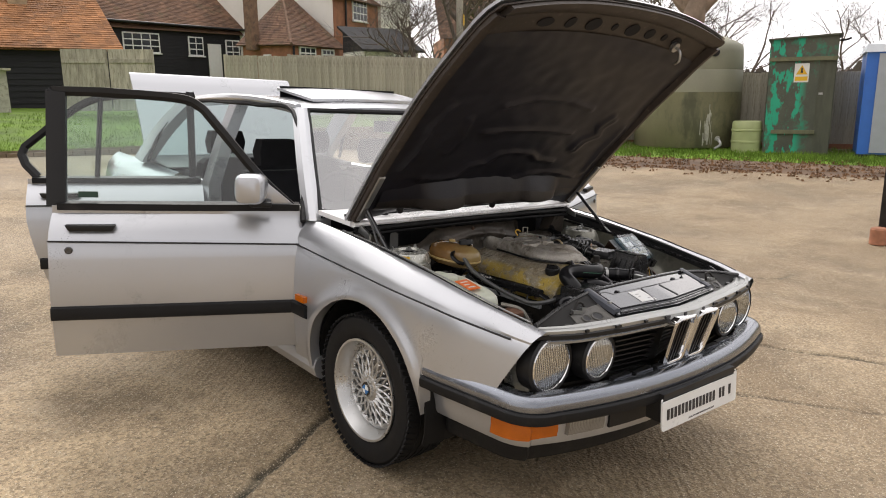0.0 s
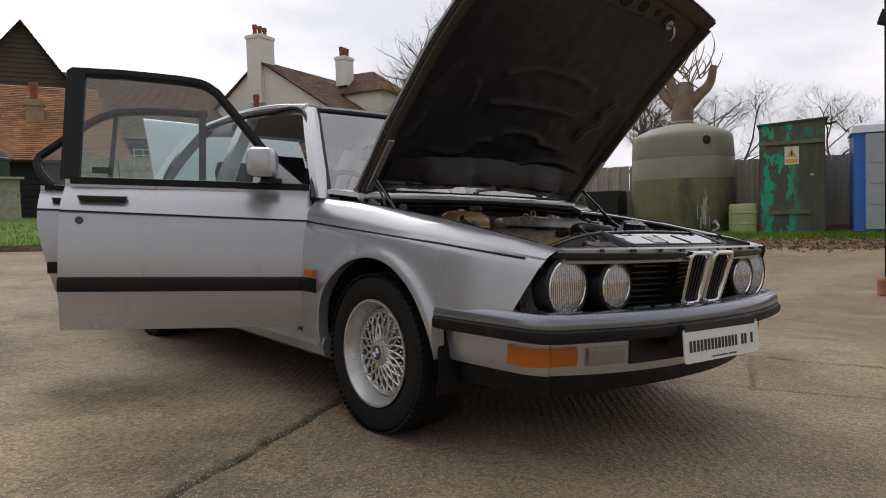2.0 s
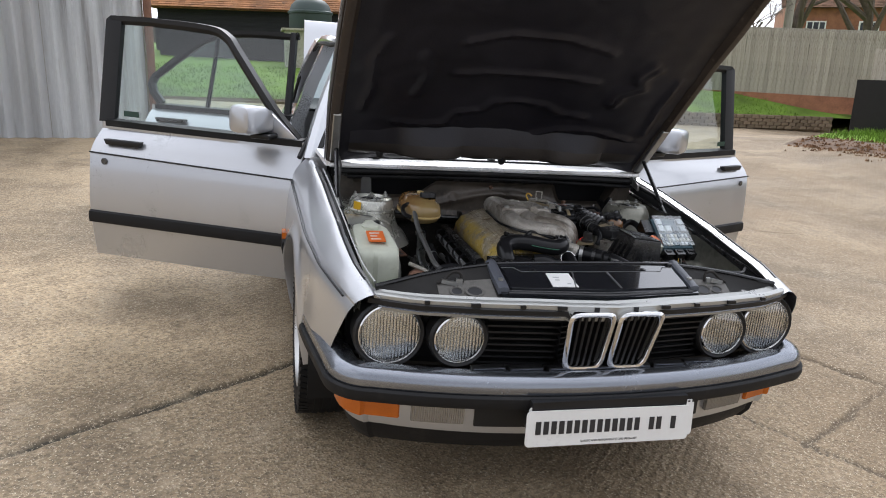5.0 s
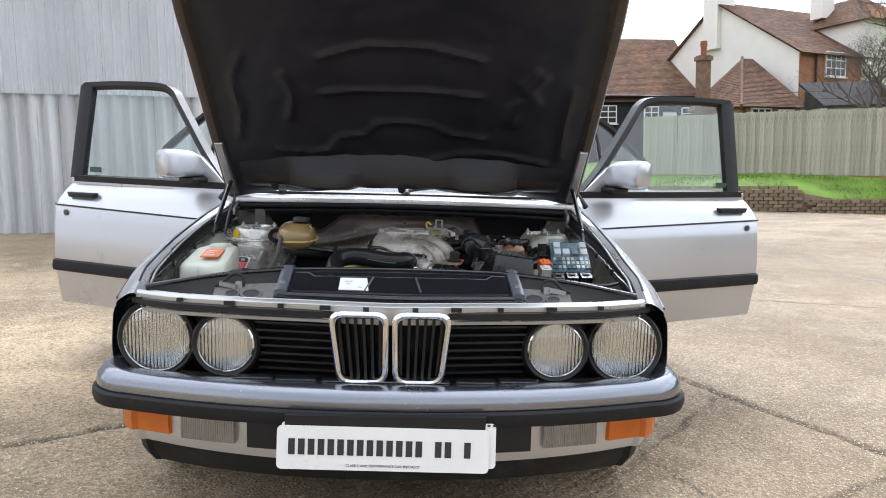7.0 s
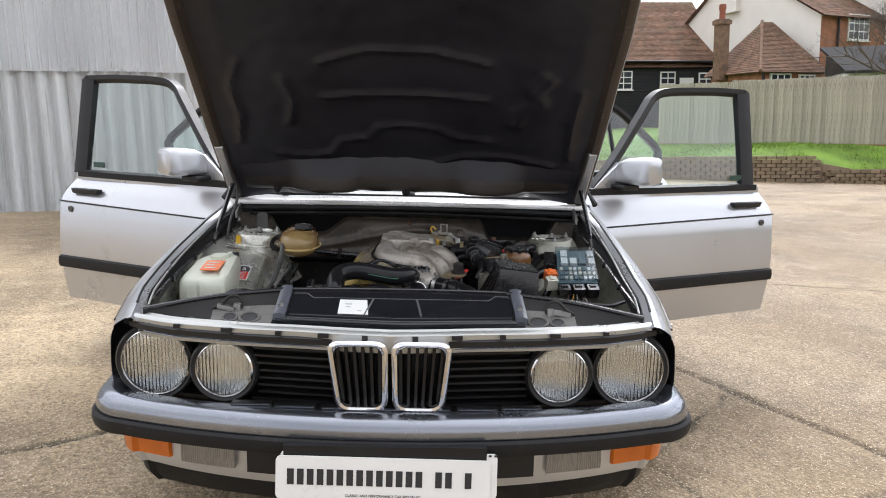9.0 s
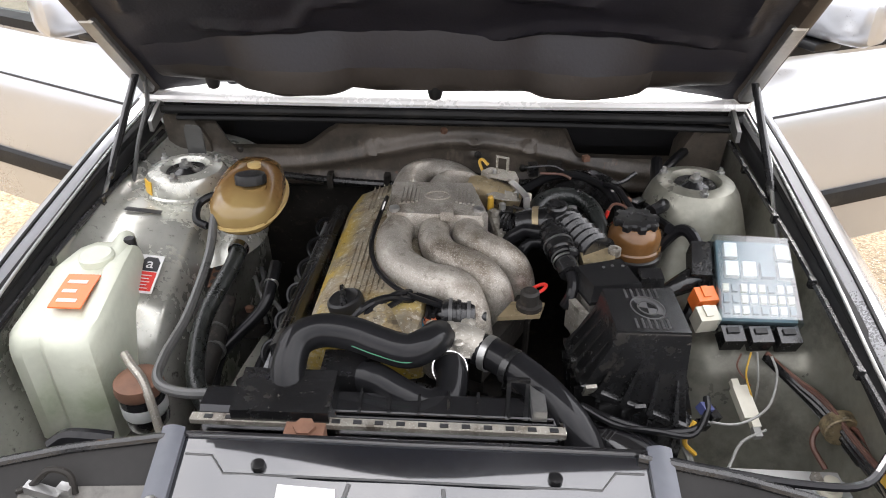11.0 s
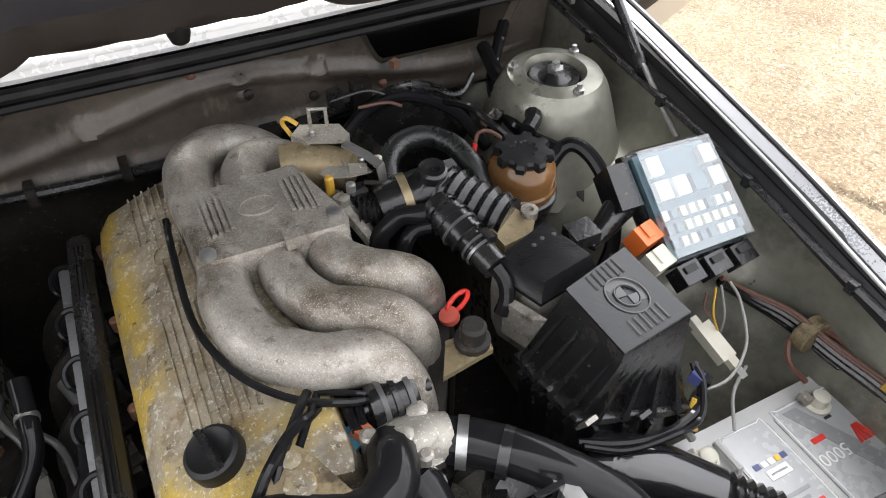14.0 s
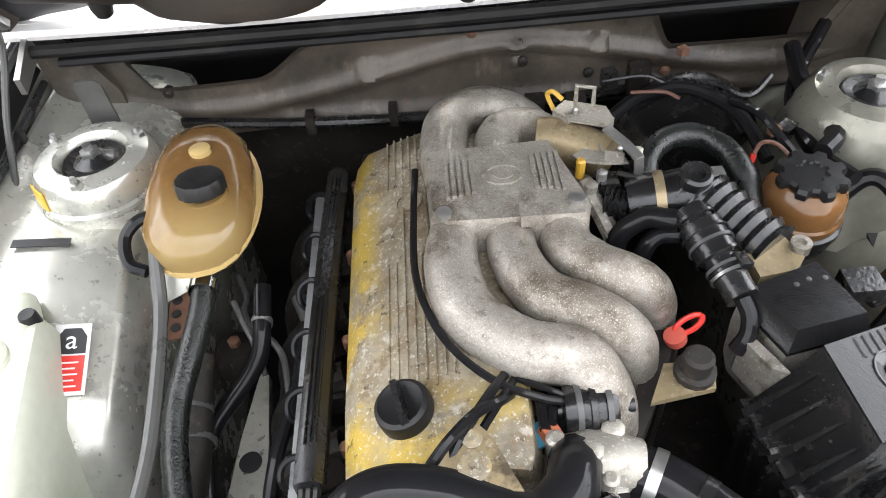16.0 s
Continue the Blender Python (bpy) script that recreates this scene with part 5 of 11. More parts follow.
# brick wing with a hipped roof in front of the gable
wing_h = thing("brick_wing", "low brick wing under a mossy pyramid roof", "house wing")
WN, WL, WR = Vector((13.03, 26.05, 3.79)), Vector((12.19, 29.05, 3.90)), Vector((15.80, 26.63, 3.76))
WB_ = WL + WR - WN
m1, l1 = wall_pose(WL.x, WL.y, WN.x, WN.y)
m2, l2 = wall_pose(WN.x, WN.y, WR.x, WR.y)
b2 = B()
loft(b2, [[(p.x, p.y, z) for p in (WN, WR, WB_, WL)] for z in (1.2, 3.85)])
part("wall", b2, "brick", wing_h)
ap = Vector((14.35, 29.1, 6.15))
out2 = lambda p: p + (p - (WN + WB_) / 2).normalized() * 0.32 - Vector((0, 0, 0.05))
tiles(wing_h, out2(WN), out2(WR), ap + Vector((0.5, 0.1, 0)), ap, "roof_brown", label="mossy tiled hip")
tiles(wing_h, out2(WL), out2(WN), ap, ap, "roof_brown")
tiles(wing_h, out2(WR), out2(WB_), ap + Vector((0.5, 0.1, 0)), ap + Vector((0.5, 0.1, 0)), "roof_brown")
b2 = B()
tube(b2, [out2(WN) + Vector((0, 0, 0.05)), ap + Vector((0, 0, 0.05))], 0.06, 8, 1)
part("hip_tiles", b2, "chimney_brick", wing_h, "weathered hip tiles")
b2 = B()
tube(b2, [WN + Vector((0.05, -0.12, -0.1)), WN + Vector((0.05, -0.12, -2.5))], 0.05, 8, 1)
part("downpipe", b2, "black", wing_h)
sash(wing_h, m2 @ Matrix.Translation((0.85, -0.05, 3.15)), 0.95, 0.55, 3, 2)
sash(wing_h, m2 @ Matrix.Translation((2.05, -0.05, 3.15)), 0.75, 0.50, 3, 2)
sash(wing_h, m1 @ Matrix.Translation((1.65, -0.05, 2.85)), 0.45, 0.55, 1, 2)
chimney(wing_h, 12.2, 28.05, 3.6, 6.12, 0.48, "chimney_brick", 1, 20)
# these two stand a little nearer than they were first laid out
for far in (barn, house):
    far.matrix_basis = Matrix.Translation((-2.27, -2.25, 1.30)) @ Matrix.Scale(0.86, 4) @ Matrix.Translation((2.27, 2.25, -1.30)) @ far.matrix_basis
# dark lean-to and pale outhouse by the fence
out = thing("outhouse", "small dark-roofed outhouse with white doors", "outhouse")
mo, lo_ = wall_pose(15.0, 23.4, 17.6, 23.05)
b2 = B()
box(b2, 0, lo_, 0, 2.1, 0.8, 3.45, mo)
part("wall", b2, "render_white", out)
b2 = B()
prism(b2, [(-0.25, 3.38), (2.2, 4.50), (2.2, 4.60), (-0.25, 3.48)], -0.2, lo_ + 0.2, "x", mo)
part("roof", b2, "trim", out)
b2 = B()
prism(b2, [(0.02, 3.40), (2.1, 3.40), (2.1, 4.42)], 0.0, 0.06, "x", mo)
part("gable_boards", b2, "black_boards", out)
sash(out, mo @ Matrix.Translation((1.8, -0.05, 2.55)), 0.9, 0.75, 3, 2)
far_h = thing("far_brick_house", "distant brick cottage behind bare trees", "house")
mo, lo_ = wall_pose(27.5, 33.0, 36.0, 27.5)
b2 = B()
box(b2, 0, lo_, 0, 6, 1.0, 5.2, mo)
part("wall", b2, "brick", far_h)
tiles(far_h, mo @ Vector((-0.3, -0.4, 5.1)), mo @ Vector((lo_ + 0.3, -0.4, 5.1)), mo @ Vector((lo_ + 0.3, 3, 8.4)), mo @ Vector((-0.3, 3, 8.4)), "roof_brown")
for x in (1.6, 4.2, 6.8):
    sash(far_h, mo @ Matrix.Translation((x, -0.05, 3.2)), 1.0, 1.2, 3, 2)

# utility pole
pole = thing("utility_pole", "wooden utility pole with a small yellow sign", "pole", Matrix.Translation((16.4, 18.9, 0.6)))
b2 = B()
tube(b2, [(0, 0, 0), (0, 0, 9.0)], [0.15, 0.11], 12, 1)
part("shaft", b2, "pole_wood", pole)
b2 = B()
box(b2, -0.12, 0.08, -0.17, -0.15, 3.55, 3.95, pose(0, 0, 0, 0, 0, 40))
part("yellow_sign", b2, "yellow", pole)


# ---- trees
def tree(name, x, y, z, height, spread, seed, label, levels=5, trunk=0.16, lean=0.0, twigs=True, first=0.3, up=0.35, dense=0):
    rnd = random.Random(seed)
    t = thing(name, label, "tree", Matrix.Translation((x, y, z)))
    limbs, fine = B(), ([], [])

    def branch(p, d, ln, r, level):
        pts = [p]
        q, dd = p.copy(), d.copy()
        k = 4 if level < 2 else 3
        for i in range(k):
            dd = (dd + Vector((rnd.uniform(-1, 1), rnd.uniform(-1, 1), rnd.uniform(-0.6, 0.8))) * 0.20 + Vector((0, 0, up * 0.12))).normalized()
            q = q + dd * ln / k
            pts.append(q)
        if r > 0.012 or not twigs:
            tube(limbs, pts, [lerp(r, r * 0.62, i / k) for i in range(k + 1)], 7 if level < 2 else 5, 1 if level > 1 else 3)
        else:
            v, f = fine
            for a, b in zip(pts, pts[1:]):
                side = (b - a).cross(Vector((rnd.uniform(-1, 1), rnd.uniform(-1, 1), rnd.uniform(-1, 1)))).normalized() * r * 0.8
                s2 = (b - a).normalized().cross(side)
                i = len(v)
                v += [a + side, a - side * 0.5 + s2 * 0.8, a - side * 0.5 - s2 * 0.8, b]
                f += [(i, i + 1, i + 3), (i + 1, i + 2, i + 3), (i + 2, i, i + 3)]
        if level >= levels:
            return
        for i in range((rnd.choice((3, 4)) if level < 3 else rnd.choice((3, 4, 4))) + (dense if level < 5 else 0)):
            tt = rnd.uniform(0.35, 1.0) if level else rnd.uniform(first, 1.0)
            s = min(k - 1, int(tt * k))
            p0 = pts[s].lerp(pts[s + 1], tt * k - s)
            ax = Vector((rnd.uniform(-1, 1), rnd.uniform(-1, 1), rnd.uniform(-0.3, 0.3))).normalized()
            nd = (dd + ax * rnd.uniform(0.6, 1.1) * spread).normalized()
            branch(p0, nd, ln * rnd.uniform(0.55, 0.8), r * rnd.uniform(0.45, 0.62), level + 1)

    branch(Vector((0, 0, -0.2)), Vector((lean, 0.05, 1)).normalized(), height * 0.46, trunk, 0)
    part("trunk", limbs, "bark", t)
    if fine[0]:
        me = bpy.data.meshes.new("twig_crown")
        me.from_pydata([tuple(p) for p in fine[0]], [], fine[1])
        me.materials.append(M["twig"])
        tagged(part("twig_crown", me, None, t), kind="stuff")
    return t


pt = bank(-1.5, 4.2)
tree("bare_tree", pt.x, pt.y, 0.3, 5.6, 1.25, 3, "bare spreading apple tree behind the fence", 6, 0.085, first=0.2, dense=1)
pt = bank(1.2, 9.0)
tree("bare_tree", pt.x, pt.y, 0.3, 4.4, 1.2, 8, "small bare tree behind the fence", 6, 0.07, first=0.2, dense=1)
tree("bare_tree", 19.0, 22.0, 0.9, 9.0, 1.0, 15, "tall bare tree beyond the back fence", 6, 0.22)
tree("bare_tree", 25.0, 24.5, 0.9, 10.5, 1.0, 31, "tall bare tree beyond the back fence", 6, 0.26)
tree("bare_tree", 14.6, 19.2, 1.0, 5.6, 1.2, 44, "bare twiggy fruit tree behind the fence", 6, 0.10, first=0.15, dense=1)
tree("bare_tree", 31.0, 20.5, 0.6, 9.0, 1.0, 52, "tall bare tree beyond the back fence", 6, 0.22)
# pollarded trunk behind the tank
pt = bank(-2.6, 3.6)
pol = thing("pollarded_tree", "thick pollarded trunk with lopped limbs", "tree", Matrix.Translation((pt.x, pt.y, 0.2)))
b2 = B()
tube(b2, [(0, 0, 0), (0.02, 0, 1.6), (0.0, 0, 2.6), (-0.04, -0.05, 3.1), (-0.02, -0.1, 3.6), (0.05, -0.1, 3.95)], [0.40, 0.33, 0.29, 0.28, 0.25, 0.20], 14, 4)
tube(b2, [(0, 0, 3.3), (-0.2, 0.1, 3.8), (-0.3, 0.2, 4.2), (-0.35, 0.2, 4.5)], [0.22, 0.15, 0.12, 0.10], 10, 4)
tube(b2, [(0, 0, 3.2), (0.18, -0.35, 3.6), (0.28, -0.65, 3.9), (0.32, -0.75, 4.35)], [0.20, 0.15, 0.12, 0.09], 10, 4)
prnd = random.Random(12)
for k in range(26):
    a = prnd.uniform(0, 6.28)
    p0 = Vector((prnd.uniform(-0.3, 0.25), prnd.uniform(-0.65, 0.45), prnd.uniform(3.7, 4.3)))
    p1 = p0 + Vector((0.35 * math.cos(a), 0.35 * math.sin(a), prnd.uniform(0.2, 0.6)))
    tube(b2, [p0, p1, p1 + Vector((prnd.uniform(-0.2, 0.2), prnd.uniform(-0.2, 0.2), prnd.uniform(0.2, 0.5)))], [0.022, 0.014, 0.005], 5, 2)
tube(b2, [(0, 0, 3.3), (-0.2, 0.35, 3.7), (-0.25, 0.6, 4.2)], [0.20, 0.14, 0.09], 10, 4)
part("trunk", b2, "bark_pale", pol)


# evergreen hedge and ivy along the back fence
def shrub(x, y, z, r, seed, label):
    rnd = random.Random(seed)
    t = thing("shrub", label, "shrub", Matrix.Translation((x, y, z)))
    b2 = B()
    for k in range(5):
        tube(b2, [(0, 0, 0), (rnd.uniform(-.3, .3) * r, rnd.uniform(-.3, .3) * r, r * 0.6), (rnd.uniform(-.7, .7) * r, rnd.uniform(-.5, .5) * r, r * 1.2)], [0.04, 0.025, 0.01], 5, 3)
    part("stems", b2, "bark", t)
    v, f = [], []
    for _ in range(1500):
        a, e = rnd.uniform(0, 6.28), rnd.uniform(-0.2, 1.5)
        rr = r * (0.7 + 0.35 * noise.noise((math.cos(a) * 2, math.sin(a) * 2 + e * 2, seed))) * rnd.uniform(0.6, 1.1)
        c = Vector((rr * math.cos(a) * math.cos(e) * 1.5, rr * math.sin(a) * math.cos(e) * 0.7, r * 0.5 + rr * math.sin(e)))
        s1 = Vector((rnd.uniform(-1, 1), rnd.uniform(-1, 1), rnd.uniform(-1, 1))).normalized() * 0.055
        s2 = s1.cross(Vector((rnd.uniform(-1, 1), rnd.uniform(-1, 1), rnd.uniform(-1, 1)))).normalized() * 0.03
        i = len(v)
        v += [c - s1, c + s2, c + s1, c - s2]
        f.append((i, i + 1, i + 2, i + 3))
    me = bpy.data.meshes.new("leaves")
    me.from_pydata([tuple(p) for p in v], [], f)
    me.materials.append(M["leaves"])
    tagged(part("leaves", me, None, t), kind="stuff")


for x, y, r, sd in ((13.2, 16.2, 0.8, 1), (14.6, 15.4, 0.7, 2), (16.0, 15.0, 1.0, 3), (12.0, 16.6, 0.6, 5), (18.5, 13.8, 1.1, 6)):
    shrub(x, y, lawn_z(x, y) + 0.6, r, sd, "dark evergreen shrub over the back fence")
# distant tree belt
v, f = [], []
rnd = random.Random(77)
for _ in range(5000):
    a = rnd.uniform(-0.2, 1.75)
    d = rnd.uniform(90, 130)
    x, y = d * math.sin(a), d * math.cos(a)
    h = 3.5 + 3.0 * abs(noise.noise((a * 9, 0, 0))) + 1.5 * noise.noise((a * 40, 3, 0))
    z = 0.5 + rnd.random() ** 0.7 * h
    s = rnd.uniform(0.3, 0.8)
    i = len(v)
    v += [(x - s * math.cos(a), y + s * math.sin(a), z), (x, y, z + s * 1.5), (x + s * math.cos(a), y - s * math.sin(a), z), (x, y, z - s)]
    f.append((i, i + 1, i + 2, i + 3))
me = bpy.data.meshes.new("far_woods")
me.from_pydata(v, [], f)
me.materials.append(M["twig"])
tagged(new("far_woods", me), "low belt of distant bare woodland", "woods", kind="stuff")

# ---------------------------------------------------------------- the car
CAR = Matrix(((0.9992, 0.0007, 0.0401, 0), (0.0007, 0.9994, -0.0345, 0), (-0.0401, 0.0345, 0.9986, 0), (0, 0, 0, 1)))
car = thing("car", "silver four-door saloon car with bonnet, boot and doors open", "car", CAR)
HUB_Z, ARCH, WB = 0.306, 0.368, 2.625


def top_z(y):
    return curve(y, [(-0.82, 0.733), (-0.6, 0.775), (-0.3, 0.825), (0.1, 0.872), (0.53, 0.905), (0.8, 0.92), (3.7, 0.93)])


def crease_z(y):
    return curve(y, [(-0.82, 0.70), (-0.4, 0.742), (0.53, 0.805), (1.6, 0.83), (3.7, 0.83)])


def crease_x(y):
    return curve(y, [(-0.84, 0.705), (-0.7, 0.745), (-0.5, 0.785), (-0.2, 0.815), (0.53, 0.838), (1.5, 0.848), (2.6, 0.84), (3.4, 0.80), (3.7, 0.75)])


def top_x(y):
    return curve(y, [(-0.82, 0.675), (-0.6, 0.715), (-0.2, 0.735), (0.53, 0.765), (1.0, 0.775), (3.7, 0.68)])


def skin_x(y, z):
    """Half width of the body side."""
    zc, zt, xc, xt = crease_z(y), top_z(y), crease_x(y), top_x(y)
    if z >= zc:
        t = min(1.0, (z - zc) / (zt - zc))
        return xc - 0.004 - (xc - xt) * (0.42 * t + 0.58 * t * t)
    t = (zc - z) / 0.55
    x = xc + 0.022 * math.sin(min(1.0, t * 1.6) * math.pi * 0.6) - 0.07 * max(0, t - 0.45) ** 1.5 * 1.6
    return x


def flare(y, z, cy):
    r = math.hypot(y - cy, z - HUB_Z)
    return 0.016 * math.exp(-((r - ARCH - 0.012) / 0.030) ** 2) if r < ARCH + 0.15 and z > 0.2 else 0.0


def side_panel(bm, s, y0, y1, cy, front_lean, zlow_front, zlow_back, rows=16, top=top_z):
    """Wing or quarter panel with its wheel arch, a turned-in lip and a turned-in top edge."""
    ys = [y0 + (cy - ARCH - y0) * i / 12 for i in range(12)] if y0 < cy - ARCH else []
    ys += [cy - ARCH * math.cos(math.pi * i / 32) for i in range(33)]
    ys += [cy + ARCH + (y1 - cy - ARCH) * i / 10 for i in range(1, 11)]
    rings = []
    for y in ys:
        inside = abs(y - cy) < ARCH - 1e-6
        lo = HUB_Z + math.sqrt(max(0, ARCH ** 2 - (y - cy) ** 2)) if inside else (zlow_front if y < cy else zlow_back)
        if abs(abs(y - cy) - ARCH) < 1e-6:
            lo = max(HUB_Z, zlow_front) if y < cy else HUB_Z - 0.02
        if not inside and y > cy and y < cy + ARCH + 0.02:
            lo = HUB_Z - 0.02
        hi = top(y)
        zc = crease_z(y)
        zs = [lerp(lo, zc - 0.004, (i / (rows - 7))) for i in range(rows - 6)] + [zc + 0.002] + [lerp(zc + 0.002, hi, i / 5) for i in range(1, 6)]
        ring = []
        for z in zs:
            yy = y
            if front_lean and y < cy - ARCH - 0.02:
                f = (cy - ARCH - y) / (cy - ARCH - y0)
                edge = y0 + front_lean * (top(y0) - z)
                yy = cy - ARCH - f * (cy - ARCH - edge)
            x = skin_x(yy, z) + flare(yy, z, cy)
            if abs(z - zc) < 0.006:
                x -= 0.005
            ring.append((s * x, yy, z))
        x0, yl, zl = ring[0]
        ring.insert(0, (x0 - s * 0.045, yl, zl + (0.0 if not inside else 0.004)))
        xh, yh, zh = ring[-1]
        ring += [(xh - s * 0.012, yh, zh + 0.002), (xh - s * 0.03, yh, zh - 0.008), (xh - s * 0.034, yh, zh - 0.04)]
        rings.append(ring)
    loft(bm, rings, caps=False, closed=False)


for s, nm in ((-1, "right"), (1, "left")):
    bm = B()
    side_panel(bm, s, -0.782, 0.525, 0.0, 0.52, 0.50, 0.235)
    wing = part("front_wing", bm, "paint", car, "silver front wing")
    bm = B()
    tube(bm, [(s * (skin_x(y, crease_z(y)) + 0.000), y, crease_z(y) - 0.001) for y in np.linspace(-0.70, 0.52, 12)], 0.0035, 6, 2)
    part("pinstripe", bm, "black", wing)
    bm = B()
    lines = []
    for y in np.linspace(0.375, 0.52, 4):
        x = skin_x(y, 0.53)
        lines.append([(s * x, y, 0.502), (s * (x + 0.014), y, 0.508), (s * (x + 0.018), y, 0.53), (s * (x + 0.014), y, 0.556), (s * x, y, 0.562)])
    loft(bm, lines, caps=True)
    part("rub_strip", bm, "rubber", wing)
    bm = B()
    x = skin_x(0.41, 0.585)
    cbox(bm, (s * (x + 0.006), 0.415, 0.586), (0.022, 0.072, 0.026))
    part("side_repeater", bm, "amber", wing, "amber side repeater lamp", bevel=0.005, seg=2)
    bm = B()
    rings = []
    for k in range(25):
        a = math.pi * (k / 24 * 1.16 - 0.08)
        y, z = (ARCH + 0.004) * math.cos(a), HUB_Z + (ARCH + 0.004) * math.sin(a)
        rings.append([(s * 0.80, y, z), (s * 0.52, y, z), (s * 0.52, y * 1.03, HUB_Z + (z - HUB_Z) * 1.03), (s * 0.80, y * 1.01, HUB_Z + (z - HUB_Z) * 1.01)])
    loft(bm, rings)
    part("wheel_arch_liner", bm, "rubber", wing)
    # rear quarter
    bm = B()
    side_panel(bm, s, 2.20, 3.62, WB, 0.0, 0.26, 0.30)
    part("rear_quarter", bm, "paint", car)
    bm = B()
    rings = []
    for k in range(17):
        a = math.pi * (k / 16 * 1.16 - 0.08)
        y, z = (ARCH + 0.004) * math.cos(a), HUB_Z + (ARCH + 0.004) * math.sin(a)
        rings.append([(s * 0.80, WB + y, z), (s * 0.5, WB + y, z), (s * 0.5, WB + y * 1.03, HUB_Z + (z - HUB_Z) * 1.03), (s * 0.80, WB + y * 1.01, HUB_Z + (z - HUB_Z) * 1.01)])
    loft(bm, rings)
    part("wheel_arch_liner", bm, "rubber", car)
    # sill
    bm = B()
    rings = [[(s * 0.815, y, 0.235), (s * 0.828, y, 0.275), (s * 0.815, y, 0.315), (s * 0.775, y, 0.33), (s * 0.72, y, 0.33), (s * 0.70, y, 0.22), (s * 0.76, y, 0.205)] for y in (0.36, 0.9, 1.5, 2.28)]
    loft(bm, rings)
    part("sill", bm, "paint", car)
    # pillars
    bm = B()
    a, b = Vector((s * 0.755, 0.50, 0.905)), Vector((s * 0.548, 0.985, 1.375))
    rings = []
    for k in range(9):
        p = a.lerp(b, k / 8) + Vector((s * 0.012, -0.01, 0.01)) * math.sin(math.pi * k / 8)
        rings.append([p + Vector(d) for d in ((s * 0.0, -0.028, 0.0), (s * 0.026, -0.012, 0.0), (s * 0.034, 0.03, 0), (s * 0.0, 0.05, -0.005), (-s * 0.03, 0.03, -0.01), (-s * 0.028, -0.02, -0.005))])
    loft(bm, rings)
    part("windscreen_pillar", bm, "paint", car)
    bm = B()
    box(bm, s * 0.72 - 0.035, s * 0.72 + 0.035, 0.47, 0.60, 0.24, 0.91)
    part("hinge_post", bm, "paint", car, bevel=0.01)
    bm = B()
    a, b = Vector((s * 0.765, 1.62, 0.30)), Vector((s * 0.775, 1.60, 0.93))
    c = Vector((s * 0.60, 1.60, 1.385))
    rings = [[p + Vector(d) for d in ((s * 0.02, -0.045, 0), (s * 0.02, 0.05, 0), (-s * 0.05, 0.05, 0), (-s * 0.05, -0.045, 0))] for p in (a, b, b.lerp(c, 0.5) + Vector((s * 0.01, 0, 0)), c)]
    loft(bm, rings)
    part("centre_pillar", bm, "paint", car, bevel=0.008)
    bm = B()
    rings = []
    for k in range(9):
        t = k / 8
        p = Vector((s * lerp(0.60, 0.725, t), lerp(2.28, 2.92, t), lerp(1.375, 0.93, t))) + Vector((s * 0.012, 0, 0.02)) * math.sin(math.pi * t)
        rings.append([p + Vector(d) for d in ((s * 0.025, -0.10, 0.0), (s * 0.022, 0.06, 0.02), (-s * 0.04, 0.09, 0.03), (-s * 0.05, -0.09, -0.01))])
    loft(bm, rings)
    part("rear_pillar", bm, "paint", car, bevel=0.008)
    bm = B()
    tube(bm, [(s * 0.562, 0.99, 1.372), (s * 0.598, 1.3, 1.395), (s * 0.612, 1.7, 1.398), (s * 0.60, 2.28, 1.37)], 0.022, 8, 4)
    part("roof_gutter", bm, "paint", car)
    bm = B()
    tube(bm, [(s * 0.80, 0.51, 0.90), (s * 0.70, 0.70, 1.08), (s * 0.592, 0.985, 1.352), (s * 0.615, 1.3, 1.372), (s * 0.625, 1.58, 1.375), (s * 0.622, 2.2, 1.35), (s * 0.70, 2.55, 1.15), (s * 0.745, 2.7, 0.95)], 0.012, 6, 5)
    part("door_seal", bm, "rubber", car)


def roof_pt(u, v):
    x = (u * 2 - 1)
    y = lerp(0.965, 2.36, v)
    hw = curve(v, [(0, 0.552), (0.25, 0.588), (0.5, 0.598), (1, 0.588)])
    z = curve(v, [(0, 1.376), (0.12, 1.398), (0.35, 1.418), (0.7, 1.415), (0.92, 1.39), (1, 1.365)])
    return (x * hw, y - 0.03 * (1 - x * x) * (1 - v), z - 0.022 * abs(x) ** 3 + 0.008 * (1 - x * x))


bm = B()
slab(bm, roof_pt, 16, 18, 0.025, (0, 0, -1))
part("roof", bm, "paint", car, "silver roof with a raised sunroof panel")
bm = B()
slab(bm, lambda u, v: (lerp(-0.40, 0.40, u), lerp(1.13, 1.53, v), 1.414 + 0.010 * (1 - (2 * u - 1) ** 2) + 0.052 * v), 8, 6, 0.014, (0, 0, -1))
part("sunroof", bm, "paint", car, "tilted silver sunroof panel", bevel=0.003)
bm = B()
box(bm, -0.39, 0.39, 1.50, 1.515, 1.41, 1.475)
part("sunroof_seal", bm, "rubber", car)

# windscreen and its seal
WS = [Vector(p) for p in ((-0.715, 0.515, 0.935), (0.715, 0.515, 0.935), (0.522, 0.965, 1.362), (-0.522, 0.965, 1.362))]


def screen_pt(u, v):
    a, b = WS[0].lerp(WS[1], u), WS[3].lerp(WS[2], u)
    p = a.lerp(b, v)
    bow = 1 - (2 * u - 1) ** 2
    return p + Vector((0, -0.12 * bow * (1 - 0.45 * v), -0.0))


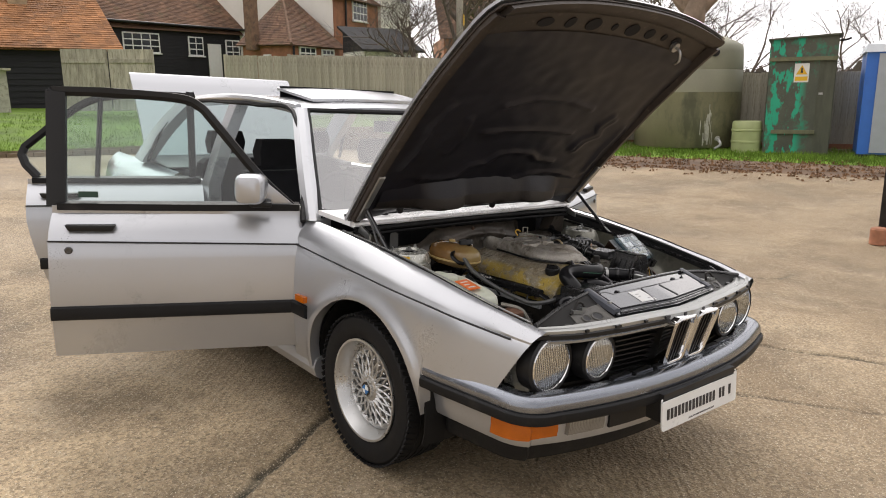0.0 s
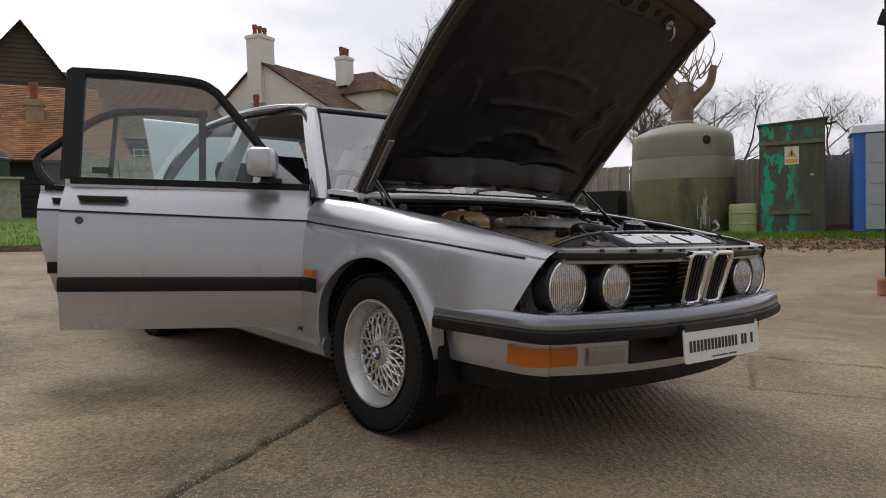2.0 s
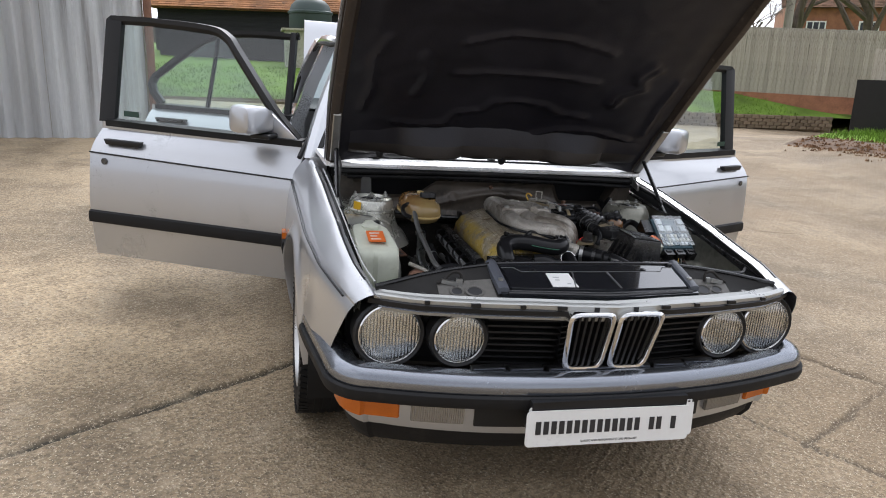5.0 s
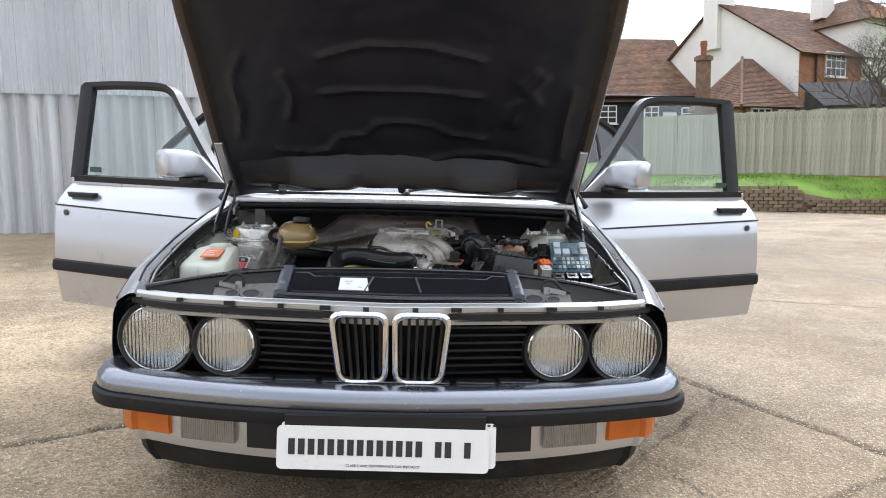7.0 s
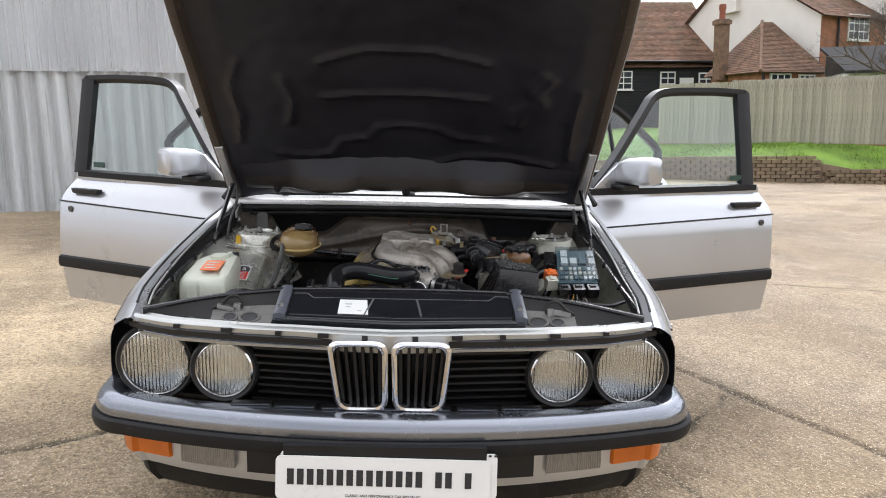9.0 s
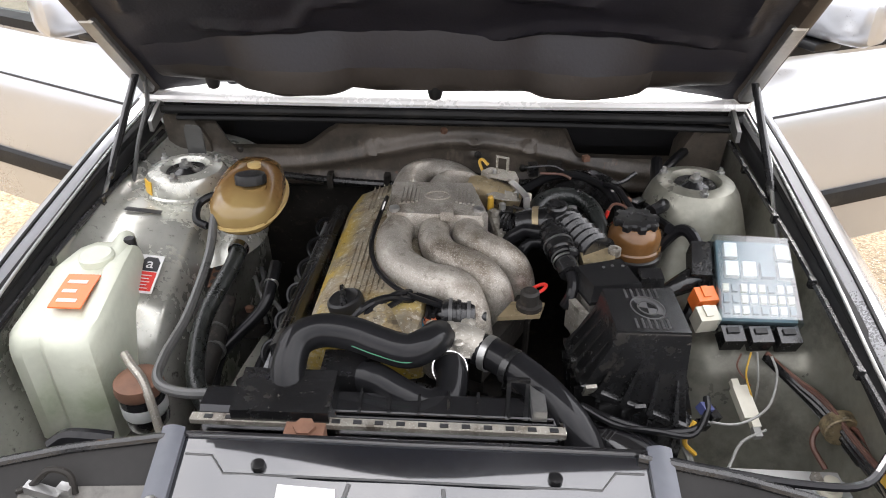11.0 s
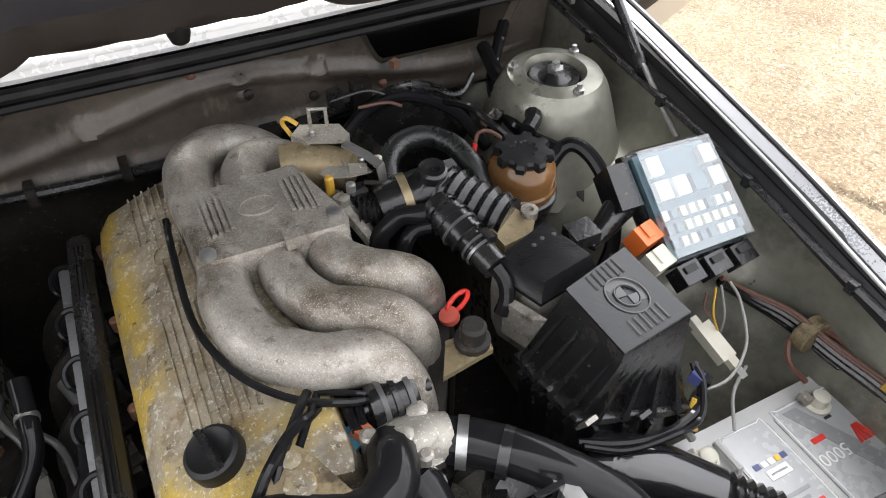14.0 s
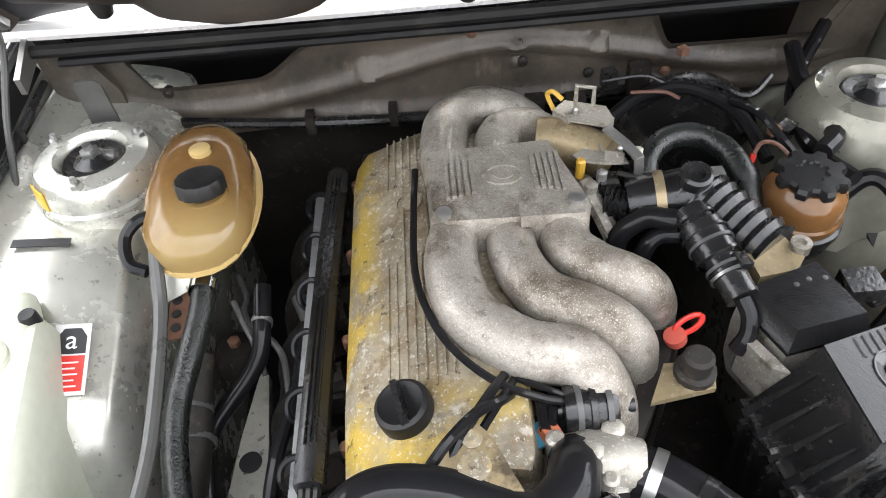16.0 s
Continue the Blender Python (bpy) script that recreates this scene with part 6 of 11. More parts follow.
bm = B()
surface(bm, screen_pt, 14, 8)
g = part("windscreen", bm, "screen_glass", car, "clear windscreen reflecting a pale sky")
g.visible_shadow = False
bm = B()
ring = [screen_pt(u, 0) for u in np.linspace(0, 1, 12)] + [screen_pt(1, v) for v in np.linspace(0.1, 0.9, 6)] + [screen_pt(u, 1) for u in np.linspace(1, 0, 12)] + [screen_pt(0, v) for v in np.linspace(0.9, 0.1, 6)]
tube(bm, [*ring, ring[0]], 0.013, 6, 1)
part("windscreen_seal", bm, "rubber", car)
# cowl panel under the screen and its front edge, whitened for reflected sky
bm = B()
slab(bm, lambda u, v: ((2 * u - 1) * lerp(0.705, 0.73, v), lerp(0.285 - 0.035 * (1 - (2 * u - 1) ** 2), 0.50 - 0.115 * (1 - (2 * u - 1) ** 2), v), 0.928 + 0.018 * v + 0.006 * (1 - (2 * u - 1) ** 2)), 14, 4, 0.02, (0, 0, -1))
part("scuttle", bm, "scuttle_sky_white", car)
bm = B()
loft(bm, [[(x, y0 + o, z0 + h) for o, h in ((0.05, 0.010), (0.02, 0.008), (0.006, 0.002), (0.003, -0.006), (0.006, -0.014), (0.015, -0.018), (0.05, -0.018))] for x, y0, z0 in [(x, 0.268 - 0.040 * (1 - (x / 0.70) ** 2), 0.920 + 0.009 * (1 - (x / 0.7) ** 2)) for x in np.linspace(-0.69, 0.69, 19)]])
part("scuttle_lip", bm, "scuttle_sky_white", car, "silver scuttle edge whitened as if reflecting the sky")
bm = B()
tube(bm, [(x, 0.352 - 0.03 * (1 - (x / 0.70) ** 2), 0.944) for x in np.linspace(-0.69, 0.69, 14)], 0.006, 8, 2)
part("bonnet_seal", bm, "rubber", car)

# boot, rear deck, rear glass
bm = B()
box(bm, -0.66, 0.66, 2.45, 3.6, 0.42, 0.46)
part("boot_floor", bm, "rubber", car)
bm = B()
box(bm, -0.70, 0.70, 3.56, 3.64, 0.40, 0.86)
part("rear_panel", bm, "paint", car, bevel=0.02, seg=2)
bm = B()
slab(bm, lambda u, v: ((2 * u - 1) * lerp(0.66, 0.64, v), 3.02 + 0.36 * v, 0.97 + 0.66 * v - 0.10 * v * v), 10, 8, 0.03, (0, -0.85, -0.5))
part("boot_lid", bm, "paint", car, "silver boot lid standing open", bevel=0.006)
bm = B()
surface(bm, lambda u, v: ((2 * u - 1) * lerp(0.66, 0.54, v), lerp(2.88, 2.40, v) + 0.05 * (1 - (2 * u - 1) ** 2), lerp(0.95, 1.36, v)), 8, 4)
g = part("rear_window", bm, "glass", car)
g.visible_shadow = False
bm = B()
slab(bm, lambda u, v: ((2 * u - 1) * 0.70, lerp(2.45, 2.98, v), 0.93 + 0.03 * v), 6, 4, 0.02, (0, 0, -1))
part("parcel_shelf", bm, "black", car)
# floor and underside
bm = B()
box(bm, -0.74, 0.74, 0.45, 3.55, 0.20, 0.26)
box(bm, -0.52, 0.52, -0.62, 0.46, 0.235, 0.26)
part("floor_pan", bm, "rubber", car)
bm = B()
box(bm, -0.73, 0.73, 0.50, 0.56, 0.26, 0.92)
part("dash_bulkhead", bm, "black", car)

# ---- bonnet, built shut and swung open about its rear hinge
HINGE_Y, HINGE_Z, OPEN = 0.345, 0.918, 53.5
SWING = Matrix.Translation((0, HINGE_Y - 0.030, HINGE_Z + 0.004)) @ Matrix.Rotation(radians(-OPEN), 4, "X") @ Matrix.Translation((0, -HINGE_Y, -HINGE_Z))


def bonnet_pt(u, v, drop=0.0, inset=0.0):
    """u across, v from the hinge to the nose."""
    x = 2 * u - 1
    yf = -0.895 + 0.075 * abs(x) ** 2.2
    v0 = 0.030 * (1 - abs(x) ** 5)
    v = v0 + (1 - v0) * v
    y = lerp(0.335 - 0.028 * (1 - x * x), yf + inset, v)
    hw = curve(v, [(0, 0.712), (0.3, 0.722), (0.7, 0.718), (0.92, 0.700), (1, 0.685)]) - inset
    z = curve(v, [(0, 0.930), (0.3, 0.906), (0.6, 0.866), (0.85, 0.812), (0.95, 0.785), (1, 0.757)]) + 0.022 * (1 - abs(x) ** 2.4) * (1 - 0.3 * v)
    return Vector((x * hw, y, z - drop))


bm = B()
slab(bm, lambda u, v: bonnet_pt(u, v), 24, 24, 0.012, (0, 0, -1))
bmesh.ops.transform(bm, matrix=SWING, verts=bm.verts)
bonnet = part("bonnet", bm, "paint", car, "silver bonnet raised on two gas struts")
bm = B()


def frame_pt(u, v):
    x = 2 * u - 1
    return bonnet_pt(u, v, 0.016, 0.008)


slab(bm, frame_pt, 24, 24, 0.008, (0, 0, -1))
for sx in (-1, 1):
    rings = []
    for v in np.linspace(0.02, 0.97, 16):
        p = bonnet_pt(0.5 + sx * 0.5, v, 0.018, 0.012)
        rings.append([p + Vector((-sx * d, 0, -h)) for d, h in ((0, 0), (0.0, 0.022), (0.012, 0.03), (0.03, 0.03), (0.042, 0.016), (0.05, 0))])
    loft(bm, rings)
rings = []
for u in np.linspace(0.02, 0.98, 20):
    rings.append([bonnet_pt(u, 1 - dv, 0.016 + h, 0.012) for dv, h in ((0, 0.0), (0, 0.026), (0.016, 0.030), (0.040, 0.026), (0.055, 0.012), (0.060, 0.0))])
loft(bm, rings)
bmesh.ops.transform(bm, matrix=SWING, verts=bm.verts)
inner = part("bonnet_frame", bm, "bonnet_inner", bonnet, "grubby brown-grey inner frame")

# ---- front panel: slam panel, grille, lamps
def nose_y(x, z=0.74):
    """Front face of the car in plan, leaning forward towards the top."""
    a = abs(x)
    y = curve(a, [(0, -0.868), (0.12, -0.862), (0.35, -0.835), (0.55, -0.795), (0.66, -0.745), (0.72, -0.69)])
    return y + 0.28 * (0.74 - z)


bm = B()
xs = np.linspace(-0.665, 0.665, 31)
rings = []
for x in xs:
    a = abs(x) / 0.665
    yf = nose_y(x) - 0.028 - 0.012 * max(0, 1 - abs(x) / 0.2)
    yr = yf + 0.055
    zf = 0.748 - 0.004 * a
    rings.append([(x, yf, zf - 0.018), (x, yf, zf - 0.004), (x, yf + 0.006, zf), (x, yf + 0.016, zf + 0.002), (x, yf + 0.020, zf - 0.010), (x, yr - 0.015, zf - 0.014), (x, yr, zf - 0.004), (x, yr + 0.012, zf - 0.008), (x, yr + 0.012, zf - 0.05), (x, yf + 0.01, zf - 0.05)])
loft(bm, rings)
slam = part("slam_panel", bm, "bay_bright", car, "bright silver front crossmember")
bm = B()
rings = [[(x, nose_y(x) - 0.026, 0.732), (x, nose_y(x) - 0.034, 0.727), (x, nose_y(x) - 0.033, 0.714), (x, nose_y(x) - 0.018, 0.706), (x, nose_y(x) - 0.004, 0.707), (x, nose_y(x) - 0.004, 0.728)] for x in np.linspace(-0.68, 0.68, 31)]
loft(bm, rings)
top_trim = part("grille_top_trim", bm, "black", car)
for s in (-1, 1):
    bm = B()
    tube(bm, [(s * x, nose_y(x) - 0.022, 0.7065) for x in np.linspace(0.155, 0.66, 14)], 0.0020, 6, 2)
    part("bright_line", bm, "bumper_metal", top_trim)
# backing and surround
bm = B()
slab(bm, lambda u, v: (lerp(-0.715, 0.715, u), nose_y(lerp(-0.715, 0.715, u), lerp(0.515, 0.725, v)) + 0.035, lerp(0.515, 0.725, v)), 40, 5, 0.02, (0, 1, 0))
part("grille_backing", bm, "black", car)
for s in (-1, 1):
    grille = None
    bm = B()
    for k in range(9):
        z = 0.532 + k * 0.0215
        rings = [[(s * x, nose_y(x, z) + 0.02, z + 0.004), (s * x, nose_y(x, z) - 0.006, z + 0.0025), (s * x, nose_y(x, z) - 0.006, z - 0.0025), (s * x, nose_y(x, z) + 0.02, z - 0.004)] for x in np.linspace(0.13, 0.345 + 0.02 * (k in (0, 8)), 12)]
        b2 = B()
        loft(b2, rings)
        if grille is None:
            b3 = B()
            loft(b3, [[(s * x, nose_y(x, 0.524) + 0.02, 0.53), (s * x, nose_y(x, 0.524) - 0.012, 0.527), (s * x, nose_y(x, 0.52) - 0.010, 0.516), (s * x, nose_y(x, 0.52) + 0.02, 0.514)] for x in np.linspace(0.10, 0.715, 20)])
            grille = part("side_grille", b3, "black", car, "black slatted side grille")
        part("slat", b2, "black", grille)
    bm.free()
    for hx, hy, hr in ((0.615, -0.765, 0.0875), (0.424, -0.812, 0.0715)):
        zc = 0.620
        b2 = B()
        lathe(b2, [(hr + 0.016, 0.05), (hr + 0.016, -0.004), (hr + 0.010, -0.012), (hr + 0.003, -0.008), (hr, 0.0), (hr, 0.05)], (s * hx, hy + 0.004, zc), "y", 36, caps=False)
        lamp = part("headlamp", b2, "black", car, "round headlamp with ribbed clear glass")
        b2 = B()
        lathe(b2, [(hr + 0.002, 0.004), (hr + 0.0025, -0.005), (hr - 0.001, -0.008), (hr - 0.003, -0.004)], (s * hx, hy, zc), "y", 36, caps=False)
        part("bezel", b2, "chrome", lamp)
        b2 = B()
        lathe(b2, [(0.012, 0.075), (hr * 0.5, 0.06), (hr * 0.8, 0.04), (hr, 0.006)], (s * hx, hy, zc), "y", 32, caps=True)
        part("reflector", b2, "reflector", lamp)
        b2 = B()
        lathe(b2, [(0.011, 0.012), (0.013, 0.03), (0.012, 0.07)], (s * hx, hy, zc), "y", 14)
        part("bulb_shield", b2, "chrome", lamp)
        b2 = B()
        nrib = 26
        rows_v = []
        for i in range(nrib * 4 + 1):
            x = lerp(-hr * 0.985, hr * 0.985, i / (nrib * 4))
            h = math.sqrt(max(0, hr ** 2 - x ** 2))
            col = []
            for j in range(9):
                z = lerp(-h, h, j / 8)
                rr = (x * x + z * z) / (hr * hr)
                rib = 0.0022 * math.sin(2 * math.pi * i / 4) if abs(z) < h * 0.92 else 0
                col.append((s * hx + x, hy - 0.014 * (1 - rr) - 0.002 + rib, zc + z))
            rows_v.append(col)
        loft(b2, rows_v, caps=False, closed=False)
        lens = part("lens", b2, "lamp_glass", lamp, "vertically ribbed lamp glass")
        lens.visible_shadow = False
# kidneys
for s in (-1, 1):
    def kid(x, z, out=0.0):
        t = (z - 0.53) / 0.197
        return (x, lerp(-0.868, -0.915, t) - out, z)
    xo0, xo1, xi0, xi1 = 0.134, 0.150, 0.005, 0.003
    def outline(w):
        """Rounded kidney outline, drawn in by w."""
        r = max(0.012, 0.034 - 0.7 * w)
        c = [Vector(p) for p in ((xi1 + w, 0.736 - w), (xo1 - w, 0.736 - w), (xo0 - w, 0.540 + w), (xi0 + w, 0.540 + w))]
        pts = []
        for k in range(4):
            a, b, d = c[k - 1], c[k], c[(k + 1) % 4]
            p, q = b + (a - b).normalized() * r, b + (d - b).normalized() * r
            for t in (0, 0.25, 0.5, 0.75, 1):
                pts.append(p.lerp(b, t).lerp(b.lerp(q, t), t))
        return pts
    lines = [([Vector(kid(s * p.x, p.y, o)) for p in outline(w)]) for w, o in ((0, -0.03), (0, 0.006), (0.003, 0.010), (0.008, 0.013), (0.014, 0.010), (0.0170, 0.004), (0.0170, -0.03))]
    bm = B()
    rings = [[ln_[k % 20] for ln_ in lines] for k in range(21)]
    loft(bm, rings, caps=False)
    kidney = part("kidney_grille", bm, "chrome", car, "bright chrome kidney grille surround")
    for k in range(6):
        f = (k + 0.5) / 6
        b2 = B()
        rings = []
        for z in (0.552, 0.63, 0.724):
            t = (z - 0.53) / 0.197
            x = lerp(lerp(xi0, xi1, t) + 0.012, lerp(xo0, xo1, t) - 0.012, f)
            p = Vector(kid(s * x, z, -0.008))
            rings.append([p + Vector(d) for d in ((-0.0035, 0.0, 0), (0.0035, 0.0, 0), (0.005, 0.03, 0), (-0.005, 0.03, 0))])
        loft(b2, rings)
        part("bar", b2, "black", kidney)

# ---- bumper: bright upper face, black rubber below, wrapping round to the arches
def bumper_line(n=60):
    pts = []
    for x in np.linspace(0, 0.70, 22):
        pts.append((x * 0.957, -0.945 + 0.105 * (x / 0.72) ** 2.2))
    for k in range(1, 9):
        a = radians(90 * k / 9)
        pts.append((0.67 + 0.115 * math.sin(a), -0.846 + 0.105 * (1 - math.cos(a)) + 0.02 * k / 8))
    for y in np.linspace(-0.70, -0.372, 8):
        pts.append((curve(y, [(-0.70, 0.788), (-0.372, 0.822)]), y))
    half = pts
    return [(-x, y) for x, y in half[::-1]][:-1] + half


LINE = bumper_line()


def along(profile, inset=0.0):
    """Sweep a (outward, height) profile round the bumper's line."""
    rings = []
    for i, (x, y) in enumerate(LINE):
        ax, ay = LINE[max(0, i - 1)]
        bx, by = LINE[min(len(LINE) - 1, i + 1)]
        t = Vector((bx - ax, by - ay)).normalized()
        nrm = Vector((t.y, -t.x))
        rings.append([(x + nrm.x * o, y + nrm.y * o, z) for o, z in profile])
    return rings


bm = B()
loft(bm, along([(-0.085, 0.534), (-0.060, 0.546), (-0.032, 0.548), (-0.014, 0.541), (-0.003, 0.527), (0.001, 0.510), (-0.001, 0.497), (-0.03, 0.493), (-0.07, 0.49)]))
bumper = part("front_bumper", bm, "bumper_metal", car, "bright metal bumper with a black rubber face")
bm = B()
loft(bm, along([(-0.03, 0.494), (0.004, 0.496), (0.011, 0.490), (0.013, 0.474), (0.008, 0.458), (-0.02, 0.450), (-0.05, 0.455)]))
part("rubber_strip", bm, "rubber", bumper)
for x in (-0.345, -0.235, -0.12, -0.01, 0.10, 0.215, 0.325):
    b2 = B()
    y0 = -0.882 + 0.1 * (abs(x) / 0.72) ** 2.2
    box(b2, x - 0.050, x + 0.050, y0, y0 + 0.020, 0.538, 0.552)
    slot = part("bumper_slot", b2, "black", bumper, bevel=0.003)
    b2 = B()
    box(b2, x - 0.046, x + 0.046, y0 - 0.004, y0 + 0.001, 0.5485, 0.5505)
    part("slot_edge", b2, "bumper_metal", slot)
# plate and plinth
bm = B()
prism(bm, [(-0.235, 0.385), (0.225, 0.385), (0.232, 0.40), (0.235, 0.492), (-0.245, 0.492), (-0.242, 0.40)], -0.966, -0.90, "y")
part("plate_plinth", bm, "black", bumper, bevel=0.006)
bm = B()
prism(bm, rounded(0.512, 0.108, 0.010), -0.004, 0.0, "z", pose(0.004, -0.969, 0.4225, 84, 0, 0))
part("plate_behind", bm, "plate_white", bumper, "older white plate showing at the edges")
for k in range(5):
    b2 = B()
    box(b2, 0.196 + k * 0.013, 0.203 + k * 0.013, 0.0475, 0.0525, 0.0004, 0.001, pose(0.004, -0.969, 0.4225, 84, 0, 0))
    part("character_top", b2, "ink", bumper)
bm = B()
PLATE = pose(-0.009, -0.978, 0.4150, 84, 0.7, 0)
prism(bm, rounded(0.505, 0.104, 0.012), -0.004, 0.0, "z", PLATE)
plate = part("number_plate", bm, "plate_white", bumper, "white plate with a row of dark characters")
# valance with lamps
bm = B()
VAL = [((x * 0.955 if abs(x) < 0.6 else math.copysign(0.573 + (abs(x) - 0.6) * 0.85, x)), y + 0.080 if abs(x) < 0.72 else y + 0.065) for x, y in LINE if y < -0.40]
rings = []
for x, y in VAL:
    a = abs(x)
    zb = 0.305 + 0.014 * (a / 0.8) ** 2
    k = 0.0 if y < -0.8 else min(0.03, (y + 0.8) * 0.1)
    rings.append([(x, y + 0.002, 0.455), (x * 0.995, y + 0.002, 0.38), (x * 0.992, y + 0.004, 0.350), (x * 0.985, y + 0.010, zb + 0.020), (x * 0.96, y + 0.055, zb + 0.02), (x * 0.96, y + 0.06, 0.455)])
loft(bm, rings)
valance = part("front_valance", bm, "paint", car)
bm = B()
rings = [[(x * 0.975, y + 0.022, 0.326 + 0.014 * (abs(x) / 0.8) ** 2), (x * 0.965, y + 0.026, 0.295), (x * 0.945, y + 0.045, 0.262), (x * 0.92, y + 0.09, 0.255), (x * 0.92, y + 0.11, 0.34)] for x, y in VAL if y < -0.42]
loft(bm, rings)
part("front_spoiler", bm, "rubber", car)
bm = B()
rings = [[(x, y - 0.004, 0.452), (x, y - 0.006, 0.357), (x, y + 0.03, 0.357), (x, y + 0.03, 0.452)] for x, y in VAL if abs(x) < 0.385]
loft(bm, rings)
part("air_intake", bm, "black", valance)


def on_valance(x):
    return float(np.interp(x, [p[0] for p in VAL if p[1] < -0.55], [p[1] for p in VAL if p[1] < -0.55]))


for s in (-1, 1):
    bm = B()
    rings = []
    for x, y in [p for p in VAL if p[0] > 0.562 and p[1] < -0.63]:
        o = 0.010 if y < -0.79 else 0.004
        ex = 0.012 * min(1.0, max(0.0, (y + 0.82) / 0.1))
        rings.append([(s * (x + ex), y - o, 0.428), (s * (x + ex), y - o - 0.004, 0.397), (s * (x + ex), y - o, 0.367), (s * (x - 0.02), y + 0.02, 0.367), (s * (x - 0.02), y + 0.02, 0.428)])
    loft(bm, rings)
    part("indicator", bm, "amber", valance, "amber front indicator lens", bevel=0.003)
    bm = B()
    rings = []
    for i, x in enumerate(np.linspace(0.398, 0.545, 49)):
        y = on_valance(x)
        rib = 0.002 * (i % 2)
        rings.append([(s * x, y - 0.010 + rib, 0.422), (s * x, y - 0.014 + rib, 0.394), (s * x, y - 0.010 + rib, 0.364), (s * x, y + 0.02, 0.364), (s * x, y + 0.02, 0.422)])
    loft(bm, rings)
    part("fog_lamp", bm, "fog_glass", valance, "ribbed rectangular fog lamp")

# ---- doors
def build_door(s, rear=False):
    """Built in place at the hinge, along +y, outside towards s; returned as a list of (name, bmesh, material, label)."""
    L = 0.85 if rear else (0.995 if s < 0 else 1.045)
    out = []

    def X(d, z):   # outer skin, relative to the hinge edge
        y = (1.60 if rear else 0.535) + d
        return skin_x(min(y, 2.3), z) - 0.79
    zb, zw = 0.343, 0.945 if rear else 0.955
    cut = (lambda z: L - (0.30 * max(0, 0.75 - z) ** 1.2 if rear else 0))
    bm = B()
    zs = [zb, 0.356, 0.38, 0.44, 0.52, 0.60, 0.68, 0.75] + [0.82 - 0.004, 0.82 + 0.003] + [0.86, 0.90, 0.925, zw]
    rings = []
    for k in range(13):
        f = k / 12
        ring = []
        for z in zs:
            zc = crease_z((1.6 if rear else 0.535) + f * L)
            zz = z + (zc - 0.82) if 0.8 < z < 0.84 else z
            x = X(f * L, zz) - (0.004 if abs(zz - zc) < 0.003 else 0)
            ring.append((s * x, f * cut(zz), zz))
        inner_x = -0.085
        ring = ring + [(s * (inner_x + 0.02), f * cut(zw), zw + 0.006), (s * inner_x, f * cut(zw), zw - 0.01), (s * (inner_x - 0.01), f * cut(0.6), 0.6), (s * inner_x, f * cut(zb), zb)]
        rings.append(ring)
    loft(bm, rings)
    out.append(("door_shell", bm, "paint", "", 0))
    # inner trim
    bm = B()
    box(bm, *sorted((s * -0.088, s * -0.112)), 0.05, L - 0.06, zb + 0.05, zw - 0.005)
    out.append(("door_card", bm, "trim", "dark inner door trim", 0.008))
    # frame
    xw, xt = X(0.5, zw) - 0.035, X(0.5, zw) - (0.155 if rear else 0.120)
    if rear:
        pts = [(xw, 0.03, zw), (lerp(xw, xt, .9), 0.03, 1.38), (xt, 0.06, 1.412), (xt, 0.36, 1.408), (xt + 0.01, 0.57, 1.362), (lerp(xw, xt, .6), 0.76, 1.22), (lerp(xw, xt, .4), 0.875, 1.12), (lerp(xw, xt, .25), 0.895, 1.07), (lerp(xw, xt, .1), 0.875, 1.01), (xw, 0.82, zw)]
    else:
        pts = [(xw, 0.02, zw), (lerp(xw, xt, .35), 0.165, 1.092), (lerp(xw, xt, .8), 0.352, 1.318), (xt, 0.415, 1.384), (xt, 0.51, 1.418), (xt, 0.80, 1.431), (xt, 0.99, 1.428), (xt + 0.01, 1.008, 1.410), (xw, 1.016, zw)]
    bm = B()
    rings = []
    cy, cz = 0.55 if not rear else 0.4, 1.15
    bend = 6
    fine = [Vector(p) for p in spline(pts[:bend], 4)][:-1]
    for (a, b) in zip(pts[bend - 1:], pts[bend:]):
        for k in range(3):
            fine.append(Vector(a).lerp(Vector(b), k / 3))
    fine.append(Vector(pts[-1]))
    wid = 0.038
    for i, p in enumerate(fine):
        a, b = fine[max(0, i - 1)], fine[min(len(fine) - 1, i + 1)]
        t = (b - a).normalized()
        nin = Vector((0, -t.z, t.y))
        if nin.dot(Vector((0, cy - p.y, cz - p.z))) < 0:
            nin = -nin
        w = wid + (0.032 if (not rear and p.y > 1.0) else 0.0)
        q = [p + Vector((0.012, 0, 0)), p + nin * w * 0.55 + Vector((0.012, 0, 0)), p + nin * w + Vector((0.0, 0, 0)), p + nin * w + Vector((-0.03, 0, 0)), p + Vector((-0.035, 0, 0))]
        rings.append([(s * v.x, v.y, v.z) for v in q])
    loft(bm, rings)
    out.append(("window_frame", bm, "black", "black window frame", 0))
    bm = B()
    rings = [[(s * (X(f * L, zw) + 0.006), f * (L - 0.03) + 0.01, zw - 0.018), (s * (X(f * L, zw) + 0.006), f * (L - 0.03) + 0.01, zw + 0.010), (s * (xw - 0.03), f * (L - 0.03) + 0.01, zw + 0.014), (s * (xw - 0.03), f * (L - 0.03) + 0.01, zw - 0.018)] for f in np.linspace(0, 1, 6)]
    loft(bm, rings)
    out.append(("waist_seal", bm, "rubber", "", 0))
    # glass
    bm = B()
    vs = [bm.verts.new((s * (p.x - 0.012), p.y + (0.01 if p.y < 0.5 else -0.01), p.z - (0.01 if p.z > 1.2 else 0))) for p in fine]
    bm.faces.new(vs)
    out.append(("window_glass", bm, "glass", "clear side window glass", 0))
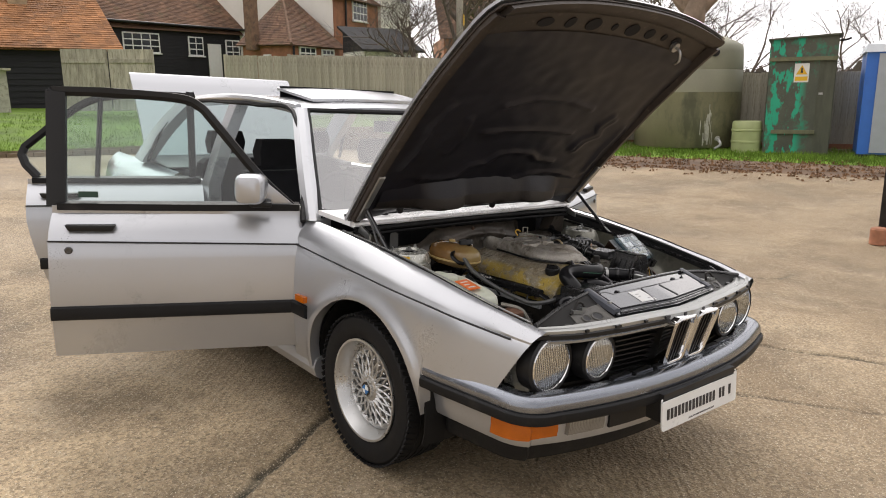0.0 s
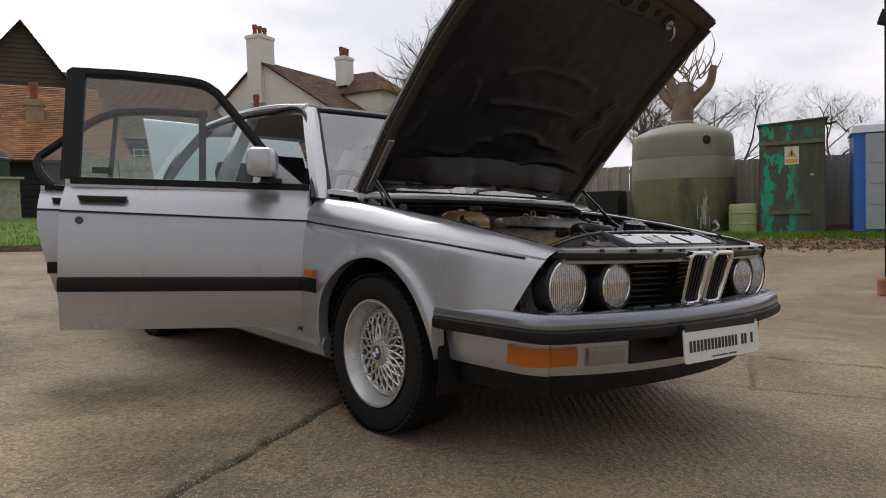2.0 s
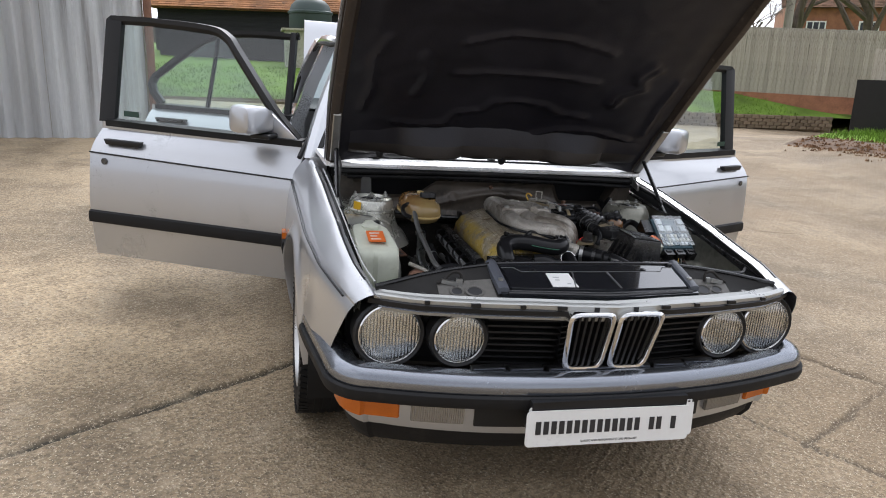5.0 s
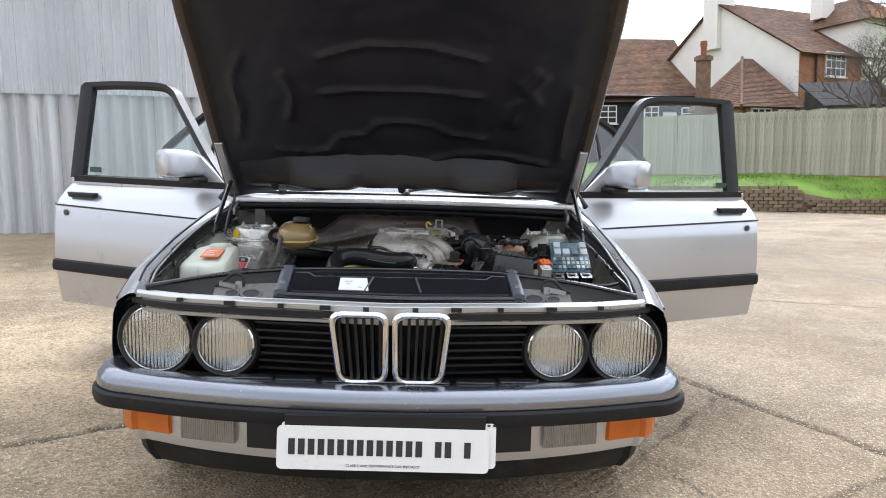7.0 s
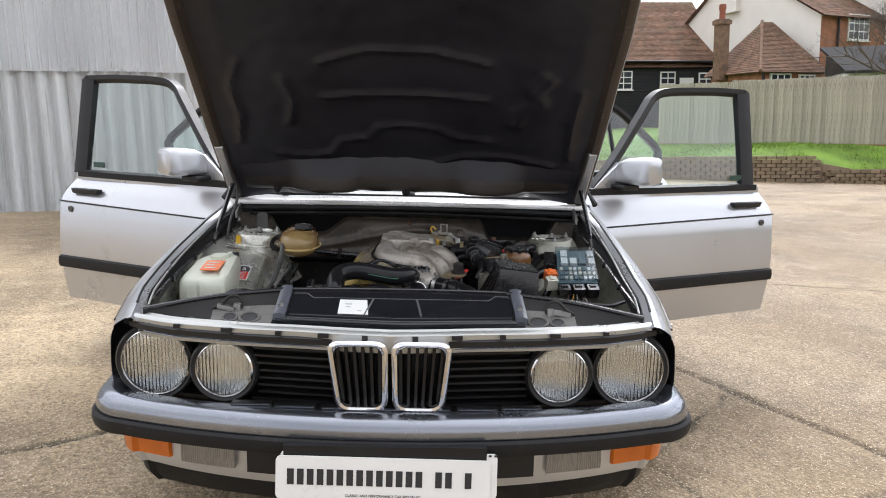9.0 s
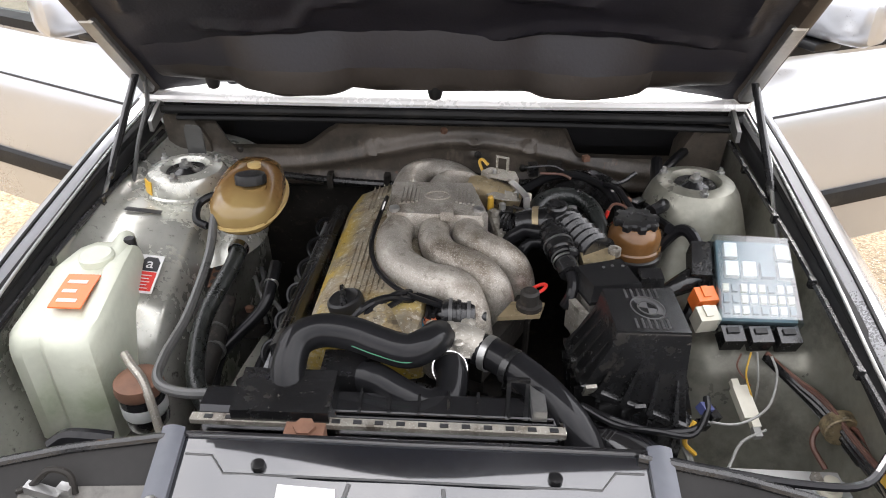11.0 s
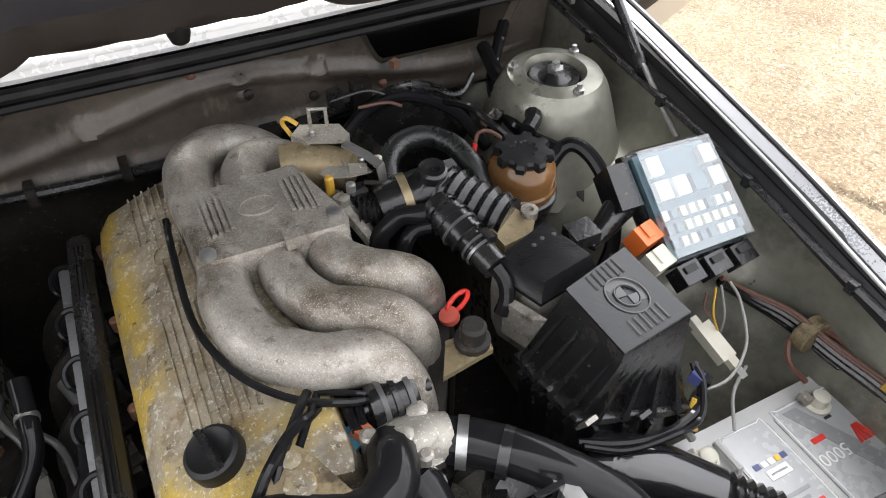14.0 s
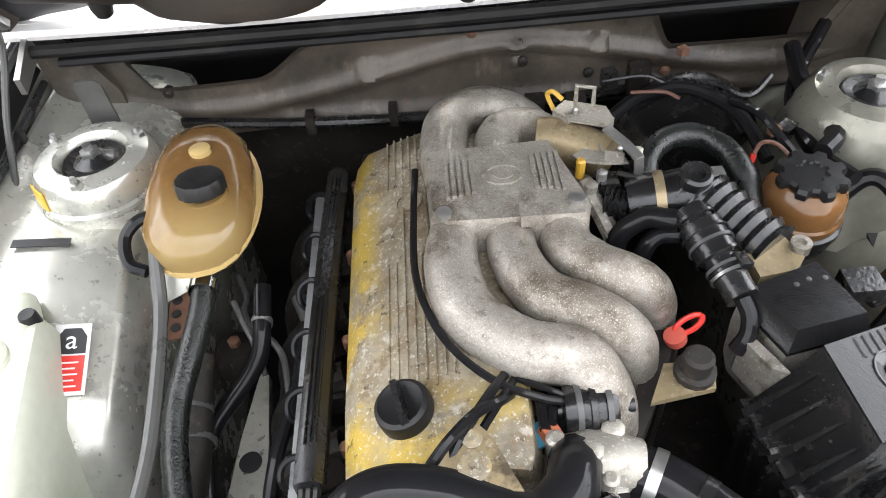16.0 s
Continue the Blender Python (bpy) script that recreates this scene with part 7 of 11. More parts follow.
    if rear:
        bm = B()
        tube(bm, [(s * (xw - 0.01), 0.53, zw), (s * (xt - 0.005), 0.50, 1.36)], 0.014, 6, 1)
        out.append(("quarter_bar", bm, "black", "", 0))
    # rub strip
    bm = B()
    rings = []
    for f in np.linspace(0.0, 1, 8):
        x = X(f * L, 0.53)
        yy = f * cut(0.53)
        rings.append([(s * x, yy, 0.502), (s * (x + 0.014), yy, 0.508), (s * (x + 0.018), yy, 0.53), (s * (x + 0.014), yy, 0.556), (s * x, yy, 0.562)])
    loft(bm, rings)
    out.append(("rub_strip", bm, "rubber", "black rubber rub strip", 0))
    bm = B()
    tube(bm, [(s * (X(f * L, 0.8) + 0.002), f * cut(0.8), crease_z((1.6 if rear else .535) + f * L) - 0.001) for f in np.linspace(0, 1, 8)], 0.0035, 6, 2)
    out.append(("pinstripe", bm, "black", "", 0))
    # handle
    bm = B()
    hy, hz = L - 0.155, 0.868
    x = X(L * 0.85, hz)
    prism(bm, [(hy - 0.095, hz + 0.021), (hy + 0.095, hz + 0.021), (hy + 0.082, hz - 0.004), (hy - 0.082, hz - 0.004)], *sorted((s * (x - 0.01), s * (x + 0.020))), "x")
    out.append(("door_handle", bm, "black", "black flap door handle", 0.005))
    bm = B()
    prism(bm, [(hy - 0.06, hz - 0.002), (hy + 0.06, hz - 0.002), (hy + 0.045, hz - 0.030), (hy - 0.045, hz - 0.030)], *sorted((s * (x - 0.01), s * (x + 0.004))), "x")
    out.append(("handle_recess", bm, "paint", "", 0.004))
    if not rear:
        bm = B()
        xk = X(L * 0.9, 0.79)
        lathe(bm, [(0.015, -0.01), (0.015, 0.006), (0.011, 0.008), (0.004, 0.007)], (s * xk, L - 0.075, 0.79), "x", 16, m=Matrix.Scale(s, 4, (1, 0, 0)))
        out.append(("lock_barrel", bm, "lock", "black-rimmed key lock", 0))
        # mirror on the front corner of the window
        bm = B()
        prism(bm, [(0.03, zw + 0.004), (0.235, zw + 0.004), (0.175, zw + 0.125)], *sorted((s * (xw - 0.03), s * (xw + 0.014))), "x")
        out.append(("mirror_base", bm, "paint", "silver triangular mirror mount", 0.003))
        bm = B()
        rings = []
        for o, yc, hd, zc, hh in ((0.010, 0.120, 0.020, 0.058, 0.018), (0.030, 0.118, 0.036, 0.066, 0.032), (0.075, 0.112, 0.052, 0.082, 0.050), (0.120, 0.108, 0.058, 0.090, 0.059), (0.195, 0.105, 0.060, 0.093, 0.062), (0.226, 0.104, 0.057, 0.093, 0.060), (0.240, 0.104, 0.050, 0.093, 0.053), (0.247, 0.104, 0.036, 0.093, 0.038)):
            rings.append([(s * (xw + o), yc + hd * math.copysign(abs(math.cos(a)) ** 0.45, math.cos(a)), zw + zc + hh * math.copysign(abs(math.sin(a)) ** 0.45, math.sin(a))) for a in np.linspace(0, 2 * math.pi, 32, endpoint=False)])
        loft(bm, rings)
        bmesh.ops.transform(bm, matrix=Matrix.Translation((s * (xw - 0.045), 0.165, 0)) @ Matrix.Rotation(radians(s * 14), 4, "Z") @ Matrix.Translation((-s * xw, -0.1, 0)), verts=bm.verts)
        out.append(("door_mirror", bm, "paint", "silver wedge-shaped door mirror housing", 0))
        bm = B()
        box(bm, *sorted((s * (xw - 0.02), s * (xw + 0.10))), 0.13, 0.22, zw + 0.008, zw + 0.030)
        out.append(("mirror_arm", bm, "black", "", 0.006))
        bm = B()
        box(bm, *sorted((s * (xw - 0.008), s * (xw - 0.012))), L - 0.17, L - 0.095, zw + 0.03, zw + 0.055)
        out.append(("window_sticker", bm, "sticker", "dark green window sticker", 0))
    return out


for s, rear, ang, hx, hy in ((-1, False, 64.5, 0.79, 0.535), (1, False, 65.5, 0.79, 0.535), (-1, True, 72, 0.80, 1.62), (1, True, 66, 0.80, 1.62)):
    pieces = build_door(s, rear)
    m = Matrix.Translation((s * hx, hy, 0)) @ Matrix.Rotation(radians(-s * ang), 4, "Z")
    first = None
    for nm, bm, mt, lb, bv in pieces:
        bmesh.ops.transform(bm, matrix=m, verts=bm.verts)
        ob = part(nm if first else ("rear_door" if rear else "front_door"), bm, mt, first or car, lb if first else "silver car door standing wide open", bevel=bv, seg=2)
        first = first or ob
        if nm == "window_glass":
            ob.visible_shadow = False

# ---- wheels
def wheel_meshes():
    R, RIM = 0.306, 0.204
    bt = B()
    lathe(bt, [(RIM - 0.004, -0.09), (RIM + 0.012, -0.104), (R - 0.05, -0.112), (R - 0.018, -0.106), (R - 0.004, -0.092), (R, -0.07), (R, 0.07), (R - 0.004, 0.092), (R - 0.018, 0.106), (R - 0.05, 0.112), (RIM + 0.012, 0.104), (RIM - 0.004, 0.09)], axis="x", n=64, caps=False)
    bg = B()
    for k in range(72):
        a = 2 * math.pi * k / 72
        for sx in (-1, 1):
            mm = Matrix.Rotation(a + (0.02 if sx > 0 else 0), 4, "X") @ Matrix.Translation((sx * 0.085, 0, R - 0.003)) @ Matrix.Rotation(radians(sx * 18), 4, "Z")
            box(bg, -0.026, 0.026, -0.0085, 0.0085, -0.004, 0.0035, mm)
    for x in (-0.045, -0.015, 0.015, 0.045):
        lathe(bg, [(R - 0.002, x - 0.009), (R + 0.0035, x - 0.008), (R + 0.0035, x + 0.008), (R - 0.002, x + 0.009)], axis="x", n=64, caps=False)
    br = B()
    lathe(br, [(RIM + 0.002, -0.100), (RIM + 0.003, -0.108), (RIM - 0.006, -0.108), (RIM - 0.012, -0.10), (RIM - 0.02, -0.075), (RIM - 0.034, -0.05), (RIM - 0.038, 0.09), (RIM - 0.03, 0.10)], axis="x", n=56, caps=False)
    lathe(br, [(RIM - 0.034, -0.052), (RIM - 0.05, -0.062), (RIM - 0.056, -0.056), (RIM - 0.05, -0.04)], axis="x", n=56, caps=False)
    # cross spokes
    bs = B()
    for k in range(20):
        for d in (-1, 1):
            a0, a1 = 2 * math.pi * k / 20, 2 * math.pi * (k + d * 1.5) / 20
            p = [Vector((-0.070, 0.048 * math.cos(a0), 0.048 * math.sin(a0)))]
            for t in (0.33, 0.66, 1.0):
                rr, aa = lerp(0.048, 0.160, t), lerp(a0, a1, t)
                p.append(Vector((lerp(-0.070, -0.056, t), rr * math.cos(aa), rr * math.sin(aa))))
            tube(bs, p, [0.0052, 0.0046, 0.0046, 0.0058], 5, 1)
    bh = B()
    lathe(bh, [(0.056, -0.03), (0.056, -0.066), (0.050, -0.074), (0.036, -0.078), (0.034, -0.086), (0.0, -0.0865)][:5] + [(0.030, -0.088)], axis="x", n=28)
    bb = B()
    for k in range(20):
        a = 2 * math.pi * (k + 0.5) / 20
        lathe(bb, [(0.0042, -0.062), (0.0042, -0.070), (0.002, -0.072)], (0, 0.128 * math.cos(a), 0.128 * math.sin(a)), "x", 6)
    bd = B()
    lathe(bd, [(0.16, -0.012), (0.16, 0.0)], axis="x", n=32)
    bc = B()
    lathe(bc, [(0.0295, -0.086), (0.028, -0.0895), (0.002, -0.091)], axis="x", n=24)
    bq = B()
    for a0 in (0, math.pi):
        pts = [(0, 0)] + [(0.019 * math.cos(a0 + math.pi / 2 * k / 6), 0.019 * math.sin(a0 + math.pi / 2 * k / 6)) for k in range(7)]
        prism(bq, pts, -0.0935, -0.090, "x")
    bw = B()
    for a0 in (math.pi / 2, -math.pi / 2):
        pts = [(0, 0)] + [(0.019 * math.cos(a0 + math.pi / 2 * k / 6), 0.019 * math.sin(a0 + math.pi / 2 * k / 6)) for k in range(7)]
        prism(bw, pts, -0.0935, -0.090, "x")
    res = []
    for nm, bm, mt, lb in (("tyre", bt, "tyre", "black tyre"), ("tread", bg, "tyre", ""), ("rim", br, "alloy", "bright silver rim"), ("cross_spokes", bs, "alloy", "mesh of crossed silver spokes"), ("hub", bh, "alloy", ""), ("rim_bolts", bb, "chrome", ""), ("brake_disc", bd, "steel", ""), ("centre_badge", bc, "gloss_black", "dark round centre cap"), ("badge_blue", bq, "badge_blue", ""), ("badge_white", bw, "white_paint", "")):
        finish(bm)
        me = bpy.data.meshes.new(nm)
        bm.to_mesh(me)
        bm.free()
        me.materials.append(M[mt])
        res.append((nm, me, lb))
    return res


WHEEL = wheel_meshes()
for s in (-1, 1):
    for y in (0.0, WB):
        base = None
        m = Matrix.Translation((s * 0.712, y, HUB_Z)) @ (Matrix.Rotation(math.pi, 4, "Z") if s > 0 else Matrix.Identity(4))
        for nm, me, lb in WHEEL:
            ob = part("wheel" if base is None else nm, me, None, base or car, "tyre on a silver cross-spoke alloy wheel" if base is None else lb, m=m if base is None else None)
            base = base or ob
            if nm == "rim_bolts":
                tagged(ob, kind="stuff")

# ---------------------------------------------------------------- engine bay
def wing_section(y, s):
    """Inner wing from the rail down to the chassis leg, as (x, z)."""
    hump = [(0.705, 0.835), (0.685, 0.825), (0.680, 0.785), (0.672, 0.735), (0.640, 0.705), (0.560, 0.690), (0.485, 0.655), (0.430, 0.560), (0.405, 0.43), (0.395, 0.25)]
    if s < 0:
        hump = [(0.705, 0.835), (0.685, 0.825), (0.680, 0.79), (0.672, 0.760), (0.640, 0.738), (0.565, 0.727), (0.502, 0.708), (0.480, 0.665), (0.474, 0.45), (0.468, 0.25)]
    flat = [(0.705, 0.79), (0.690, 0.775), (0.695, 0.72), (0.700, 0.64), (0.685, 0.55), (0.660, 0.46), (0.600, 0.405), (0.52, 0.39), (0.44, 0.385), (0.395, 0.25)]
    t = max(0.0, min(1.0, (y + 0.42) / 0.16))
    t = t * t * (3 - 2 * t)
    lift = top_z(y) - 0.035
    if s < 0:
        dz = lerp(0.048, -0.058, max(0.0, min(1.0, (-0.08 - y) / 0.30)))
        hump = hump[:3] + [(x, z + dz) for x, z in hump[3:8]] + hump[8:]
    return [(lerp(a[0], b[0], t), min(lerp(a[1], b[1], t), lift)) for a, b in zip(flat, hump)]


for s in (-1, 1):
    bm = B()
    rings = []
    for y in np.linspace(-0.74, 0.40, 30):
        sec = wing_section(y, s)
        rings.append([(s * p.x, y, p.y + 0.003 * noise.noise((p.x * 9, y * 7, s))) for p in spline([(x, z, 0) for x, z in sec], 4)])
    loft(bm, rings, caps=False, closed=False)
    iw = part("inner_wing", bm, "bay_paint" if s < 0 else "wing_shade_grease", car, "dusty silver inner wing" if s < 0 else "greasy olive-grey inner wing, its shade put into the colour", sharp=1.4)
    bm = B()
    tube(bm, [(s * curve(y, [(-0.75, 0.672), (-0.5, 0.694), (0.35, 0.700)]), y, top_z(y) - 0.018) for y in np.linspace(-0.74, 0.33, 12)], 0.012, 8, 2)
    part("wing_seal", bm, "rubber", car)
    bm = B()
    loft(bm, [[(s * (x + dx), y, top_z(y) + dz) for dx, dz in ((-0.014, -0.050), (-0.017, -0.048), (-0.013, -0.030), (-0.004, -0.020), (0.004, -0.024), (-0.010, -0.040))] for x, y in [(curve(y, [(-0.75, 0.668), (-0.5, 0.690), (0.35, 0.697)]), y) for y in np.linspace(-0.70, 0.30, 14)]])
    part("gutter_seal", bm, "black", car, "black rubber gutter seal")
    # Black tube stands in for the shaded gap beside the bright silver line.
    for dx, dz, r, mt in ((-0.046, -0.004, 0.0030, "bay_bright"), (-0.016, 0.0015, 0.0036, "rubber")):
        bm = B()
        tube(bm, [(s * (top_x(y) + dx), y, top_z(y) + dz) for y in np.linspace(-0.70, 0.33, 12)], r, 8, 2)
        part("edge_line", bm, mt, car)
    bm = B()
    tube(bm, [(s * 0.672, y, curve(y, [(-0.7, 0.735), (-0.2, 0.80), (0.3, 0.83)])) for y in np.linspace(-0.66, 0.28, 10)], 0.006, 6, 2)
    part("cable_run", bm, "bay_black", car)
    for y in (-0.45, -0.25, -0.05, 0.15):
        b2 = B()
        cbox(b2, (s * 0.668, y, curve(y, [(-0.7, 0.735), (-0.2, 0.80), (0.3, 0.83)])), (0.010, 0.012, 0.018))
        part("cable_clip", b2, "bay_black", iw, bevel=0.003)
    # strut tower
    cx, cy, zt = (0.545, 0.072, 0.826) if s > 0 else (-0.543, 0.085, 0.826)
    bm = B()
    lathe(bm, [(0.155, 0.655), (0.134, 0.690), *(((0.106, 0.725), (0.094, zt - 0.070), (0.091, zt - 0.046), (0.094, zt - 0.043), (0.093, zt - 0.038), (0.088, zt - 0.035)) if s < 0 else ((0.118, 0.725), (0.107, zt - 0.065), (0.100, zt - 0.045), (0.096, zt - 0.034), (0.093, zt - 0.026), (0.090, zt - 0.019))), (0.085, zt - 0.012), (0.078, zt - 0.001), (0.066, zt + 0.003), (0.052, zt + 0.004), (0.046, zt - 0.004), (0.044, zt - 0.014), (0.030, zt - 0.016)], (cx, cy, 0), "z", 36)
    tower = part("strut_tower", bm, "bay_paint" if s < 0 else "wing_shade_grease", car, "rounded silver suspension tower")
    b2 = B()
    lathe(b2, [(0.045, zt - 0.012), (0.041, zt - 0.005), (0.028, zt - 0.008), (0.016, zt - 0.001), (0.010, zt + 0.004)], (cx, cy, 0), "z", 20)
    part("strut_mount", b2, "bay_black", tower)
    b2 = B()
    lathe(b2, [(0.014, zt), (0.014, zt + 0.008), (0.007, zt + 0.009), (0.007, zt + 0.018)], (cx, cy, 0), "z", 6)
    part("top_nut", b2, "steel", tower)
    for k in range(3):
        a = radians(30 + 120 * k)
        b2 = B()
        lathe(b2, [(0.009, zt - 0.004), (0.009, zt + 0.007), (0.0045, zt + 0.008), (0.0045, zt + 0.016)], (cx + 0.068 * math.cos(a), cy + 0.068 * math.sin(a), 0), "z", 6)
        part("stud", b2, "steel", tower)
    if s < 0:
        b2 = B()
        a = radians(224)
        rings = []
        for t in np.linspace(-0.19, 0.19, 4):
            rings.append([(cx + r * math.cos(a + t), cy + r * math.sin(a + t), z) for r, z in ((0.0885, zt - 0.034), (0.0900, zt - 0.034), (0.0872, zt - 0.006), (0.0845, zt - 0.006))])
        loft(b2, rings)
        part("yellow_sticker", b2, "yellow", tower, "small yellow label")
        b2 = B()
        prism(b2, [(cx - 0.030, zt - 0.03), (cx + 0.012, zt - 0.03), (cx + 0.010, zt + 0.052), (cx + 0.002, zt + 0.060), (cx - 0.026, zt + 0.060), (cx - 0.030, zt + 0.050)], cy + 0.092, cy + 0.096, "y")
        part("tower_bracket", b2, "pipe_grey", tower, "dull metal bracket behind the tower", bevel=0.0015)
    # gas strut
    lo, mid, hi = Vector((s * 0.668, -0.103, 0.772)), Vector((s * 0.682, 0.028, 0.836)), Vector((s * 0.672, 0.222, 1.000))
    bm = B()
    tube(bm, [mid, hi], 0.0085, 12, 1)
    gs = part("gas_strut", bm, "gloss_black", car, "black gas strut holding the bonnet")
    bm = B()
    tube(bm, [lo, mid + (hi - mid) * 0.05], 0.0045, 8, 1)
    part("strut_rod", bm, "steel", gs)
    bm = B()
    lathe(bm, [(0.0065, -0.018), (0.010, -0.012), (0.010, 0.010), (0.008, 0.014)], tuple(mid), "z", 10, m=(hi - mid).to_track_quat("Z", "Y").to_matrix().to_4x4())
    part("strut_collar", bm, "bay_black", gs)
    # bonnet hinge arm
    bm = B()
    prism(bm, [(0.20, 0.86), (0.36, 0.90), (0.37, 0.935), (0.30, 1.00), (0.25, 1.045), (0.235, 1.03), (0.285, 0.955), (0.30, 0.925), (0.20, 0.885)], *sorted((s * 0.655, s * 0.664)), "x")
    hinge = part("bonnet_hinge", bm, "steel", car, "grubby steel bonnet hinge", bevel=0.003)
    for yy, zz, r in ((0.335, 0.918, 0.014), (0.27, 0.985, 0.010), (0.295, 0.945, 0.008)):
        b2 = B()
        lathe(b2, [(r, -0.005), (r, 0.004), (r * 0.5, 0.006)], (s * 0.652, yy, zz), "x", 10, m=Matrix.Scale(-s, 4, (1, 0, 0)))
        part("hinge_bolt", b2, "steel", hinge)

# bulkhead with its pressed shapes and side openings
def bulkhead_z(x):
    return 0.865 - 0.006 * (x / 0.6) ** 2


bm = B()


def bulk_top(x):
    """Upper edge of the sheet, dipping smoothly round the two openings."""
    full = bulkhead_z(x)
    for a, b, ra, rb, floor in ((-0.545, -0.225, 0.040, 0.120, 0.800), (0.285, 0.620, 0.045, 0.050, 0.792)):
        if a < x < b:
            k = min(1.0, (x - a) / ra, (b - x) / rb)
            return lerp(full, floor, k * k * (3 - 2 * k))
    return full


def bulk(u, v):
    x = lerp(-0.60, 0.645, u)
    top = bulk_top(x)
    z = lerp(0.695, top, v)
    y = 0.296
    y += -0.014 * math.exp(-((z - (0.775 + 0.035 * math.sin(x * 7 + 1.2))) / 0.016) ** 2)
    y += 0.010 * noise.noise((x * 5, z * 8, 3))
    y += -0.016 * math.exp(-((z - 0.705) / 0.018) ** 2)
    y += -0.012 * math.exp(-((z - 0.862) / 0.012) ** 2)
    for bx, bz, r in ((-0.161, 0.791, 0.022), (0.21, 0.80, 0.02), (0.08, 0.805, 0.013), (0.08, 0.775, 0.011)):
        d = math.hypot(x - bx, z - bz)
        y += -0.008 * max(0, min(1, (r - d) / 0.006))
    if top < bulkhead_z(x) - 0.004:
        y -= 0.016 * max(0.0, 1 - (top - z) / 0.016)
    return (x, y, z)


surface(bm, bulk, 150, 30)
bulkhead = part("bulkhead", bm, "dirty_panel", car, "grimy pressed bulkhead with two side openings")
# Near-black plates added behind the openings to give them their deep shade.
for x0, x1 in ((-0.56, -0.25), (0.27, 0.63)):
    b2 = B()
    box(b2, x0, x1, 0.455, 0.470, 0.74, 0.90)
    part("opening_back", b2, "trim", bulkhead)
for bx, bz, r in ((-0.161, 0.791, 0.019), (0.215, 0.80, 0.016)):
    b2 = B()
    lathe(b2, [(r, 0.302), (r, 0.296), (r * 0.7, 0.292), (r * 0.35, 0.296)], (bx, 0, bz), "y", 18)
    part("grommet", b2, "rubber", bulkhead)
for bx, bz in ((0.085, 0.812), (0.09, 0.778), (0.008, 0.838), (-0.495, 0.78), (0.33, 0.735), (0.53, 0.75), (0.20, 0.745)):
    b2 = B()
    lathe(b2, [(0.009, 0.306), (0.009, 0.292), (0.004, 0.288)], (bx, 0, bz), "y", 8)
    part("bulkhead_bolt", b2, "rust" if bx in (0.008, 0.33) else "soot", bulkhead)
bm = B()
tube(bm, [(-0.62, 0.265, 0.872), (-0.4, 0.247, 0.880), (0, 0.230, 0.886), (0.4, 0.247, 0.876), (0.66, 0.265, 0.865)], 0.013, 8, 6, flat=0.6)
tube(bm, [(-0.66, 0.262, 0.892), (-0.4, 0.240, 0.900), (0, 0.222, 0.906), (0.4, 0.240, 0.898), (0.68, 0.262, 0.888)], 0.010, 8, 6)
part("bulkhead_seal", bm, "rubber", car)
bm = B()
slab(bm, lambda u, v: (lerp(-0.68, 0.69, u), 0.292 - 0.040 * (1 - (2 * u - 1) ** 2) - 0.012 * v, lerp(0.866, 0.905, v)), 16, 3, 0.01, (0, 1, 0))
part("scuttle_front", bm, "bay_black", car)
# lower bulkhead, dark
bm = B()
box(bm, -0.66, 0.66, 0.34, 0.36, 0.22, 0.72)
slab(bm, lambda u, v: (lerp(-0.64, 0.66, u), lerp(0.30, 0.36, v), lerp(0.695, 0.66, v)), 6, 2, 0.01, (0, 0, -1))
part("lower_bulkhead", bm, "soot", car)
for s in (-1, 1):
    bm = B()
    prism(bm, [(s * 0.555, 0.69), (s * 0.66, 0.72), (s * 0.67, 0.87), (s * 0.60, 0.87), (s * 0.565, 0.80)], 0.285, 0.36, "y")
    part("bulkhead_corner", bm, "dirty_panel", bulkhead, bevel=0.015, seg=2)
# pipe run under the bulkhead
bm = B()
tube(bm, [(-0.50, 0.275, 0.735), (-0.30, 0.272, 0.715), (-0.10, 0.270, 0.705), (0.10, 0.270, 0.712), (0.26, 0.272, 0.72)], 0.009, 8, 4)
part("vacuum_pipe", bm, "bay_black", car)
for x in (-0.27, -0.13, 0.03):
    b2 = B()
    cbox(b2, (x, 0.27, 0.715), (0.014, 0.026, 0.034))
    part("pipe_clip", b2, "soot", bulkhead, bevel=0.003)

# floor of the bay and the dark block of the engine
bm = B()
loft(bm, [[(-0.215, y, 0.30), (-0.225, y, 0.52), (-0.19, y, 0.66), (0.02, y, 0.69), (0.09, y, 0.60), (0.12, y, 0.30)] for y in (-0.43, -0.2, 0.05, 0.24)])
engine = part("engine", bm, "soot", car, "sooty straight-six engine block", bevel=0.012, seg=2)
bm = B()
box(bm, -0.40, 0.70, -0.60, 0.34, 0.26, 0.29)
part("undertray", bm, "soot", car)
rnd = random.Random(4)
# clutter of castings and pipes down the exhaust side
for k in range(5):
    y = 0.15 - k * 0.105
    b2 = B()
    tube(b2, [(-0.215, y, 0.60), (-0.27, y - 0.01, 0.585), (-0.31, y - 0.03, 0.54), (-0.32, y - 0.05, 0.44)], 0.021, 8, 4)
    part("exhaust_runner", b2, "soot", engine)
for k in range(9):
    y = 0.18 - k * 0.07
    b2 = B()
    cbox(b2, (-0.235 + rnd.uniform(-0.01, 0.02), y, 0.56 + rnd.uniform(-0.03, 0.03)), (0.04, 0.045, 0.05), pose(0, 0, 0, rnd.uniform(-20, 20), rnd.uniform(-20, 20), rnd.uniform(0, 40)))
    part("casting_boss", b2, "soot", engine, bevel=0.006)

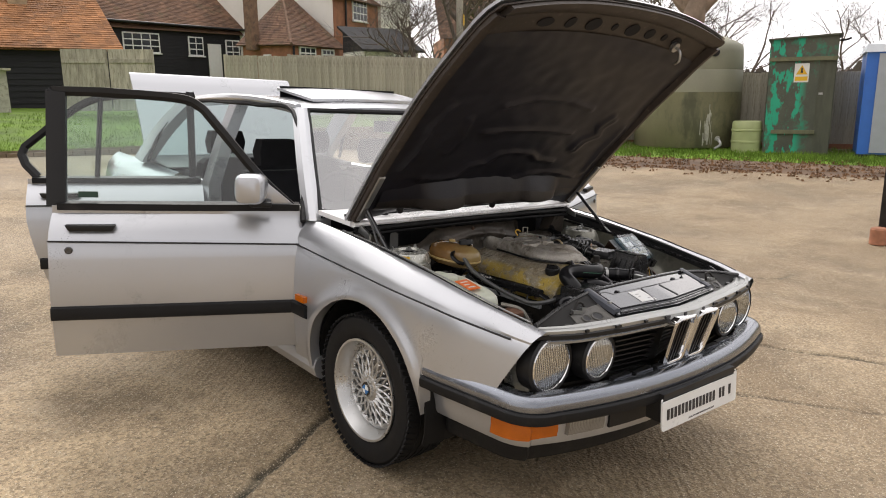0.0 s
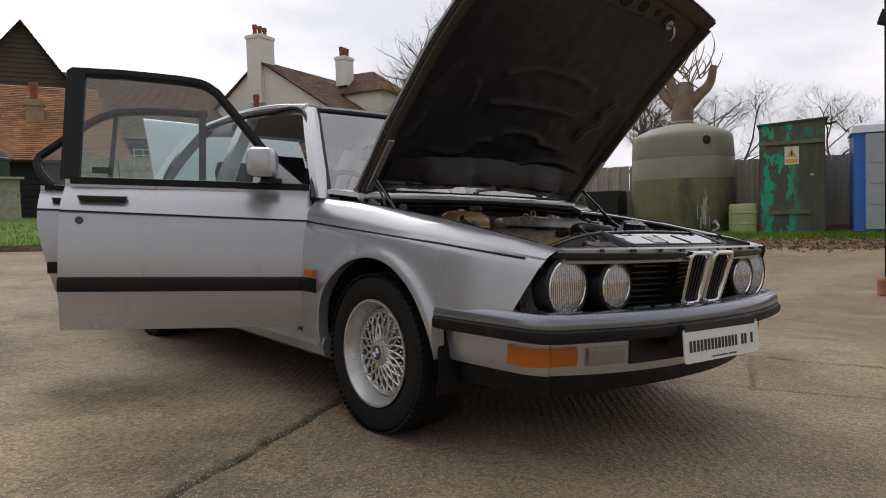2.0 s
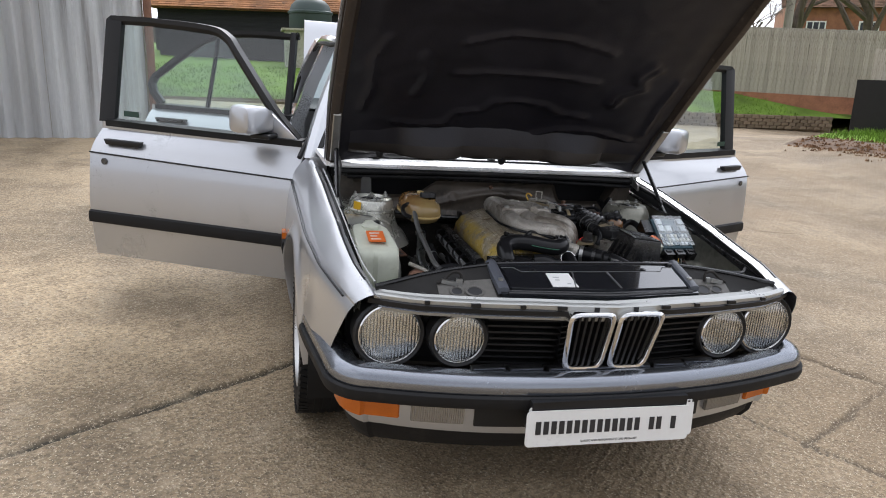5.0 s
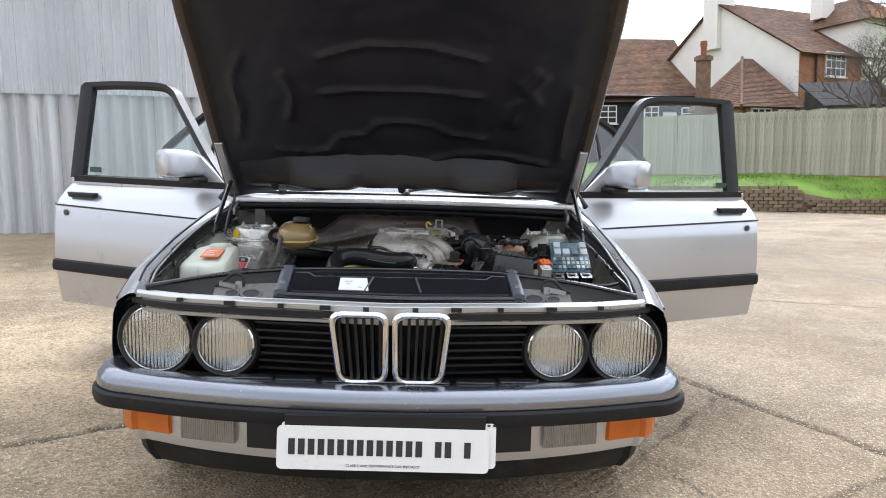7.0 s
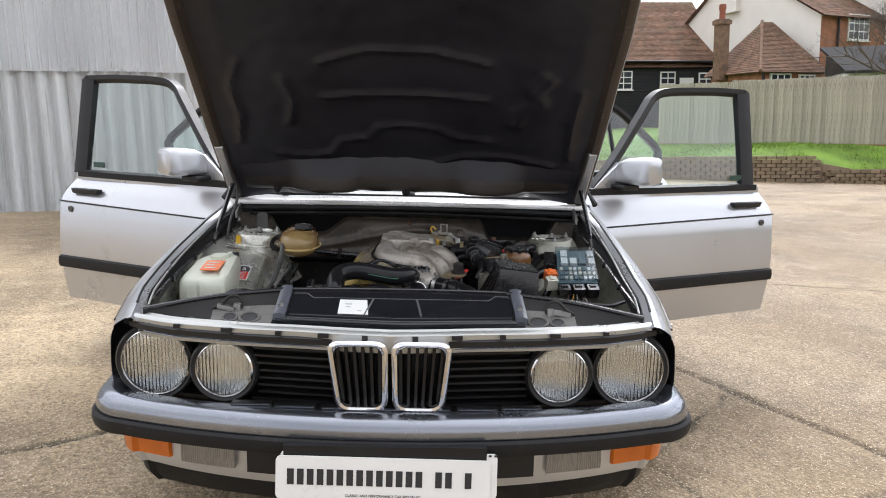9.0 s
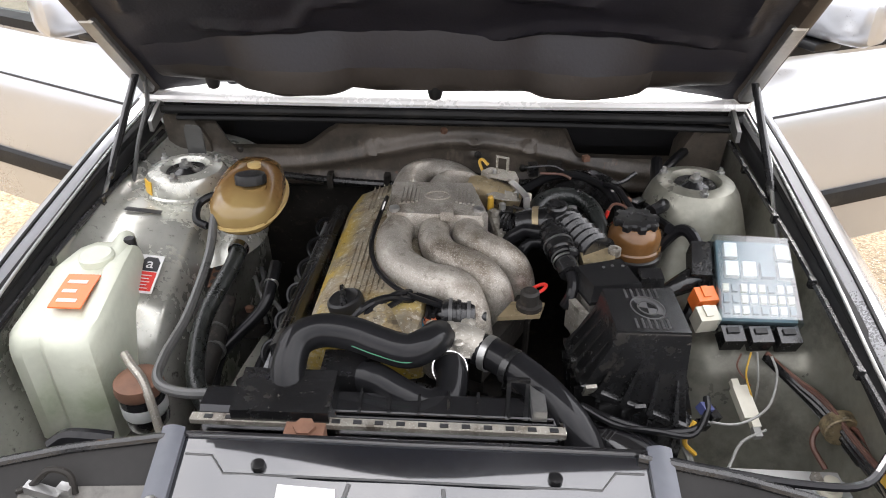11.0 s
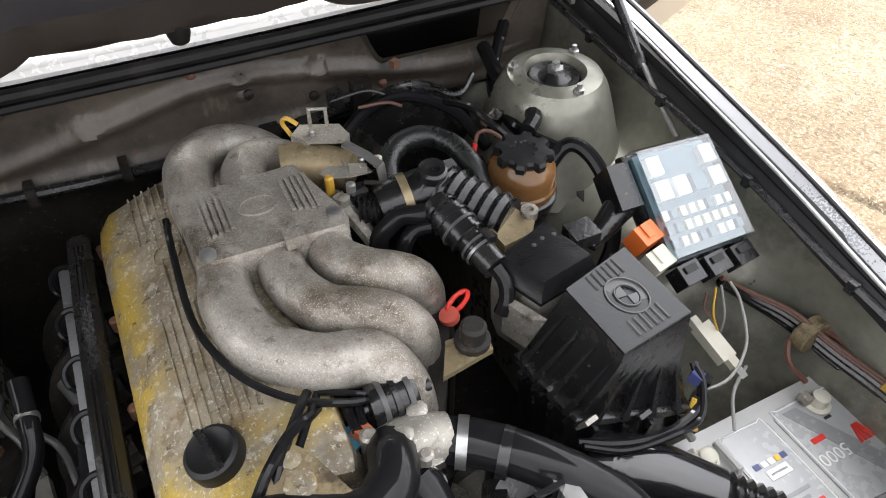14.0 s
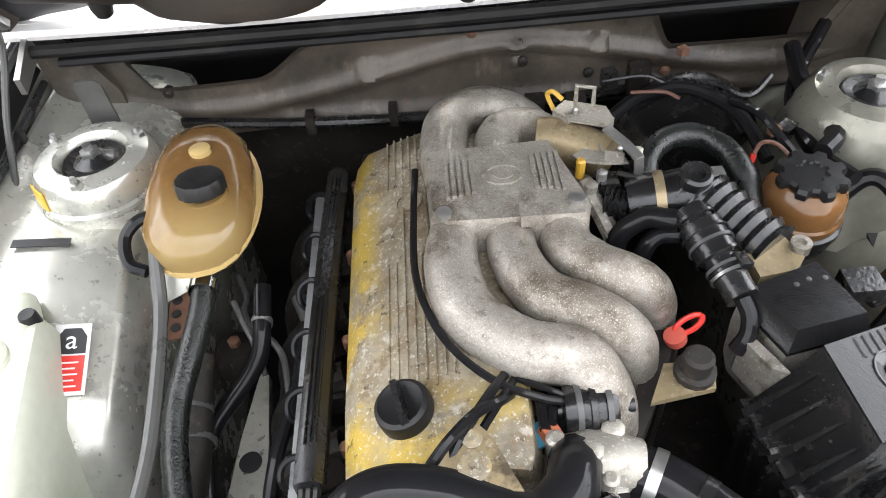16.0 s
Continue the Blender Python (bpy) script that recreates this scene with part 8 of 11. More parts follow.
# ---- valve cover
def cover_sec(y):
    return [(-0.190, 0.655), (-0.196, 0.690), (-0.190, 0.725), (-0.170, 0.752), (-0.120, 0.773), (-0.060, 0.788), (-0.015, 0.792), (0.010, 0.783), (0.020, 0.755), (0.022, 0.69)]


bm = B()
rings = []
for y, sh, dz in ((0.140, 0.030, -0.03), (0.135, 0.012, -0.008), (0.123, 0.004, -0.002), (0.08, 0, 0), (0.0, 0, 0), (-0.1, 0, 0), (-0.2, 0, 0), (-0.3, 0, 0), (-0.392, 0.004, -0.002), (-0.408, 0.012, -0.010), (-0.412, 0.028, -0.035)):
    rings.append([(x + (sh if x < -0.08 else -sh * 0.5), y, z + (dz if z > 0.7 else 0)) for x, z in cover_sec(y)])
loft(bm, rings)
cover = part("valve_cover", bm, "cover", car, "corroded yellow-grey ribbed valve cover", bevel=0.004, seg=2)


def cover_z(x):
    return float(np.interp(x, [-0.17, -0.12, -0.06, -0.015, 0.01], [0.752, 0.773, 0.788, 0.792, 0.783]))


# fine grooves pressed between thin raised lines
for k in range(8):
    x = -0.135 + k * 0.0105
    spans = ((0.122, 0.02), (-0.12, -0.30)) if k not in (2, 5) else ((0.122, -0.31),)
    for y0, y1 in spans:
        b2 = B()
        z = cover_z(x)
        loft(b2, [[(x - 0.0018, y, z - 0.003), (x - 0.001, y, z + 0.0022), (x + 0.001, y, z + 0.0026), (x + 0.0018, y, z - 0.002)] for y in np.linspace(y0, y1, 6)])
        part("cover_rib", b2, "cover", cover)
b2 = B()
lathe(b2, [(0.020, -0.002), (0.020, 0.003), (0.017, 0.003), (0.017, 0.0), (0.010, 0.0), (0.010, 0.0025), (0.002, 0.0025)], (-0.105, -0.02, cover_z(-0.105)), "z", 24, m=Matrix.Rotation(radians(-16), 4, "Y"))
part("cover_badge", b2, "cover", cover, "round cast badge half corroded away")
for x, y in ((-0.183, 0.13), (-0.186, -0.02), (-0.186, -0.17), (-0.183, -0.32)):
    b2 = B()
    lathe(b2, [(0.0075, 0.67), (0.0075, 0.690), (0.004, 0.693)], (x - 0.012, y, 0), "z", 8)
    part("cover_bolt", b2, "rust", cover)
TILT_CAP = Matrix.Rotation(radians(-14), 4, "Y")
bm = B()
prof = [(0.031, -0.012), (0.031, 0.006), (0.0295, 0.011), (0.025, 0.014), (0.020, 0.011), (0.008, 0.010)]
lathe(bm, prof, (-0.118, -0.332, 0.778), "z", 30, m=TILT_CAP)
cap = part("oil_filler_cap", bm, "black", cover, "round black oil filler cap with a grip bar")
bm = B()
mm = Matrix.Translation((-0.118, -0.332, 0.778)) @ TILT_CAP @ Matrix.Rotation(radians(12), 4, "Z")
box(bm, -0.005, 0.005, -0.028, 0.028, 0.008, 0.025, mm, (0.002, 0.006))
part("grip", bm, "bay_black", cap, bevel=0.003)
# lifting bracket beside it
bm = B()
prism(bm, [(-0.095, -0.440), (-0.072, -0.390), (-0.060, -0.376), (-0.044, -0.376), (-0.034, -0.388), (-0.010, -0.445)], 0.806, 0.812)
part("lifting_eye", bm, "tan_metal", car, "plated lifting bracket", bevel=0.002)
for x, y, r in ((-0.052, -0.391, 0.010), (-0.052, -0.418, 0.016)):
    b2 = B()
    lathe(b2, [(r, 0.8105), (r, 0.8145), (r * 0.7, 0.8155)], (x, y, 0), "z", 14)
    part("eye_hole", b2, "cover", cover)

# ---- lead cover and plug leads
bm = B()
loft(bm, [[(x - 0.016, y, z - 0.014), (x - 0.016, y, z + 0.008), (x - 0.006, y, z + 0.014), (x + 0.008, y, z + 0.014), (x + 0.016, y, z + 0.006), (x + 0.016, y, z - 0.014)] for x, y, z in ((-0.222, 0.155, 0.690), (-0.226, 0.0, 0.697), (-0.228, -0.2, 0.703), (-0.229, -0.375, 0.708))])
rail = part("lead_cover", bm, "bay_black", car, "long black plug lead cover", bevel=0.003)
for dx in (-0.006, 0.0, 0.006):
    b2 = B()
    loft(b2, [[(x + dx - 0.0015, y, z + 0.013), (x + dx, y, z + 0.0165), (x + dx + 0.0015, y, z + 0.013)] for x, y, z in ((-0.222, 0.13, 0.691), (-0.228, -0.2, 0.703), (-0.229, -0.33, 0.707))])
    part("cover_ridge", b2, "bay_black", rail)
bm = B()
box(bm, -0.262, -0.246, -0.40, 0.14, 0.655, 0.668)
part("cream_strip", bm, "sticker_dark", car, "cream plastic lead holder", bevel=0.004)
for k in range(6):
    y = 0.10 - k * 0.088
    b2 = B()
    tube(b2, [(-0.238, y + 0.008, 0.690), (-0.254, y + 0.010, 0.692), (-0.268, y + 0.002, 0.684), (-0.268, y - 0.012, 0.670), (-0.252, y - 0.018, 0.655), (-0.22, y - 0.016, 0.640)], 0.0044, 7, 5)
    part("plug_lead", b2, "hose", rail)
for d in (-0.008, 0, 0.008):
    b2 = B()
    tube(b2, [(-0.229 + d, -0.37, 0.704), (-0.228 + d, -0.405, 0.695), (-0.215 + d * 1.4, -0.44, 0.66), (-0.20 + d * 2, -0.46, 0.60)], 0.0055, 7, 4)
    part("lead_end", b2, "hose", rail)

# ---- intake manifold
bm = B()
PL = [(-0.080, 0.005), (0.085, 0.008), (0.116, -0.112), (0.108, -0.138), (-0.058, -0.132), (-0.076, -0.112)]
rings = []
for z, g in ((0.770, 0.004), (0.800, 0.0), (0.832, 0.0), (0.843, -0.006)):
    cx, cy = 0.018, -0.062
    rings.append([(cx + (x - cx) * (1 + g * 8), cy + (y - cy) * (1 + g * 8), z) for x, y in PL])
loft(bm, rings)
mani = part("intake_manifold", bm, "cast", car, "rough cast grey intake manifold with curved runners", bevel=0.009, seg=3)
RUN = [
    ([(-0.045, -0.10, 0.808), (-0.056, -0.165, 0.806), (-0.040, -0.235, 0.800), (0.010, -0.282, 0.796), (0.070, -0.298, 0.792), (0.118, -0.322, 0.775), (0.142, -0.338, 0.735), (0.150, -0.340, 0.66)], [0.031, 0.033, 0.034, 0.034, 0.033, 0.032, 0.031, 0.030]),
    ([(0.020, -0.10, 0.808), (0.018, -0.165, 0.808), (0.042, -0.220, 0.806), (0.090, -0.246, 0.802), (0.140, -0.262, 0.792), (0.178, -0.270, 0.760), (0.188, -0.268, 0.68)], [0.029, 0.030, 0.031, 0.031, 0.031, 0.030, 0.029]),
    ([(0.082, -0.10, 0.808), (0.082, -0.155, 0.810), (0.110, -0.192, 0.810), (0.155, -0.206, 0.804), (0.198, -0.208, 0.782), (0.222, -0.205, 0.74), (0.226, -0.20, 0.67)], [0.029, 0.030, 0.031, 0.031, 0.031, 0.030, 0.029]),
    ([(-0.048, -0.02, 0.805), (-0.052, 0.050, 0.804), (-0.040, 0.115, 0.800), (0.002, 0.155, 0.790), (0.055, 0.165, 0.768), (0.10, 0.16, 0.72), (0.12, 0.15, 0.64)], [0.033, 0.034, 0.035, 0.035, 0.034, 0.032, 0.03]),
    ([(0.018, -0.02, 0.805), (0.018, 0.045, 0.804), (0.040, 0.088, 0.798), (0.085, 0.098, 0.782), (0.125, 0.085, 0.74), (0.14, 0.08, 0.66)], [0.030, 0.031, 0.032, 0.032, 0.031, 0.03]),
]
for pts, rs in RUN:
    x_turn, k = {0.150: (0.06, 0.45), 0.188: (0.08, 0.55), 0.226: (0.10, 0.62)}.get(pts[-1][0], (1.0, 1.0))
    pts = [(x if x < x_turn else x_turn + (x - x_turn) * k, y, z) for x, y, z in pts]
    b2 = B()
    tube(b2, pts, rs, 16, 8)
    part("runner", b2, "cast", mani)
# raised badge and ribs on the plenum
b2 = B()
lathe(b2, [(0.026, 0.842), (0.026, 0.846), (0.022, 0.846), (0.022, 0.8435), (0.012, 0.8435), (0.012, 0.845), (0.001, 0.845)], (0.017, -0.056, 0), "z", 28, m=Matrix.Scale(0.72, 4, (0, 1, 0)))
part("cast_badge", b2, "cast", mani, "round cast badge worn smooth")
for k in range(5):
    for sx in (-1, 1):
        b2 = B()
        x = 0.017 + sx * (0.038 + k * 0.008)
        box(b2, x - 0.0025, x + 0.0025, -0.085 - 0.002 * k, -0.022, 0.842, 0.8465)
        part("plenum_rib", b2, "cast", mani)
b2 = B()
box(b2, 0.028, 0.052, -0.142, -0.122, 0.835, 0.853)
part("plenum_lug", b2, "cast", mani, bevel=0.004)
for x, y in ((-0.060, -0.118), (0.098, -0.112)):
    b2 = B()
    lathe(b2, [(0.010, 0.842), (0.010, 0.849), (0.006, 0.851)], (x, y, 0), "z", 10)
    part("plenum_bolt", b2, "steel", mani)
b2 = B()
rings = []
for x, y, z in ((0.100, -0.355, 0.69), (0.145, -0.285, 0.70), (0.188, -0.205, 0.71)):
    rings.append([(x - 0.01, y - 0.02, z - 0.03), (x + 0.012, y - 0.03, z - 0.03), (x + 0.012, y - 0.03, z + 0.03), (x - 0.01, y - 0.02, z + 0.03)])
loft(b2, rings)
part("manifold_flange", b2, "soot", mani, bevel=0.006)
# thin vacuum hose hugging the cover
bm = B()
tube(bm, [(-0.094, 0.02, 0.798), (-0.098, -0.052, 0.798), (-0.100, -0.16, 0.796), (-0.084, -0.232, 0.797), (-0.060, -0.280, 0.797), (-0.022, -0.320, 0.796), (0.020, -0.342, 0.794), (0.05, -0.345, 0.785)], 0.0046, 8, 6)
part("vacuum_hose", bm, "hose", car)
bm = B()
tube(bm, [(-0.10, -0.415, 0.795), (-0.075, -0.395, 0.818), (-0.045, -0.365, 0.815), (-0.02, -0.345, 0.80), (0.0, -0.32, 0.775)], 0.006, 8, 6)
part("breather_hose", bm, "hose", car)

# ---- throttle body, linkage and intake boots
def aim(d):
    return Vector(d).to_track_quat("Z", "Y").to_matrix().to_4x4()


def band(pts, r, w, c, d, material, parent, name="hose_clamp"):
    b2 = B()
    lathe(b2, [(r, -w), (r + 0.0018, -w), (r + 0.0018, w), (r, w)], c, "z", 24, m=aim(d), caps=False)
    return part(name, b2, material, parent)


bm = B()
tube(bm, [(0.080, 0.060, 0.798), (0.105, 0.052, 0.800), (0.140, 0.030, 0.800), (0.165, 0.008, 0.798)], [0.032, 0.034, 0.031, 0.030], 18, 3)
throttle = part("throttle_body", bm, "tan_metal", car, "dirty tan throttle body with linkage")
b2 = B()
prism(b2, [(0.100, 0.072), (0.120, 0.092), (0.172, 0.070), (0.176, 0.045), (0.164, 0.026), (0.118, 0.046)], 0.836, 0.839)
prism(b2, [(0.100, 0.072), (0.106, 0.076), (0.122, 0.050), (0.116, 0.044)], 0.805, 0.838)
prism(b2, [(0.160, 0.030), (0.166, 0.026), (0.178, 0.044), (0.172, 0.050)], 0.805, 0.838)
part("cable_bracket", b2, "alloy_dirty", throttle, bevel=0.0015)
b2 = B()
tube(b2, [(0.133, 0.082, 0.838), (0.133, 0.082, 0.868), (0.155, 0.073, 0.868), (0.155, 0.073, 0.838)], 0.0034, 6, 1)
part("bracket_loop", b2, "alloy_dirty", throttle)
b2 = B()
loft(b2, [[(x - 0.004, y - 0.004, z), (x + 0.008, y + 0.004, z), (x + 0.008, y + 0.004, z + 0.003), (x - 0.004, y - 0.004, z + 0.003)] for x, y, z in ((0.160, 0.022, 0.838), (0.178, -0.012, 0.836), (0.190, -0.038, 0.832))])
loft(b2, [[(x - 0.004, y, z), (x + 0.008, y + 0.006, z), (x + 0.010, y + 0.004, z), (x - 0.002, y - 0.002, z)] for x, y, z in ((0.188, -0.040, 0.834), (0.190, -0.046, 0.800))])
part("linkage_plate", b2, "steel", throttle, bevel=0.001)
b2 = B()
prism(b2, [(0.112, -0.012), (0.128, 0.0), (0.176, -0.022), (0.180, -0.036), (0.150, -0.034), (0.120, -0.024)], 0.824, 0.827)
prism(b2, [(0.150, -0.024), (0.172, -0.034), (0.172, -0.037), (0.150, -0.027)], 0.826, 0.842)
part("switch_bracket", b2, "alloy_dirty", throttle, bevel=0.001)
b2 = B()
lathe(b2, [(0.0065, 0.800), (0.0065, 0.826), (0.004, 0.829)], (0.121, -0.024, 0), "z", 10)
part("yellow_bolt", b2, "wire_yellow", throttle)
for p, q, r, mt in (((0.125, -0.035, 0.80), (0.150, -0.105, 0.765), 0.012, "alloy_dirty"), ((0.140, -0.030, 0.812), (0.160, -0.060, 0.795), 0.006, "soot"), ((0.150, 0.015, 0.826), (0.152, -0.02, 0.822), 0.002, "steel"), ((0.165, -0.04, 0.815), (0.205, -0.06, 0.812), 0.0035, "soot")):
    b2 = B()
    tube(b2, [p, q], r, 8, 1)
    part("linkage_rod", b2, mt, throttle)
for c, r, h, mt in (((0.144, -0.045, 0.815), 0.007, 0.008, "steel"), ((0.130, -0.052, 0.80), 0.009, 0.010, "alloy_dirty"), ((0.150, -0.106, 0.764), 0.012, 0.010, "alloy_dirty"), ((0.172, -0.016, 0.83), 0.0045, 0.006, "steel"), ((0.195, -0.018, 0.825), 0.007, 0.007, "relay_white"), ((0.128, 0.060, 0.842), 0.004, 0.004, "steel")):
    b2 = B()
    lathe(b2, [(r, -h), (r, h), (r * 0.55, h + 0.002)], c, "z", 8)
    part("linkage_stud", b2, mt, throttle)
b2 = B()
box(b2, 0.138, 0.168, -0.060, -0.030, 0.775, 0.812, None, (0.003, 0.003))
part("throttle_switch", b2, "bay_black", throttle, bevel=0.004)
b2 = B()
tube(b2, [(0.104, 0.085, 0.83), (0.096, 0.094, 0.848), (0.102, 0.088, 0.858), (0.114, 0.078, 0.850)], 0.0034, 6, 4)
part("yellow_tab", b2, "wire_yellow", throttle)
# rubber boot: throttle to air flow meter, with bellows
bm = B()
pts = [Vector((0.150, -0.062, 0.785)).lerp(Vector((0.176, -0.074, 0.788)), k / 8) for k in range(9)]
tube(bm, pts, 0.026, 16, 1, ribs=0.005)
boot = part("intake_boot", bm, "bay_black", car, "black rubber intake boot with bellows")
b2 = B()
tube(b2, [(0.174, -0.070, 0.788), (0.195, -0.072, 0.792), (0.218, -0.075, 0.796), (0.245, -0.080, 0.800), (0.268, -0.094, 0.800)], [0.030, 0.033, 0.034, 0.037, 0.036], 18, 5)
part("boot_elbow", b2, "bay_black", boot)
band(None, 0.0345, 0.006, (0.212, -0.0745, 0.795), (1, -0.12, 0.16), "tan_metal", boot, "hose_clip")
b2 = B()
pts = [Vector((0.262, -0.088, 0.802)).lerp(Vector((0.318, -0.172, 0.788)), k / 12) for k in range(13)]
tube(b2, pts, 0.039, 18, 1, ribs=0.0055)
part("bellows", b2, "bay_black", boot)
for k in (0.0, 0.35):
    p = Vector((0.250, -0.080, 0.803)).lerp(Vector((0.285, -0.118, 0.800)), k)
    band(None, 0.0385, 0.0014, tuple(p), (0.5, -0.8, -0.1), "bay_black", boot, "boot_ring")
b2 = B()
lathe(b2, [(0.020, 0.0), (0.020, 0.014), (0.016, 0.017), (0.010, 0.016), (0.009, 0.010)], (0.246, -0.086, 0.832), "z", 18, m=Matrix.Rotation(radians(12), 4, "X"))
part("boot_port", b2, "bay_black", boot)
b2 = B()
box(b2, 0.258, 0.285, -0.085, -0.068, 0.832, 0.836, pose(0, 0, 0, 0, 0, 0))
part("boot_clip", b2, "steel", boot, bevel=0.001)
b2 = B()
tube(b2, [(0.150, -0.118, 0.755), (0.158, -0.112, 0.780), (0.185, -0.110, 0.800), (0.208, -0.122, 0.806), (0.232, -0.130, 0.808)], 0.0135, 12, 5)
part("idle_hose", b2, "hose", boot)
b2 = B()
tube(b2, [(0.175, -0.140, 0.752), (0.186, -0.132, 0.775), (0.200, -0.128, 0.785), (0.222, -0.134, 0.79)], 0.011, 12, 4)
part("idle_hose", b2, "hose", boot)
b2 = B()
IV0, IV1 = Vector((0.232, -0.122, 0.818)), Vector((0.262, -0.238, 0.790))
tube(b2, [IV0, IV0.lerp(IV1, 0.18), IV0.lerp(IV1, 0.2), IV0.lerp(IV1, 0.55), IV0.lerp(IV1, 0.58), IV1], [0.020, 0.022, 0.026, 0.025, 0.020, 0.019], 16, 1)
part("idle_valve", b2, "bay_black", boot, "ribbed black idle valve")
for f, r, mt in ((0.12, 0.023, "bay_black"), (0.30, 0.0265, "bay_black"), (0.42, 0.0262, "lid_relief"), (0.56, 0.0255, "bay_black"), (0.68, 0.0212, "lid_relief"), (0.76, 0.0212, "steel")):
    band(None, r, 0.0018, tuple(IV0.lerp(IV1, f)), IV1 - IV0, mt, boot, "valve_ring")
b2 = B()
cbox(b2, tuple(IV0.lerp(IV1, 0.72) + Vector((0.012, 0, 0.018))), (0.016, 0.020, 0.010), pose(0, 0, 0, 0, 15, 15))
part("valve_clip", b2, "bay_black", boot, bevel=0.002)
b2 = B()
tube(b2, [IV1, (0.266, -0.255, 0.780), (0.262, -0.270, 0.765), (0.252, -0.275, 0.745)], 0.010, 10, 4)
part("valve_lead", b2, "hose", boot)
# round brake servo behind, with the thick hose looping over it
bm = B()
lathe(bm, [(0.02, 0.225), (0.085, 0.225), (0.118, 0.215), (0.124, 0.19), (0.118, 0.165), (0.08, 0.155), (0.02, 0.15)], (0.335, 0, 0.665), "y", 36)
part("brake_servo", bm, "bay_black", car, "round black brake servo")
bm = B()
tube(bm, [(0.212, -0.030, 0.770), (0.218, 0.005, 0.795), (0.250, 0.032, 0.803), (0.292, 0.034, 0.803), (0.325, 0.005, 0.795), (0.340, -0.045, 0.775), (0.340, -0.085, 0.74)], 0.0165, 14, 6)
part("servo_hose", bm, "braid", car, "thick curved black hose")
bm = B()
tube(bm, [(0.19, 0.13, 0.765), (0.25, 0.16, 0.785), (0.32, 0.16, 0.79), (0.38, 0.11, 0.775), (0.40, 0.03, 0.75)], 0.010, 10, 6)
part("vacuum_line", bm, "hose", car)
# thin leads trailing between servo, bulkhead and reservoir
for pts, r, mt in (([(0.20, 0.20, 0.79), (0.26, 0.19, 0.80), (0.29, 0.17, 0.795)], 0.003, "bay_black"), ([(0.23, 0.15, 0.80), (0.275, 0.14, 0.803), (0.295, 0.125, 0.800)], 0.003, "wire_brown"),
                   ([(0.36, 0.0, 0.79), (0.372, 0.01, 0.80), (0.392, 0.005, 0.798), (0.41, -0.02, 0.785)], 0.003, "wire_brown"), ([(0.355, -0.005, 0.775), (0.36, 0.0, 0.79)], 0.0045, "red"),
                   ([(0.37, 0.12, 0.79), (0.385, 0.06, 0.81), (0.40, 0.02, 0.80), (0.43, -0.02, 0.77)], 0.006, "hose"), ([(0.34, 0.21, 0.77), (0.37, 0.17, 0.785), (0.40, 0.13, 0.79), (0.44, 0.16, 0.80)], 0.005, "bay_black"),
                   ([(0.37, 0.0, 0.76), (0.365, -0.05, 0.75), (0.36, -0.10, 0.72)], 0.004, "bay_black"), ([(0.30, 0.23, 0.76), (0.31, 0.21, 0.73), (0.30, 0.18, 0.70)], 0.009, "soot"), ([(0.39, 0.20, 0.76), (0.40, 0.17, 0.74), (0.41, 0.13, 0.72)], 0.008, "soot")):
    b2 = B()
    tube(b2, pts, r, 7, 5)
    part("thin_lead", b2, mt, car)
for c, dims, mt, rz in (((0.405, 0.045, 0.79), (0.014, 0.012, 0.012), "rust", 20), ((0.345, 0.270, 0.785), (0.015, 0.014, 0.013), "rust", 20), ((0.27, 0.245, 0.76), (0.034, 0.022, 0.05), "soot", 0), ((0.22, 0.235, 0.77), (0.022, 0.02, 0.03), "bay_black", 10), ((0.365, -0.075, 0.735), (0.022, 0.02, 0.028), "bay_black", 25), ((0.43, 0.06, 0.775), (0.03, 0.02, 0.02), "bay_black", 40), ((0.16, 0.20, 0.75), (0.03, 0.02, 0.04), "soot", 0), ((0.10, 0.22, 0.745), (0.03, 0.02, 0.03), "soot", 0)):
    b2 = B()
    cbox(b2, c, dims, pose(0, 0, 0, 0, 0, rz))
    part("bulkhead_fitting", b2, mt, bulkhead, bevel=0.004)

# ---- air flow meter and airbox
bm = B()
AF = [(0.269, -0.232), (0.355, -0.201), (0.378, -0.282), (0.294, -0.298)]
afc = Vector((0.324, -0.253))
def af_ring(z, k, dy=0.0):
    return [(afc.x + (x - afc.x) * k, afc.y + (y - afc.y) * k + dy, z) for x, y in AF]
loft(bm, [af_ring(0.64, 0.85), af_ring(0.68, 1.05), af_ring(0.74, 1.12), af_ring(0.772, 1.10)])
afm = part("air_flow_meter", bm, "alloy_dirty", car, "dusty alloy air flow meter with a black lid", bevel=0.010, seg=3)
bm = B()
loft(bm, [af_ring(0.770, 1.16), af_ring(0.777, 1.18), af_ring(0.780, 1.10), af_ring(0.800, 0.97), af_ring(0.803, 0.94)])
part("meter_lid", bm, "lid_black", afm, bevel=0.003, seg=2)
for x, y in ((0.352, -0.222), (0.334, -0.222), (0.318, -0.228)):
    b2 = B()
    lathe(b2, [(0.003, 0.802), (0.003, 0.8045), (0.001, 0.805)], (x, y - 0.008, 0), "z", 8)
    part("lid_dimple", b2, "lid_relief", afm)
bm = B()
prism(bm, [(0.283, -0.176), (0.335, -0.162), (0.345, -0.195), (0.330, -0.212), (0.286, -0.218)], 0.780, 0.800)
part("meter_flange", bm, "tan_metal", afm, bevel=0.004)
b2 = B()
lathe(b2, [(0.012, -0.006), (0.012, 0.007), (0.006, 0.0075), (0.006, 0.002)], (0.345, -0.180, 0.802), "z", 14)
part("meter_ear", b2, "alloy_dirty", afm)
b2 = B()
